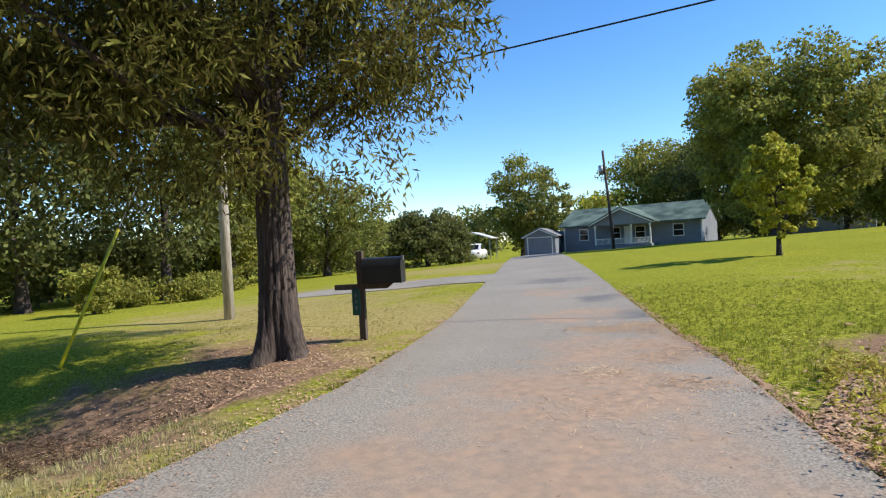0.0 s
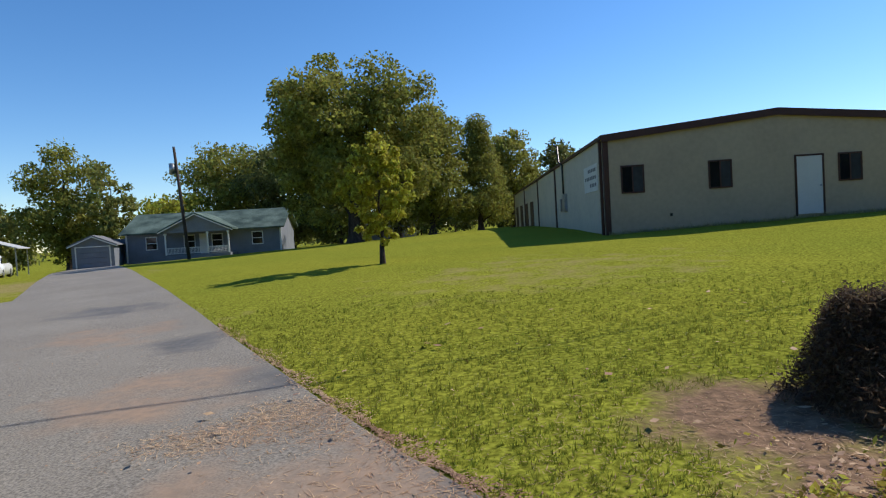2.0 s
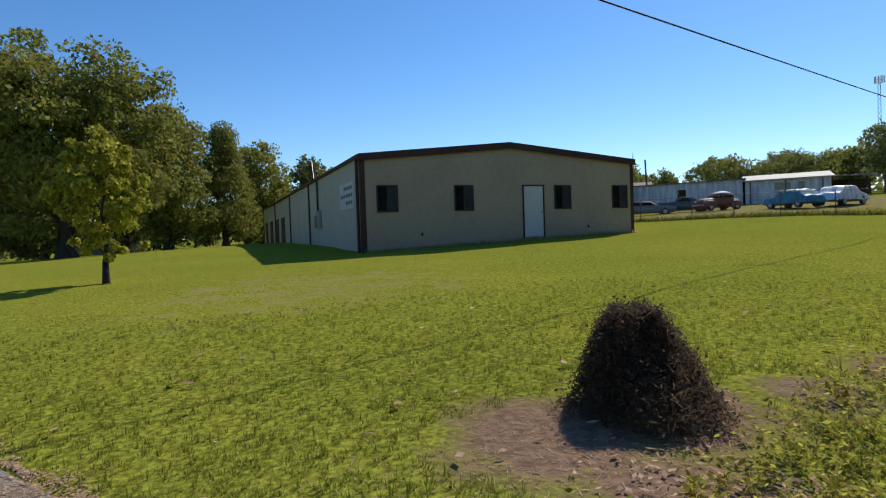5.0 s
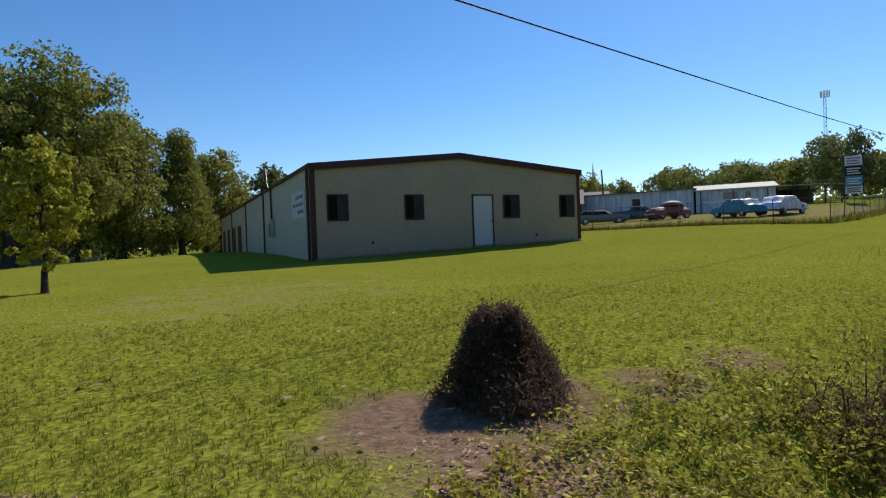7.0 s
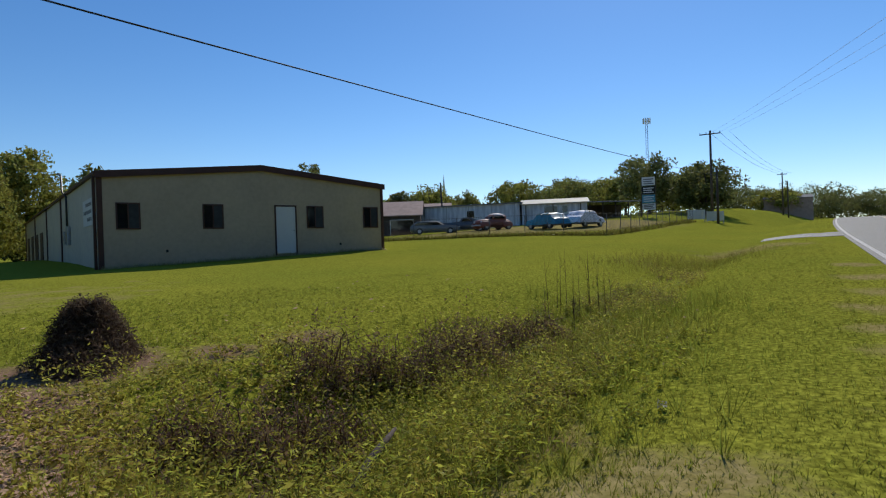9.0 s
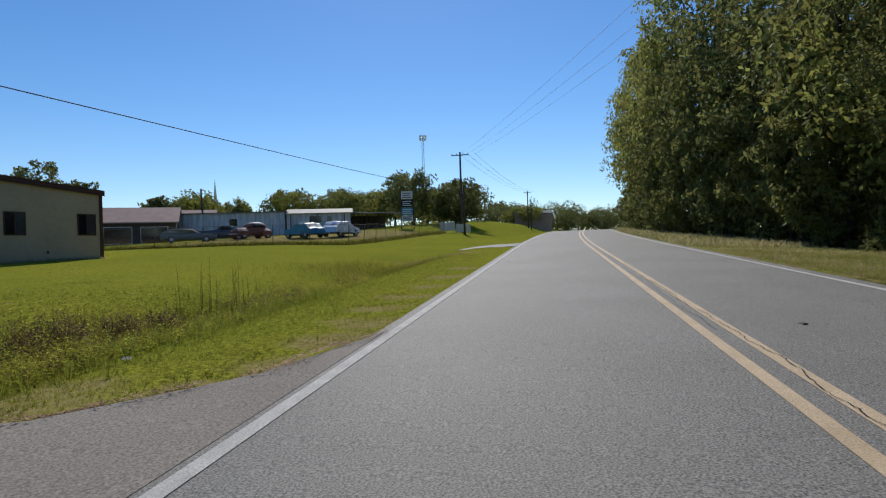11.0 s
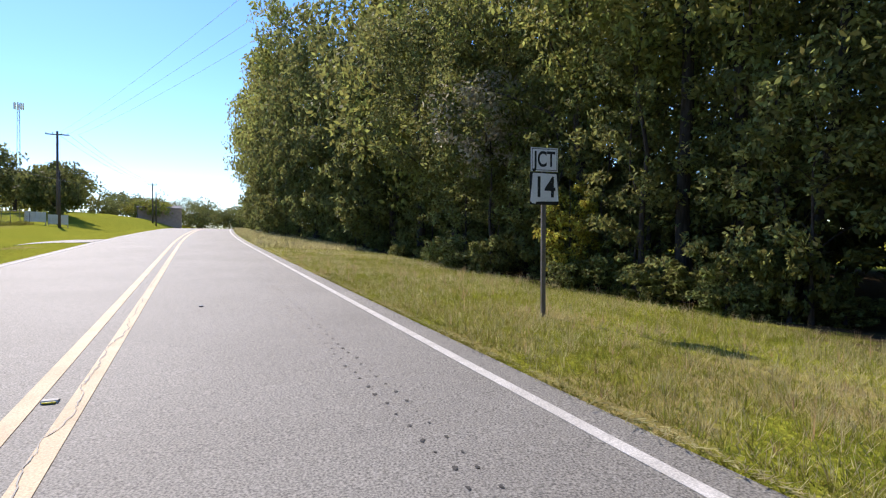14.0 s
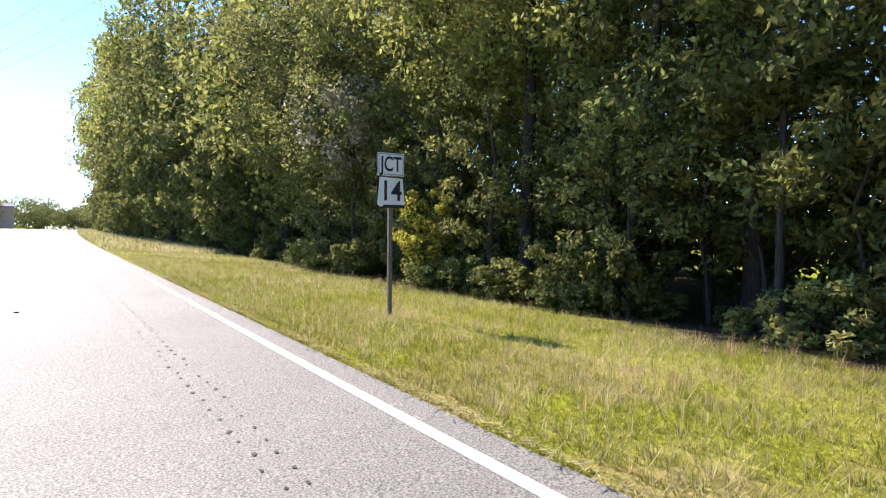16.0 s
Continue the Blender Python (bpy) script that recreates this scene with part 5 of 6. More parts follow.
def vine_stump():
    """A stump wholly overgrown with dead brown vines: steep on one side, spilling down on the other."""
    x0, y0 = 0.84, 6.64
    root = thing("overgrown_stump", pose(x0, y0, gz(x0, y0)), "stump smothered in dark dead brown vines", "stump")
    rng = np.random.default_rng(33)

    def skin(f, a, grow=1.0):
        """The point of the mound at height f and heading a."""
        r = np.interp(f, [0, 0.12, 0.35, 0.6, 0.85, 1.0], [0.47, 0.41, 0.32, 0.25, 0.18, 0.1]) * grow
        r = r * (1 + 0.1 * np.sin(3 * a + 5 * f) + 0.08 * np.sin(5 * a - 7 * f + 1) + 0.06 * np.sin(11 * a + 13 * f))
        lean = np.sin(f * 1.5) - 0.5
        return np.stack([r * np.cos(a) + 0.07 * lean, r * np.sin(a) + 0.24 * lean, 0.6 * f * (0.96 + 0.05 * np.sin(4 * a))], -1)

    rings, sides = 18, 36
    F, A = np.meshgrid(np.linspace(0, 1, rings), np.linspace(0, 2 * math.pi, sides, endpoint=False), indexing="ij")
    vs = skin(F, A, 0.9) - (0, 0, 0.06)
    vs[-1] = vs[-1].mean(0)
    vs = vs.reshape(-1, 3) + 0.012 * rng.normal(size=(rings * sides, 3))
    fs = [(i * sides + k, i * sides + (k + 1) % sides, (i + 1) * sides + (k + 1) % sides, (i + 1) * sides + k) for i in range(rings - 1) for k in range(sides)]
    part("stump", mesh_of("stump", vs, fs, M_VINE, True), M_VINE, root)

    def strands(name, mid, long, wide, mat, label):
        n = len(mid)
        d = rng.normal(size=(n, 3))
        d /= np.linalg.norm(d, axis=1)[:, None]
        b = np.cross(d, rng.normal(size=(n, 3)))
        b /= np.linalg.norm(b, axis=1)[:, None]
        q = long * rng.uniform(0.3, 1.3, n)[:, None]
        w = wide * rng.uniform(0.6, 1.5, n)[:, None]
        v = np.stack([mid - d * q, mid + b * w, mid + d * q, mid - b * w], 1).reshape(-1, 3)
        tagged(part(name, mesh_of(name, v, np.arange(4 * n).reshape(-1, 4), mat), mat, root), label, kind="stuff")

    f, a = rng.uniform(0, 1, 15000) ** 0.85, rng.uniform(0, 2 * math.pi, 15000)
    strands("vines", skin(f, a, 1) * (1, 1, 1) + 0.03 * rng.normal(size=(15000, 3)), 0.04, 0.0035, M_VINE, "tangle of thin dead brown vines")
    f, a = rng.uniform(0.05, 1.02, 5000), rng.uniform(0, 2 * math.pi, 5000)
    strands("dead_leaves", skin(np.clip(f, 0, 1), a, 1.06) + 0.035 * rng.normal(size=(5000, 3)), 0.013, 0.008, M_VINE, "small shrivelled brown leaves")
    for k in range(46):
        f, a = float(rng.uniform(0.1, 1.0)), float(rng.uniform(0, 6.28))
        p = [Vector(skin(np.array(min(max(f + 0.05 * q, 0.0), 1.0)), np.array(a + 0.25 * q), 1.02 + 0.05 * q * (k % 3))) + Vector(rng.normal(size=3)) * 0.012 for q in range(4)]
        part("runner", tube(p, [0.005, 0.0045, 0.0035, 0.002], 4), M_VINE, root)


vine_stump()


def litter(name, x, y, size, mat, rng, label, lift=0.012, narrow=0.55):
    n = len(x)
    u, v = road_uv(x, y)
    paved = ~off_pavement(x, y)
    z = ground_z(x, y) + lift + 0.028 * paved
    z = np.where(paved & (v < 6.5), np.maximum(z, road_z(u) * (1 - smooth_step(4.0, 6.5, v)) + ground_z(x, y) * smooth_step(4.0, 6.5, v) + 0.036), z)
    a = rng.uniform(0, 2 * math.pi, n)
    s = size * rng.uniform(0.5, 1.5, n)
    d = np.stack([np.cos(a), np.sin(a), rng.uniform(-0.1, 0.35, n)], -1) * s[:, None]
    b = np.stack([-np.sin(a), np.cos(a), rng.uniform(-0.1, 0.35, n)], -1) * (s * narrow)[:, None]
    m = np.stack([x, y, z], -1)
    v4 = np.stack([m - d, m + b, m + d, m - b], 1).reshape(-1, 3)
    v4[:, 2] = np.maximum(v4[:, 2], np.repeat(z, 4) - 0.006)
    return tagged(new(name, mesh_of(name, v4, np.arange(4 * n).reshape(-1, 4), mat)), label, "leaves", kind="stuff")


x, y = -6.2 + grng.normal(size=9000) * 1.5, 3.2 + grng.normal(size=9000) * 1.3
ok = off_pavement(x, y)
litter("leaf_litter", x[ok], y[ok], 0.02, M_LITTER, grng, "brown fallen leaves under the willow oak", 0.015, 0.35)
for edge, n, wide in ((DRIVE_L[1:12], 7500, 0.34), (DRIVE_R[0:4], 4500, 0.12), (DRIVE_R[3:12], 9000, 0.075)):
    e = np.array(edge)
    k = grng.integers(0, len(e) - 1, n)
    f = grng.uniform(0, 1, n)[:, None]
    p = e[k] * (1 - f) + e[k + 1] * f + grng.normal(size=(n, 2)) * wide * (0.6 + 0.5 * np.sin(9 * f + 3 * k[:, None])) + ((0.06, 0.04) if wide < 0.2 else (-0.12, 0.0))
    litter("leaf_litter", p[:, 0], p[:, 1], 0.014, M_LITTER, grng, "dry brown leaves along the driveway edge", 0.012, 0.35)
x, y = np.concatenate([0.35 + np.abs(grng.normal(size=3500)) * 0.3, -0.25 + np.abs(grng.normal(size=2200)) * 0.28, 0.35 + grng.normal(size=2500) * 0.3]), np.concatenate([3.5 + grng.normal(size=3500) * 0.4, 4.5 + grng.normal(size=2200) * 0.4, 4.6 + grng.normal(size=2500) * 0.6])
ok = off_pavement(x, y)
litter("leaf_litter", x[ok], y[ok], 0.024, M_LITTER, grng, "dark brown leaves heaped beside the driveway", 0.02, 0.45)
centres = [(-3.1, 6.85, 0.22, 0.16), (-3.3, 6.65, 0.25, 0.14), (-2.95, 7.2, 0.16, 0.16), (-2.65, 7.2, 0.14, 0.2), (-2.4, 6.8, 0.25, 0.2), (-1.75, 5.25, 0.2, 0.25), (-2.0, 4.5, 0.22, 0.16), (-1.2, 4.4, 0.2, 0.16), (-1.6, 5.9, 0.25, 0.3), (-1.9, 6.6, 0.16, 0.25), (-2.2, 5.6, 0.4, 0.5), (-1.5, 3.6, 0.5, 0.4)]
x, y = np.concatenate([c[0] + grng.normal(size=800) * c[2] for c in centres]), np.concatenate([c[1] + grng.normal(size=800) * c[3] for c in centres])
ok = ~off_pavement(x, y)
litter("pine_straw", x[ok], y[ok], 0.034, M_STRAW, grng, "scattered reddish pine straw on the asphalt driveway", 0.006, 0.05)
x, y = scatter(2600, -9, 1.5, 0, 16)
ok = inside(DRIVE_POLY, x, y)
litter("grit", x[ok], y[ok], 0.009, M_LITTER, grng, "brown leaf scraps and grit strewn over the driveway", 0.004, 0.6)
x, y = scatter(5000, -4, 6, 3.5, 10)
ok = off_pavement(x, y)
litter("thatch", x[ok], y[ok], 0.016, M_DRY_BLADE, grng, "dry clippings lying in the mown lawn", 0.035, 0.12)
x, y = scatter(150, -3.5, 8, 4, 11)
litter("fallen_leaf", x, y, 0.036, M_LITTER, grng, "scattered curled brown leaves on the lawn", 0.045, 0.6)
x, y = 0.3 + grng.normal(size=5500) * 0.95, 6.0 + grng.normal(size=5500) * 0.75
litter("dead_grass", x, y, 0.024, M_LITTER, grng, "dead grass clippings on the bare soil", 0.006, 0.07)
u, v = grng.uniform(-6, 25, 5000), -3.44 + grng.normal(size=5000) * 0.06
x, y = road_xy(u, v)
litter("dry_straw", x, y, 0.035, M_DRY_BLADE, grng, "dry straw along the asphalt edge", 0.05, 0.12)


u, v = grng.uniform(-10, -4.2, 5200), grng.uniform(5.2, 8.2, 5200)
x, y = road_xy(u, v)
ok = off_pavement(x, y)
tufts("bank_grass", x[ok], y[ok], 8, 0.07, 0.08, 0.004, M_DRY_BLADE, "pale dry grass on the bank below the oak")
# far woods that close the horizon
frng = np.random.default_rng(77)
head = np.concatenate([frng.uniform(radians(-75), radians(5), 260), frng.uniform(radians(28), radians(210), 520), frng.uniform(radians(3), radians(28), 90)])
dist = np.concatenate([frng.uniform(150, 230, 780), frng.uniform(250, 290, 90)])
fx, fy = dist * np.cos(head), dist * np.sin(head)
fz = ground_z(fx, fy)
rad = frng.uniform(2.5, 5.0, len(head))
up = frng.uniform(0, 1, len(head)) * 6 + 1
v, f = crown_leaves(frng, np.stack([fx, fy, fz + up, rad], -1), 45, 0.7, 0.6, 0.1)
tagged(new("far_woods", mesh_of("far_woods", v, f, M_LEAF_FAR)), "distant belt of green woods on the skyline", "woods", kind="stuff")


# ---- mailbox, poles, wires, signs ----
def text_mesh(words, size, mat):
    c = bpy.data.curves.new("words", "FONT")
    c.body, c.size, c.align_x, c.align_y, c.extrude = words, size, "CENTER", "CENTER", 0.001
    c.offset = 0.006
    ob = bpy.data.objects.new("words", c)
    me = bpy.data.meshes.new_from_object(ob)
    bpy.data.objects.remove(ob)
    me.materials.clear()
    me.materials.append(mat)
    return me


def mailbox():
    x, y = -6.24, 5.21
    m = thing("mailbox", pose(x, y, gz(x, y), 0, 0, 34), "black metal mailbox on a dark wooden post", "mailbox")
    part("post", boxes((-0.05, -0.05, -0.3, 0.05, 0.05, 1.33), bevel=0.008), M_DARK_POLE, m)
    part("arm", prism([(-0.4, 0.76), (0.4, 0.76), (0.5, 0.838), (-0.4, 0.838)], "y", -0.045, 0.045), M_DARK_POLE, m)
    prof = [(-0.15, 0.84), (0.15, 0.84), (0.15, 1.08)] + [(0.15 * math.cos(a), 1.08 + 0.14 * math.sin(a)) for a in np.linspace(0.2, math.pi - 0.2, 11)] + [(-0.15, 1.08)]
    body = part("box", prism(prof, "x", 0.055, 0.62), M_BLACK, m)
    part("door", prism([(p[0] * 1.05, 0.836 + (p[1] - 0.84) * 1.03) for p in prof], "x", 0.623, 0.65), M_BLACK, body)
    part("latch", boxes((0.65, -0.02, 1.16, 0.67, 0.02, 1.23), bevel=0.004), M_STEEL, body)
    plate = part("number_plate", boxes((-0.13, -0.075, 0.38, -0.01, -0.0505, 0.77), bevel=0.004), M_GREEN_PAINT, m, "green plate hanging below the arm")
    for k in range(3):
        part("bar", boxes((-0.085, -0.081, 0.47 + 0.09 * k, -0.055, -0.0755, 0.52 + 0.09 * k)), M_CURTAIN, plate)


mailbox()


def route_sign():
    x, y = 7.26, -8.5
    s = thing("route_sign", pose(x, y, gz(x, y), 0, 0, math.degrees(ROAD_A) - 90 - 6), "white junction route sign on a steel post", "road sign")
    # the face looks along -y of this frame
    part("post", boxes((-0.03, 0.0, -0.4, 0.03, 0.03, 2.4), (-0.03, 0.03, -0.4, -0.022, 0.045, 2.4), (0.022, 0.03, -0.4, 0.03, 0.045, 2.4)), M_DARK_STEEL, s, "galvanised steel channel post")
    top = part("plaque", boxes((-0.215, -0.012, 2.1, 0.215, -0.004, 2.44), bevel=0.003), M_SIGN_WHITE, s, "white plaque with black border")
    part("border", boxes((-0.2, -0.0155, 2.115, 0.2, -0.0125, 2.123), (-0.2, -0.0155, 2.417, 0.2, -0.0125, 2.425), (-0.2, -0.0155, 2.123, -0.192, -0.0125, 2.417), (0.192, -0.0155, 2.123, 0.2, -0.0125, 2.417)), M_SIGN_BLACK, top)
    t = part("lettering", text_mesh("JCT", 0.31, M_SIGN_BLACK), M_SIGN_BLACK, top)
    t.matrix_local = pose(0, -0.014, 2.265, 90) @ Matrix.Diagonal((0.7, 1, 1, 1))
    low = part("shield_plate", boxes((-0.23, -0.012, 1.62, 0.23, -0.004, 2.085), bevel=0.003), M_SIGN_BLACK, s, "black plate")
    part("shield", prism([(-0.225, 1.67), (-0.19, 1.64), (-0.14, 1.635), (-0.13, 1.66), (-0.1, 1.665), (0.225, 1.672), (0.205, 1.9), (0.19, 2.065), (-0.185, 2.075), (-0.2, 1.9)], "y", -0.0155, -0.0125), M_SIGN_WHITE, low, "white state outline")
    t = part("lettering", text_mesh("14", 0.42, M_SIGN_BLACK), M_SIGN_BLACK, low)
    t.matrix_local = pose(0, -0.018, 1.86, 90) @ Matrix.Diagonal((0.85, 1, 1, 1))


route_sign()


def pole(name, x, y, h, r, mat, label, lean=(0, 0), arm=0.0, heading=0.0, group="utility poles", can=False, sink=0.5):
    p = thing(name, pose(x, y, gz(x, y), 0, 0, heading), label, "utility pole", group)
    part("shaft", tube([(0, 0, -sink), (lean[0] * 0.5, lean[1] * 0.5, h * 0.5), (lean[0], lean[1], h)], [r, r * 0.85, r * 0.7], 12), mat, p)
    if arm:
        part("crossarm", boxes((lean[0] - arm, lean[1] - 0.06 - r, h - 0.5, lean[0] + arm, lean[1] + 0.06 - r, h - 0.38)), mat, p)
        for k in (-1, -0.4, 0.4, 1):
            part("insulator", tube([(lean[0] + k * arm * 0.93, lean[1] - r, h - 0.37), (lean[0] + k * arm * 0.93, lean[1] - r, h - 0.2)], [0.04, 0.05], 8), M_STEEL, p)
    if can:
        part("transformer", tube([(lean[0] * 0.8 - 0.32, lean[1] * 0.8, h * 0.76), (lean[0] * 0.8 - 0.32, lean[1] * 0.8, h * 0.76 + 0.8)], [0.22, 0.22], 14), M_STEEL, p, "grey transformer can")
    return p


pole("utility_pole", -12.6, 6.35, 9.0, 0.125, M_POLE, "pale weathered wooden utility pole on the lawn", (-0.15, 0.1))
pole("utility_pole", -22.9, 47.3, 8.6, 0.14, M_DARK_POLE, "dark wooden utility pole with a transformer by the house", (-0.5, -0.5), can=True, heading=20)
pole("utility_pole", 71.3, 35.3, 11.2, 0.17, M_DARK_POLE, "tall wooden utility pole with crossarm by the road", (0, 0), 1.2, -70)
pole("utility_pole", 65.9, 32.0, 6.4, 0.15, M_DARK_POLE, "shorter dark wooden utility pole by the road")
pole("utility_pole", 135.6, 51.6, 9.2, 0.17, M_DARK_POLE, "distant wooden utility pole beside the road", (0, 0), 0.9, -70)
pole("utility_pole", 130.0, 48.5, 7.5, 0.15, M_DARK_POLE, "distant thin utility pole beside the road")
pole("utility_pole", 47.1, 58.4, 6.2, 0.13, M_DARK_POLE, "dark wooden pole behind the parked cars", (-0.3, 0))


def wire(points, r, label, mat=M_WIRE):
    w = new("overhead_wire", None)
    w.matrix_world = Matrix()
    tagged(w, label, "cable", "overhead wires")
    part("cable", tube(points, r, 5), mat, w)


pts = []
for k in range(41):
    u = -11.2 + (71.5 - -11.2) * k / 40
    x, y = road_xy(u, 15.1 - 1.9 * (u + 11.2) / 82.7)
    pts.append((x, y, 4.955 + 0.035 * u + 0.00004 * u * u))
wire(pts, 0.017, "black cable strung above the lawn")
pts = []
for k in range(31):
    u = -75 + (-11.2 + 75) * k / 30
    x, y = road_xy(u, 15.1)
    pts.append((x, y, 5.6 - 1.15 * (1 - ((u + 55) / 44) ** 2) * 0.5 - 0.55))
wire(pts, 0.015, "black cable running west from the pale pole")
for k in range(3):
    a, b = Vector((71.3 + 0.4 * k, 35.3 - 1.0 * k, gz(71.3, 35.3) + 10.9)), Vector((-34, -41.0 - 1.9 * k, 10.5))
    wire([a.lerp(b, s / 24) - Vector((0, 0, 1.6 * 4 * (s / 24) * (1 - s / 24))) for s in range(25)], 0.008, "thin overhead power line crossing the road", M_STEEL)
    c = Vector((135.6 + 0.3 * k, 51.6 - 0.8 * k, gz(135.6, 51.6) + 8.9))
    wire([a.lerp(c, s / 16) - Vector((0, 0, 1.0 * 4 * (s / 16) * (1 - s / 16))) for s in range(17)], 0.015, "thin power line between poles", M_WIRE)

guy = thing("guy_wire", pose(-10.2, 2.25, gz(-10.2, 2.25)), "steel guy wire with a bright yellow plastic guard", "guy wire")
g0, g1 = Vector((0, 0, 0)), Vector((-12.6 + 10.2, 6.35 - 2.25, 7.5))
part("strand", tube([g0 - g1 * 0.02, g1], 0.008, 5), M_STEEL, guy)
part("guard", tube([g0 + g1 * 0.004, g0 + g1 * 0.3], 0.028, 8), M_YELLOW, guy, "yellow plastic guard")


# ---- side of the metal building ----
for y in (34.5, 41.9, 50.4, 59.8):
    part("pilaster", boxes((BX0 - 0.06, y - 0.12, 0.4, BX0 - 0.004, y + 0.12, EAVE - 0.02)), M_BROWN_TRIM, shed)
for y in (44.8, 48.4, 52.4, 56.4):
    part("roller_door", boxes((BX0 - 0.03, y - 0.05, 0.5, BX0 - 0.005, y + 1.9, 2.85)), M_BROWN_TRIM, shed)
meter = part("meter_box", boxes((BX0 - 0.14, 31.2, 1.75, BX0 - 0.004, 31.9, 2.6), (BX0 - 0.16, 32.2, 1.8, BX0 - 0.004, 32.5, 2.4), bevel=0.01), M_STEEL, shed, "grey electric meter boxes")
part("conduit", tube([(BX0 - 0.08, 31.7, 2.55), (BX0 - 0.08, 31.75, 4.0), (BX0 - 0.2, 32.0, 4.2), (BX0 - 0.2, 32.3, 5.0), (BX0 - 0.3, 32.6, 5.1)], 0.045, 8), M_BLACK, shed, "black service mast")
board = part("wall_sign", boxes((BX0 - 0.03, 24.7, 2.35, BX0 - 0.004, 27.0, 3.35)), M_WHITE_PAINT, shed, "white painted sign with faded lettering")
for r, (z, n) in enumerate(((3.08, 5), (2.8, 7), (2.52, 4))):
    for k in range(n):
        part("bar", boxes((BX0 - 0.036, 24.9 + k * 0.28, z, BX0 - 0.031, 25.08 + k * 0.28, z + 0.13)), M_CURTAIN, board)
for x, z in ((5.6, 1.25), (12.9, 1.35)):
    part("outlet", boxes((x, BY0 - 0.03, z, x + 0.08, BY0 - 0.003, z + 0.1)), M_BLACK, shed)
grass_x = grng.uniform(BX0, BX1, 2500)
blades("wall_weeds", grass_x, BY0 - 0.12 - np.abs(grng.normal(size=2500)) * 0.07, 0.16, 0.01, M_DRY_BLADE, grng, "weedy grass along the foot of the metal wall", 0.4)


# ---- yard of parked vehicles, low buildings ----
def car_shape(length, width, height, hood, trunk, cab0, cab1, roof0, roof1):
    """Side outline of a car as a list of (x, z), the front at +x."""
    L = length / 2
    return [(-L, 0.32), (-L + 0.02, trunk - 0.08), (-L + 0.12, trunk), (cab0, trunk + 0.03), (roof0, height - 0.03), ((roof0 + roof1) / 2, height), (roof1, height - 0.05), (cab1, hood + 0.04), (L - 0.35, hood - 0.04), (L - 0.05, hood - 0.16), (L, 0.5), (L - 0.03, 0.3), (L - 0.3, 0.22), (-L + 0.3, 0.22)]


def vehicle(name, x, y, heading, length, width, height, hood, trunk, cab0, cab1, roof0, roof1, paint, label, bed=False, roof_paint=None):
    c = thing(name, pose(x, y, gz(x, y), 0, 0, heading), label, "car", "parked vehicles")
    out = car_shape(length, width, height, hood, trunk, cab0, cab1, roof0, roof1)
    bm = prism(out, "y", -width / 2, width / 2)
    for v in bm.verts:
        if v.co.z > hood:
            v.co.y *= 1 - 0.2 * (v.co.z - hood) / max(height - hood, 0.1)
    bmesh.ops.bevel(bm, geom=[e for e in bm.edges if len({round(v.co.y, 3) for v in e.verts}) == 1 or True], offset=0.04, segments=2, affect="EDGES")
    for f in bm.faces:
        f.smooth = True
    part("body", bm, paint, c)
    w0 = hood + 0.08
    for s in (-1, 1):
        yy = s * (width / 2 * 0.93)
        part("side_window", prism([(cab0 + 0.2, w0), (cab1 - 0.25, w0), (roof1 - 0.12, height - 0.14), (roof0 + 0.12, height - 0.14)], "y", yy - 0.07, yy + 0.01 * s), M_DARK_GLASS, c)
    for x0, x1 in ((cab1 - 0.02, roof1 + 0.08), (cab0 + 0.02, roof0 - 0.08)):
        d = 0.05 if x0 > x1 else -0.05
        part("windscreen", prism([(x0, hood + 0.1), (x1, height - 0.12), (x1 + d, height - 0.09), (x0 + d, hood + 0.13)], "y", -width * 0.37, width * 0.37), M_DARK_GLASS, c)
    for sx in (-1, 1):
        for s in (-1, 1):
            cx = sx * length * 0.31
            wh = part("wheel", tube([(cx, s * (width / 2 - 0.2), 0.32), (cx, s * (width / 2 + 0.012), 0.32)], 0.32, 18), M_BLACK, c, "black tyre")
            part("rim", tube([(cx, s * (width / 2 + 0.014), 0.32), (cx, s * (width / 2 + 0.03), 0.32)], 0.19, 14), M_STEEL, wh, "steel rim")
    for s in (-1, 1):
        part("headlight", boxes((length / 2 - 0.05, s * width * 0.36 - 0.12, 0.6, length / 2 + 0.012, s * width * 0.36 + 0.12, 0.74), bevel=0.01), M_SIGN_WHITE, c)
        part("tail_light", boxes((-length / 2 - 0.012, s * width * 0.38 - 0.1, 0.66, -length / 2 + 0.05, s * width * 0.38 + 0.1, 0.82), bevel=0.01), M_BROWN_TRIM, c)
    part("bumper", boxes((length / 2 - 0.03, -width * 0.46, 0.34, length / 2 + 0.06, width * 0.46, 0.48), bevel=0.02), M_STEEL, c)
    return c


def paint(name, colour, rough=0.35):
    return material(name, colour, rough=rough, spread=0.1, scale=2, fine=20, bump=0.02, spec=0.5)


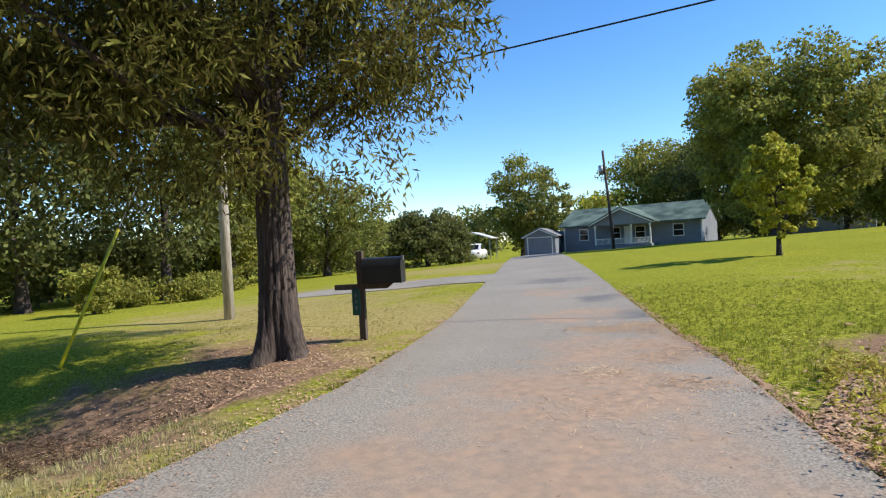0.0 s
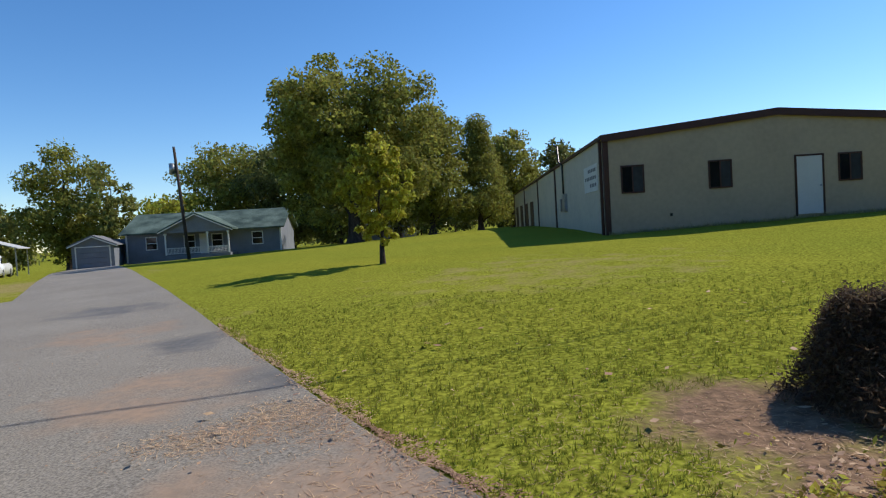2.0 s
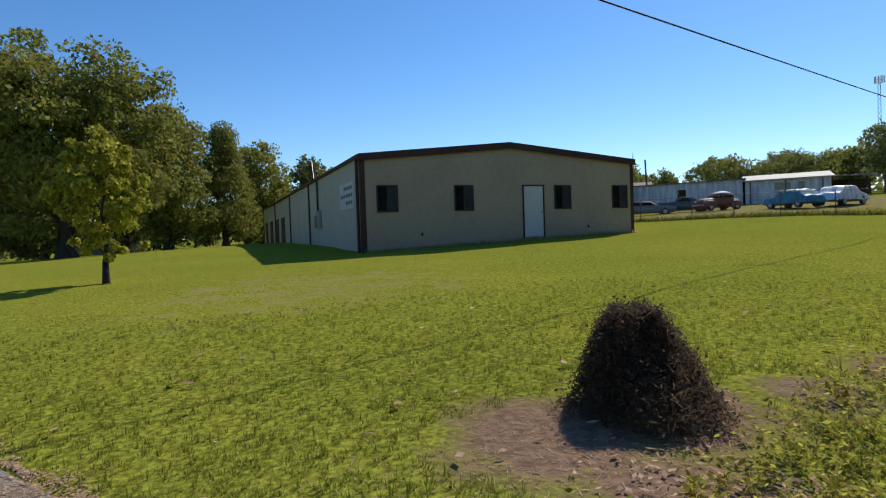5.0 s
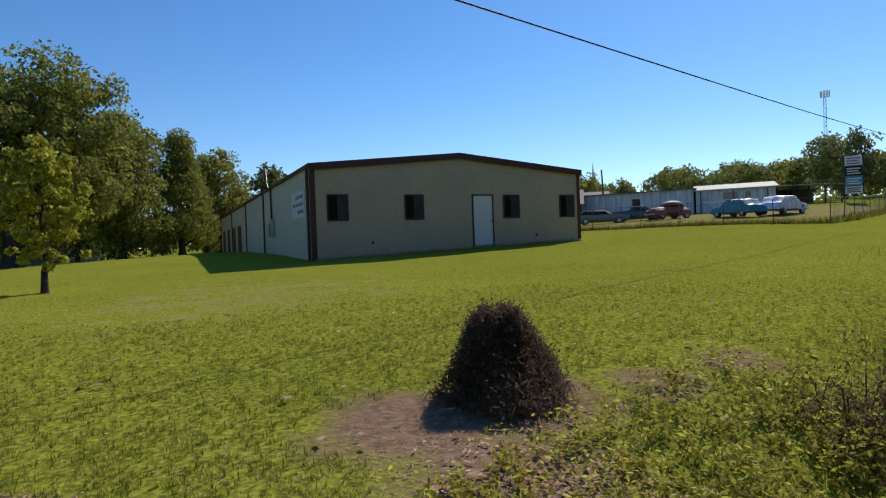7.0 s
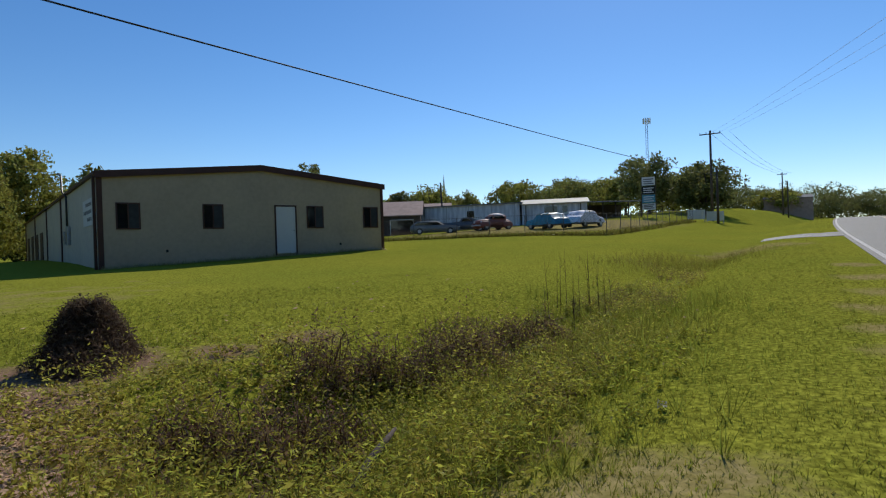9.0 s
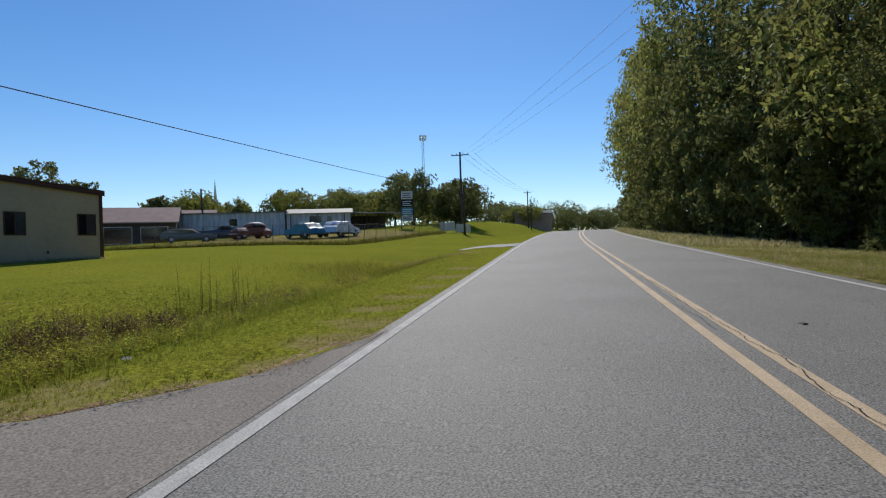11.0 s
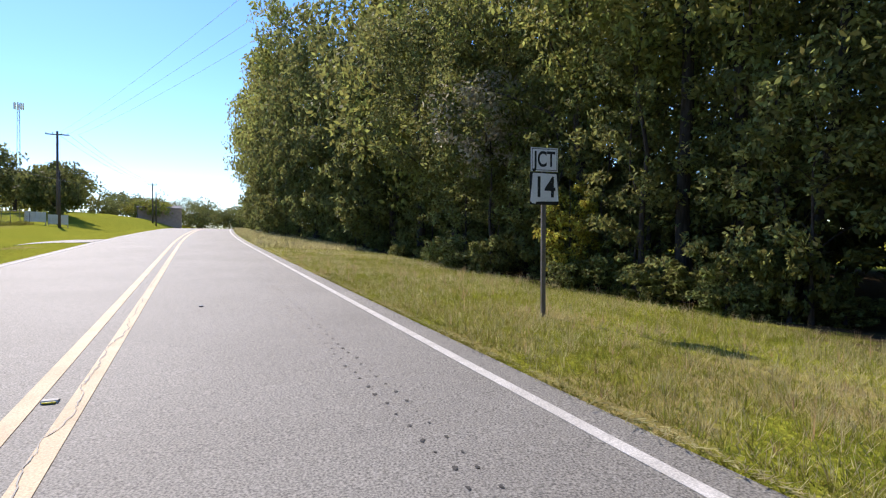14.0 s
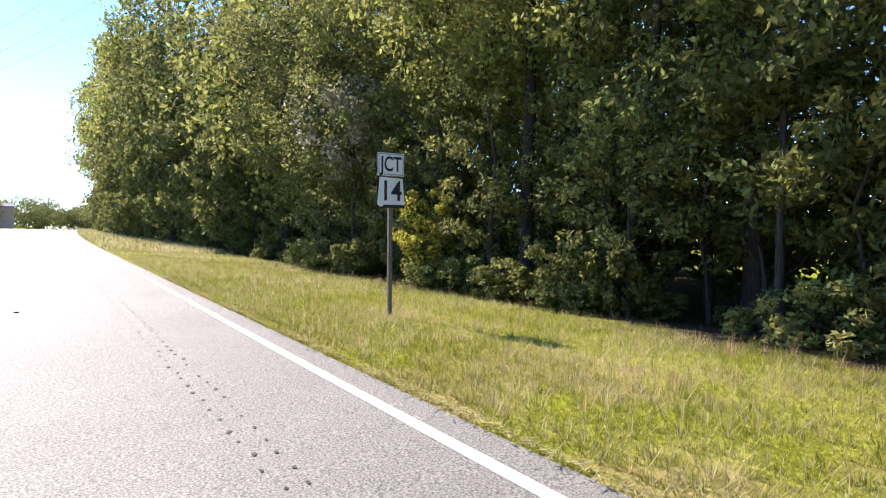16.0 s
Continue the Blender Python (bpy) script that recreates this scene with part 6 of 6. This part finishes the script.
P_WHITE, P_SILVER, P_RUST, P_BLUE, P_DARK = paint("white_car_paint", (0.7, 0.71, 0.73)), paint("silver_car_paint", (0.42, 0.44, 0.46)), paint("faded_red_car_paint", (0.22, 0.07, 0.05), 0.6), paint("teal_car_paint", (0.05, 0.25, 0.36)), paint("dark_grey_car_paint", (0.1, 0.105, 0.11))
P_DULL = paint("dull_grey_car_paint", (0.2, 0.21, 0.2), 0.6)
vehicle("white_suv", -36.2, 44.3, 120, 4.5, 1.8, 1.65, 1.0, 1.05, -2.0, 0.95, -1.5, 0.3, P_WHITE, "white car parked beside a carport")
vehicle("old_wagon", 36.6, 46.9, -35, 5.0, 1.8, 1.35, 0.85, 0.88, -2.3, 0.95, -1.8, 0.4, P_DULL, "old dull grey station wagon parked behind the fence")
vehicle("pickup_truck", 39.9, 45.6, -55, 5.0, 1.8, 1.45, 0.95, 0.95, -0.6, 1.2, -0.3, 0.6, P_DARK, "old dark pickup parked behind the fence")


def blob(cx, cy, cz, rx, ry, rz, power=2.6, bm=None, floor=None):
    """A rounded box-like swelling."""
    bm = bm or bmesh.new()
    made = bmesh.ops.create_uvsphere(bm, u_segments=18, v_segments=12, radius=1)
    for v in made["verts"]:
        q = [math.copysign(abs(c) ** (2 / power), c) for c in v.co]
        v.co = (cx + rx * q[0], cy + ry * q[1], cz + rz * q[2])
        if floor is not None:
            v.co.z = max(v.co.z, floor)
    for f in bm.faces:
        f.smooth = True
    return bm


def wheels(c, length, width, r=0.33):
    for sx in (-1, 1):
        for s in (-1, 1):
            cx = sx * length * 0.31
            wh = part("wheel", tube([(cx, s * (width / 2 - 0.2), r), (cx, s * (width / 2 + 0.005), r)], r, 18), M_BLACK, c, "black tyre")
            part("rim", tube([(cx, s * (width / 2 + 0.007), r), (cx, s * (width / 2 + 0.02), r)], r * 0.55, 14), M_STEEL, wh, "steel rim")


def old_coupe(x, y, heading):
    """A round-backed old coupe with separate wings, the front at +x."""
    c = thing("old_coupe", pose(x, y, gz(x, y), 0, 0, heading), "faded red vintage coupe with a pale roof behind the fence", "car", "parked vehicles")
    part("body", blob(-0.1, 0, 0.72, 2.05, 0.72, 0.4, 2.8), P_RUST, c)
    cab = part("cabin", blob(-0.45, 0, 1.12, 1.15, 0.66, 0.5, 2.4, floor=0.9), P_RUST, c)
    part("roof", blob(-0.45, 0, 1.38, 0.82, 0.58, 0.27, 2.4, floor=1.34), P_PALE, cab, "pale sun bleached roof")
    for s in (-1, 1):
        part("side_window", prism([(-1.1, 1.1), (0.3, 1.1), (0.1, 1.38), (-0.85, 1.38)], "y", s * 0.6, s * 0.672), M_DARK_GLASS, cab)
        for cx in (-1.3, 1.3):
            part("wing", blob(cx, s * 0.72, 0.52, 0.62, 0.22, 0.36, 2.3), P_RUST, c)
        part("headlight", blob(1.72, s * 0.6, 0.78, 0.1, 0.11, 0.11, 2), M_STEEL, c)
    part("windscreen", prism([(0.42, 1.08), (0.66, 1.08), (0.4, 1.38), (0.2, 1.38)], "y", -0.52, 0.52), M_DARK_GLASS, c)
    part("bumper", boxes((1.92, -0.75, 0.42, 2.02, 0.75, 0.54), bevel=0.03), M_STEEL, c)
    wheels(c, 4.19, 1.8)


def sheeted_car(name, x, y, heading, length, height, mat, label, seed):
    """A car under a loose sheet that falls in folds to just above the wheels."""
    rng = np.random.default_rng(seed)
    c = thing(name, pose(x, y, gz(x, y), 0, 0, heading), label, "car", "parked vehicles")
    rows, cols = 40, 29
    a, b = np.meshgrid(np.linspace(-1, 1, rows), np.linspace(-1, 1, cols), indexing="ij")
    top = height * np.interp(a, [-1, -0.8, -0.55, 0.15, 0.45, 0.85, 1], [0.55, 0.66, 0.98, 1.0, 0.68, 0.6, 0.5])
    drop = np.clip(np.abs(b) - 0.62, 0, 1) / 0.38
    ends = np.clip(np.abs(a) - 0.9, 0, 1) / 0.1
    z = top * (1 - 0.06 * (b / 0.62) ** 2 * (drop == 0)) - (top - 0.38) * np.maximum(drop, ends) ** 1.1
    fold = 0.04 * np.sin(9 * a + 4 * b + rng.uniform(0, 6)) * drop + 0.03 * np.sin(23 * a + 2 * b) * drop + 0.025 * rng.normal(size=a.shape)
    px = a * length / 2
    py = np.sign(b) * np.minimum(np.abs(b) * 1.45, 0.9 - 0.12 * (1 - drop)) + fold * np.sign(b)
    v = np.stack([px, py, z + 0.02 * np.sin(7 * a + 11 * b)], -1).reshape(-1, 3)
    ids = np.arange(rows * cols).reshape(rows, cols)
    part("sheet", mesh_of("sheet", v, np.stack([ids[:-1, :-1], ids[1:, :-1], ids[1:, 1:], ids[:-1, 1:]], -1).reshape(-1, 4), mat, True), mat, c)
    part("underbody", boxes((-length * 0.46, -0.8, 0.28, length * 0.46, 0.8, 0.62), bevel=0.05), P_DARK, c)
    wheels(c, length, 1.7)


P_PALE = paint("bleached_car_paint", (0.5, 0.45, 0.42), 0.6)
M_SHEET = material("white_car_sheet", (0.78, 0.78, 0.8), rough=0.5, spread=0.12, scale=3, fine=14, bump=0.1, second=(0.55, 0.58, 0.66))
M_TARP = material("blue_tarpaulin", (0.03, 0.17, 0.25), rough=0.45, spread=0.2, scale=3, fine=14, bump=0.1, second=(0.06, 0.25, 0.34))
old_coupe(39.6, 41.5, 172)
sheeted_car("tarped_car", 39.4, 34.3, 78, 4.4, 1.4, M_TARP, "old car under a teal blue tarpaulin behind the fence", 5)
sheeted_car("covered_car", 42.8, 32.9, 8, 4.5, 1.45, M_SHEET, "car under a crumpled white sheet behind the fence", 6)


def plain_house(name, x, y, heading, w, d, eave, ridge, wall, roof, label, along="x", openings=(), category="building"):
    h = thing(name, pose(x, y, gz(x, y), 0, 0, heading), label, category)
    for y0 in (0, d - 0.15):
        part("wall", boxes((0, y0, -3.0, w, y0 + 0.15, eave)), wall, h)
    for x0 in (0, w - 0.15):
        part("wall", prism([(0.15, -3.0), (d - 0.15, -3.0), (d - 0.15, eave), (d / 2, ridge - 0.05), (0.15, eave)], "x", x0, x0 + 0.15), wall, h)
    part("roof", prism([(-0.3, eave - 0.02), (d / 2, ridge), (d + 0.3, eave - 0.02), (d + 0.3, eave + 0.1), (d / 2, ridge + 0.13), (-0.3, eave + 0.1)], "x", -0.3, w + 0.3), roof, h)
    for a, z0, a1, z1, mat in openings:
        o = part("window", boxes((a, -0.05, z0, a1, -0.004, z1)), M_WHITE_PAINT, h)
        part("pane", boxes((a + 0.06, -0.06, z0 + 0.06, a1 - 0.06, -0.051, z1 - 0.06)), mat, o)
    return h


M_GREY_METAL = material("weathered_grey_metal", (0.7, 0.7, 0.72), rough=0.6, spread=0.08, scale=0.7, fine=8, bump=0.05, second=(0.42, 0.42, 0.45), stretch=(4, 4, 0.6))
M_ROOF_METAL = material("pale_metal_roof", (0.55, 0.54, 0.52), rough=0.5, spread=0.08, scale=0.8, fine=10, bump=0.03)
M_PALE_ROOF = material("bleached_metal_roof", (0.42, 0.4, 0.33), rough=0.7, spread=0.1, scale=0.8, fine=10, bump=0.03, second=(0.34, 0.32, 0.26))
M_RUST_ROOF = material("rusty_roof", (0.4, 0.27, 0.22), rough=0.8, spread=0.2, scale=1.5, fine=14, bump=0.1)
lb = plain_house("low_metal_building", 43.5, 58.5, -52.5, 12.4, 10, 6.0 - gz(43.5, 58.5), 6.12 - gz(43.5, 58.5), M_GREY_METAL, M_GREY_ROOF, "long low weathered grey metal building behind parked cars", openings=((5.9, 1.5, 6.9, 2.5, M_DARK_GLASS),))
for k in range(5):
    part("pilaster", boxes((0.5 + 2.8 * k, -0.06, -3.0, 0.64 + 2.8 * k, -0.004, 5.95 - gz(43.5, 58.5))), M_STEEL, lb)
wing = plain_house("metal_annex", 51.2, 48.45, -50.3, 7.6, 9, 5.72 - gz(51.2, 48.45), 6.5 - gz(51.2, 48.45), M_GREY_METAL, M_PALE_ROOF, "lower grey metal annex with a pale roof", openings=((2.6, 1.3, 4.2, 2.2, M_DARK_GLASS), (4.7, 1.3, 5.4, 2.2, M_DARK_GLASS)))
for k in range(3):
    part("pilaster", boxes((0.4 + 3.2 * k, -0.06, -3.0, 0.54 + 3.2 * k, -0.004, 5.67 - gz(51.2, 48.45))), M_DARK_STEEL, wing)
shed_open = thing("low_shed", pose(60.0, 45.2, 3.7, 0, 0, -30), "low dark open shed beyond the parked cars", "shed")
part("back_wall", boxes((0, 5.85, -2.5, 7.0, 6.0, 2.3)), M_DARK_POLE, shed_open)
part("roof", prism([(-0.5, 2.25), (6.2, 2.75), (6.2, 2.87), (-0.5, 2.37)], "x", -0.2, 7.2), M_GREY_ROOF, shed_open)
for k in range(5):
    part("post", boxes((1.7 * k, 0, -2.5, 1.7 * k + 0.12, 0.12, 2.24)), M_DARK_POLE, shed_open)
# flat dark panes stand in for the shade inside the barn's open bays
plain_house("open_barn", 35.0, 60.5, -39, 8, 8, 2.5, 4.4, M_DARK_POLE, M_RUST_ROOF, "brown open fronted barn with a pale gable", openings=((0.8, 0.2, 3.6, 2.1, M_DARK_GLASS), (4.4, 0.2, 7.2, 2.1, M_DARK_GLASS)))
plain_house("cottage", 46.0, 76.0, -39, 13, 8, 3.0, 4.8, M_GREY_METAL, M_RUST_ROOF, "distant building with a pale rusty roof")
plain_house("cottage", -18.5, 92.0, 5, 9.5, 8, 2.4, 4.2, M_GREY_SIDING, M_GREY_ROOF, "distant grey house half hidden by trees", openings=((2, 0.9, 3.2, 2.0, M_DARK_GLASS), (6, 0.9, 7.2, 2.0, M_DARK_GLASS)), category="house")
plain_house("roadside_store", 147.0, 60.0, -60, 10, 6, 2.6, 3.4, M_RUST_ROOF, M_GREY_ROOF, "small distant brown building by the road")


def church():
    x, y = 94.8, 116.7
    c = thing("steeple", pose(x, y, gz(x, y), 0, 0, -30), "distant white church steeple with a pointed spire", "church")
    part("tower", boxes((-0.8, -0.8, -1, 0.8, 0.8, 7.0)), M_WHITE_PAINT, c)
    part("belfry", boxes((-0.6, -0.6, 7.0, 0.6, 0.6, 8.6), bevel=0.05), M_WHITE_PAINT, c)
    part("spire", tube([(0, 0, 8.6), (0, 0, 13.5)], [0.42, 0.03], 8), M_WHITE_PAINT, c)


church()


def cell_tower():
    x, y = 235.4, 144.6
    t = thing("radio_mast", pose(x, y, gz(x, y)), "tall thin lattice radio mast with antenna ring", "mast")
    top = 49.0
    for k in range(3):
        a = 2 * math.pi * k / 3
        part("leg", tube([(0.9 * math.cos(a), 0.9 * math.sin(a), -1), (0.5 * math.cos(a), 0.5 * math.sin(a), top)], 0.09, 5), M_STEEL, t)
    braces = bmesh.new()
    for k in range(26):
        z, r = 1.8 * k, 0.9 - 0.4 * k / 27
        for q in range(3):
            a, b = 2 * math.pi * q / 3, 2 * math.pi * (q + 1) / 3
            tube([(r * math.cos(a), r * math.sin(a), z), (r * math.cos(b), r * math.sin(b), z + 1.8)], 0.04, 4, braces)
    part("bracing", braces, M_STEEL, t)
    for k in range(9):
        a = 2 * math.pi * k / 9
        part("antenna", boxes((1.5 * math.cos(a) - 0.18, 1.5 * math.sin(a) - 0.18, top - 2.4, 1.5 * math.cos(a) + 0.18, 1.5 * math.sin(a) + 0.18, top)), M_WHITE_PAINT, t)
        part("bracket", tube([(0, 0, top - 1.2), (1.5 * math.cos(a), 1.5 * math.sin(a), top - 1.2)], 0.05, 4), M_STEEL, t)


cell_tower()


def sign_board():
    x, y = 63.4, 39.1
    s = thing("sign_board", pose(x, y, gz(x, y), 0, 0, -62), "tall roadside signboard with stacked panels on posts", "sign")
    s.scale = (0.74, 1, 0.95)
    for a in (-1.15, 1.05):
        part("post", boxes((a, -0.05, -0.4, a + 0.1, 0.05, 5.2)), M_DARK_POLE, s)
    for z0, z1, mat, label in ((4.1, 5.15, M_SIGN_WHITE, "white panel with dark lettering"), (3.0, 4.0, M_SIGN_BLACK, "dark panel"), (1.9, 2.9, P_BLUE, "blue panel"), (1.0, 1.8, M_SIGN_WHITE, "white letter board")):
        pn = part("panel", boxes((-1.0, -0.06, z0, 1.0, 0.0, z1)), mat, s, label)
        for k in range(3):
            lines = boxes((-0.8, -0.068, z0 + 0.15 + k * (z1 - z0 - 0.2) / 3, 0.8 - 0.25 * (k % 2), -0.061, z0 + 0.27 + k * (z1 - z0 - 0.2) / 3))
            part("bar", lines, M_CURTAIN if mat is M_SIGN_WHITE else M_SIGN_WHITE, pn)


sign_board()


def fence():
    f = thing("chain_link_fence", pose(0, 0, 0), "sagging chain link fence round the vehicle yard", "fence")
    line = [(22.0, 35.5), (26.4, 31.4), (29.2, 27.5), (31.5, 22.6), (40, 25.5), (52, 30.0), (64, 34.0)]
    dense = []
    for (ax, ay), (bx, by) in zip(line, line[1:]):
        n = max(2, int(math.hypot(bx - ax, by - ay) / 2.6))
        dense += [(ax + (bx - ax) * k / n, ay + (by - ay) * k / n) for k in range(n)]
    dense.append(line[-1])
    for x, y in dense:
        part("fence_post", tube([(x, y, gz(x, y) - 0.3), (x + 0.14 * math.sin(x * 7), y + 0.1 * math.sin(y * 5), gz(x, y) + 1.4)], 0.028, 6), M_DARK_STEEL, f)
    for h in (0.08, 1.4):
        part("rail", tube([(x, y, gz(x, y) + h) for x, y in dense], 0.012, 5), M_DARK_STEEL, f)
    mesh = bmesh.new()
    for (ax, ay), (bx, by) in zip(dense, dense[1:]):
        za, zb = gz(ax, ay) + 0.08, gz(bx, by) + 0.08
        n = 14
        for k in range(n):
            for d in (1, -1):
                s, e = k / n, min(max((k + d * 7) / n, 0), 1)
                hgt = 1.32 * abs(e - s) * n / 7
                tube([(ax + (bx - ax) * s, ay + (by - ay) * s, za + (zb - za) * s), (ax + (bx - ax) * e, ay + (by - ay) * e, za + (zb - za) * e + hgt)], 0.004, 3, mesh, False)
    tagged(part("mesh", mesh, M_DARK_STEEL, f), kind="stuff")
    # uncut growth along the foot of the fence
    e = np.array(line)
    k = grng.integers(0, len(e) - 1, 9000)
    t = grng.uniform(0, 1, 9000)[:, None]
    p = e[k] * (1 - t) + e[k + 1] * t + grng.normal(size=(9000, 2)) * 0.22
    blades("fence_weeds", p[:, 0], p[:, 1], 0.42, 0.02, M_MIXED_BLADE, grng, "uncut brownish grass along the foot of the fence", 0.5)


fence()


def carport():
    c = thing("carport", pose(-37.4, 46.0, gz(-37, 45.5), 0, 0, 120), "open metal carport with a pale arched roof", "carport")
    for x in (-2.6, 2.5):
        for y in (-1.8, 1.7):
            part("post", boxes((x, y, -0.3, x + 0.08, y + 0.08, 2.2)), M_STEEL, c)
    part("roof", prism([(-1.95, 2.1), (0, 2.75), (1.95, 2.1), (1.95, 2.16), (0, 2.82), (-1.95, 2.16)], "x", -2.8, 2.8), M_ROOF_METAL, c)


carport()


def stop_board():
    x, y = road_xy(80, -5.3)
    s = thing("warning_sign", pose(x, y, gz(x, y), 0, 0, math.degrees(ROAD_A) - 90), "distant orange diamond warning sign on a post", "road sign")
    part("post", boxes((-0.04, 0, -0.3, 0.04, 0.06, 2.0)), M_STEEL, s)
    part("panel", prism([(-0.62, 2.1), (0, 1.48), (0.62, 2.1), (0, 2.72)], "y", -0.02, -0.004), M_ORANGE, s, "orange panel")
    part("plaque", boxes((-0.3, -0.02, 0.95, 0.3, -0.004, 1.4)), M_SIGN_WHITE, s)


M_ORANGE = material("orange_sign_sheeting", (0.55, 0.13, 0.05), rough=0.5, spread=0.08)
stop_board()


def concrete_panels():
    for k in range(2):
        x, y = 64.8 + 2.3 * k, 35.0 - 1.1 * k
        p = thing("fence_panel", pose(x, y, gz(x, y), 0, 0, -28), "pale board fence panel by the yard", "fence panel", "pale fence panels")
        for j in range(6):
            part("slat", boxes((j * 0.38, 0, 0.15, j * 0.38 + 0.36, 0.03, 1.25)), M_SIGN_WHITE, p)
        for a in (0.0, 2.2):
            part("post", boxes((a, 0.035, -0.3, a + 0.08, 0.1, 1.3)), M_POLE, p)


concrete_panels()

# road reflector and a stick in the ditch
rx, ry = 3.04, -4.13
rf = thing("road_reflector", pose(rx, ry, float(road_z(road_uv(rx, ry)[0])) + 0.001, 0, 0, 19.5), "low yellowish raised road reflector between centre lines", "road stud")
part("body", prism([(-0.05, 0), (0.05, 0), (0.03, 0.018), (-0.03, 0.018)], "y", -0.05, 0.05), M_WHITE_LINE, rf)
part("lens", boxes((-0.056, -0.04, 0.004, -0.045, 0.04, 0.012)), M_YELLOW, rf)
lx, ly = 1.75, 3.15
log = thing("fallen_log", pose(lx, ly, gz(lx, ly) + 0.1), "dark rotten fallen branch across the ditch", "log")
part("wood", tube([(-0.26, -0.2, -0.14), (-0.08, -0.06, 0.06), (0.1, 0.06, 0.15), (0.26, 0.15, 0.2), (0.42, 0.27, 0.22)], [0.03, 0.036, 0.03, 0.022, 0.012], 9), M_DARK_POLE, log)


# a scrap of paper on the bank
px_, py_ = 3.57, 2.31
scrap = bmesh.new()
for k in range(5):
    for j in range(4):
        scrap.verts.new((0.03 * k - 0.06, 0.02 * j - 0.03, 0.035 + 0.018 * math.sin(2.3 * k + 1.7 * j)))
scrap.verts.ensure_lookup_table()
for k in range(4):
    for j in range(3):
        scrap.faces.new([scrap.verts[i] for i in (4 * k + j, 4 * k + j + 1, 4 * k + j + 5, 4 * k + j + 4)])
bmesh.ops.solidify(scrap, geom=scrap.faces[:], thickness=0.003)
paper = part("paper_scrap", scrap, M_WHITE_PAINT)
paper.matrix_world = pose(px_, py_, gz(px_, py_), 0, 0, 30)
tagged(paper, "crumpled white paper scrap lying on the grass", "litter")


def tar_spots():
    """Two dotted rows of black tar marks along the lane."""
    rng = random.Random(4)
    vs, fs = [], []
    for k in range(62):
        for v in (-2.06, -2.2):
            u = -4.2 + 0.23 * k + rng.uniform(-0.03, 0.03)
            x, y = road_xy(u, v + rng.uniform(-0.02, 0.02))
            z = float(road_z(u)) + 0.004
            n = len(vs)
            r = 0.014 * rng.uniform(0.6, 1.3)
            for j in range(6):
                a = 2 * math.pi * j / 6
                q = r * rng.uniform(0.6, 1.3)
                vs.append((x + q * 1.7 * math.cos(a), y + q * math.sin(a), z))
            fs.append(tuple(range(n, n + 6)))
    tagged(new("tar_marks", mesh_of("tar_marks", vs, fs, M_TAR)), "dotted rows of black tar marks on the asphalt", "road mark", kind="stuff")


def crack(name, u0, u1, v0, wide, seed, label, wander=0.02):
    rng = random.Random(seed)
    vs, fs, v, u = [], [], v0, u0
    while u < u1:
        x, y = road_xy(u, v)
        w = wide * rng.uniform(0.3, 1.2)
        for s in (-1, 1):
            vs.append((x - s * w * EY * -1, y + s * w * EX, float(road_z(u)) + 0.0125))
        u += rng.uniform(0.03, 0.1)
        v = v0 + (v - v0) * 0.9 + rng.uniform(-wander, wander)
    fs = [(2 * k, 2 * k + 1, 2 * k + 3, 2 * k + 2) for k in range(len(vs) // 2 - 1)]
    tagged(new(name, mesh_of(name, vs, fs, M_SIGN_BLACK)), label, "crack", kind="structure")


tar_spots()
crack("road_crack", -3.5, 14, -0.09, 0.006, 1, "jagged crack running along the yellow centre line")
crack("road_crack", 4, 22, 0.04, 0.006, 2, "fine crack between the two centre lines", 0.015)
spot = thing("tar_patch", pose(*road_xy(4.37, -0.91), float(road_z(4.37)) + 0.003, 0, 0, 30), "small dark debris on the asphalt", "debris")
part("scrap", boxes((-0.05, -0.03, 0, 0.05, 0.02, 0.012), bevel=0.004), M_BLACK, spot)
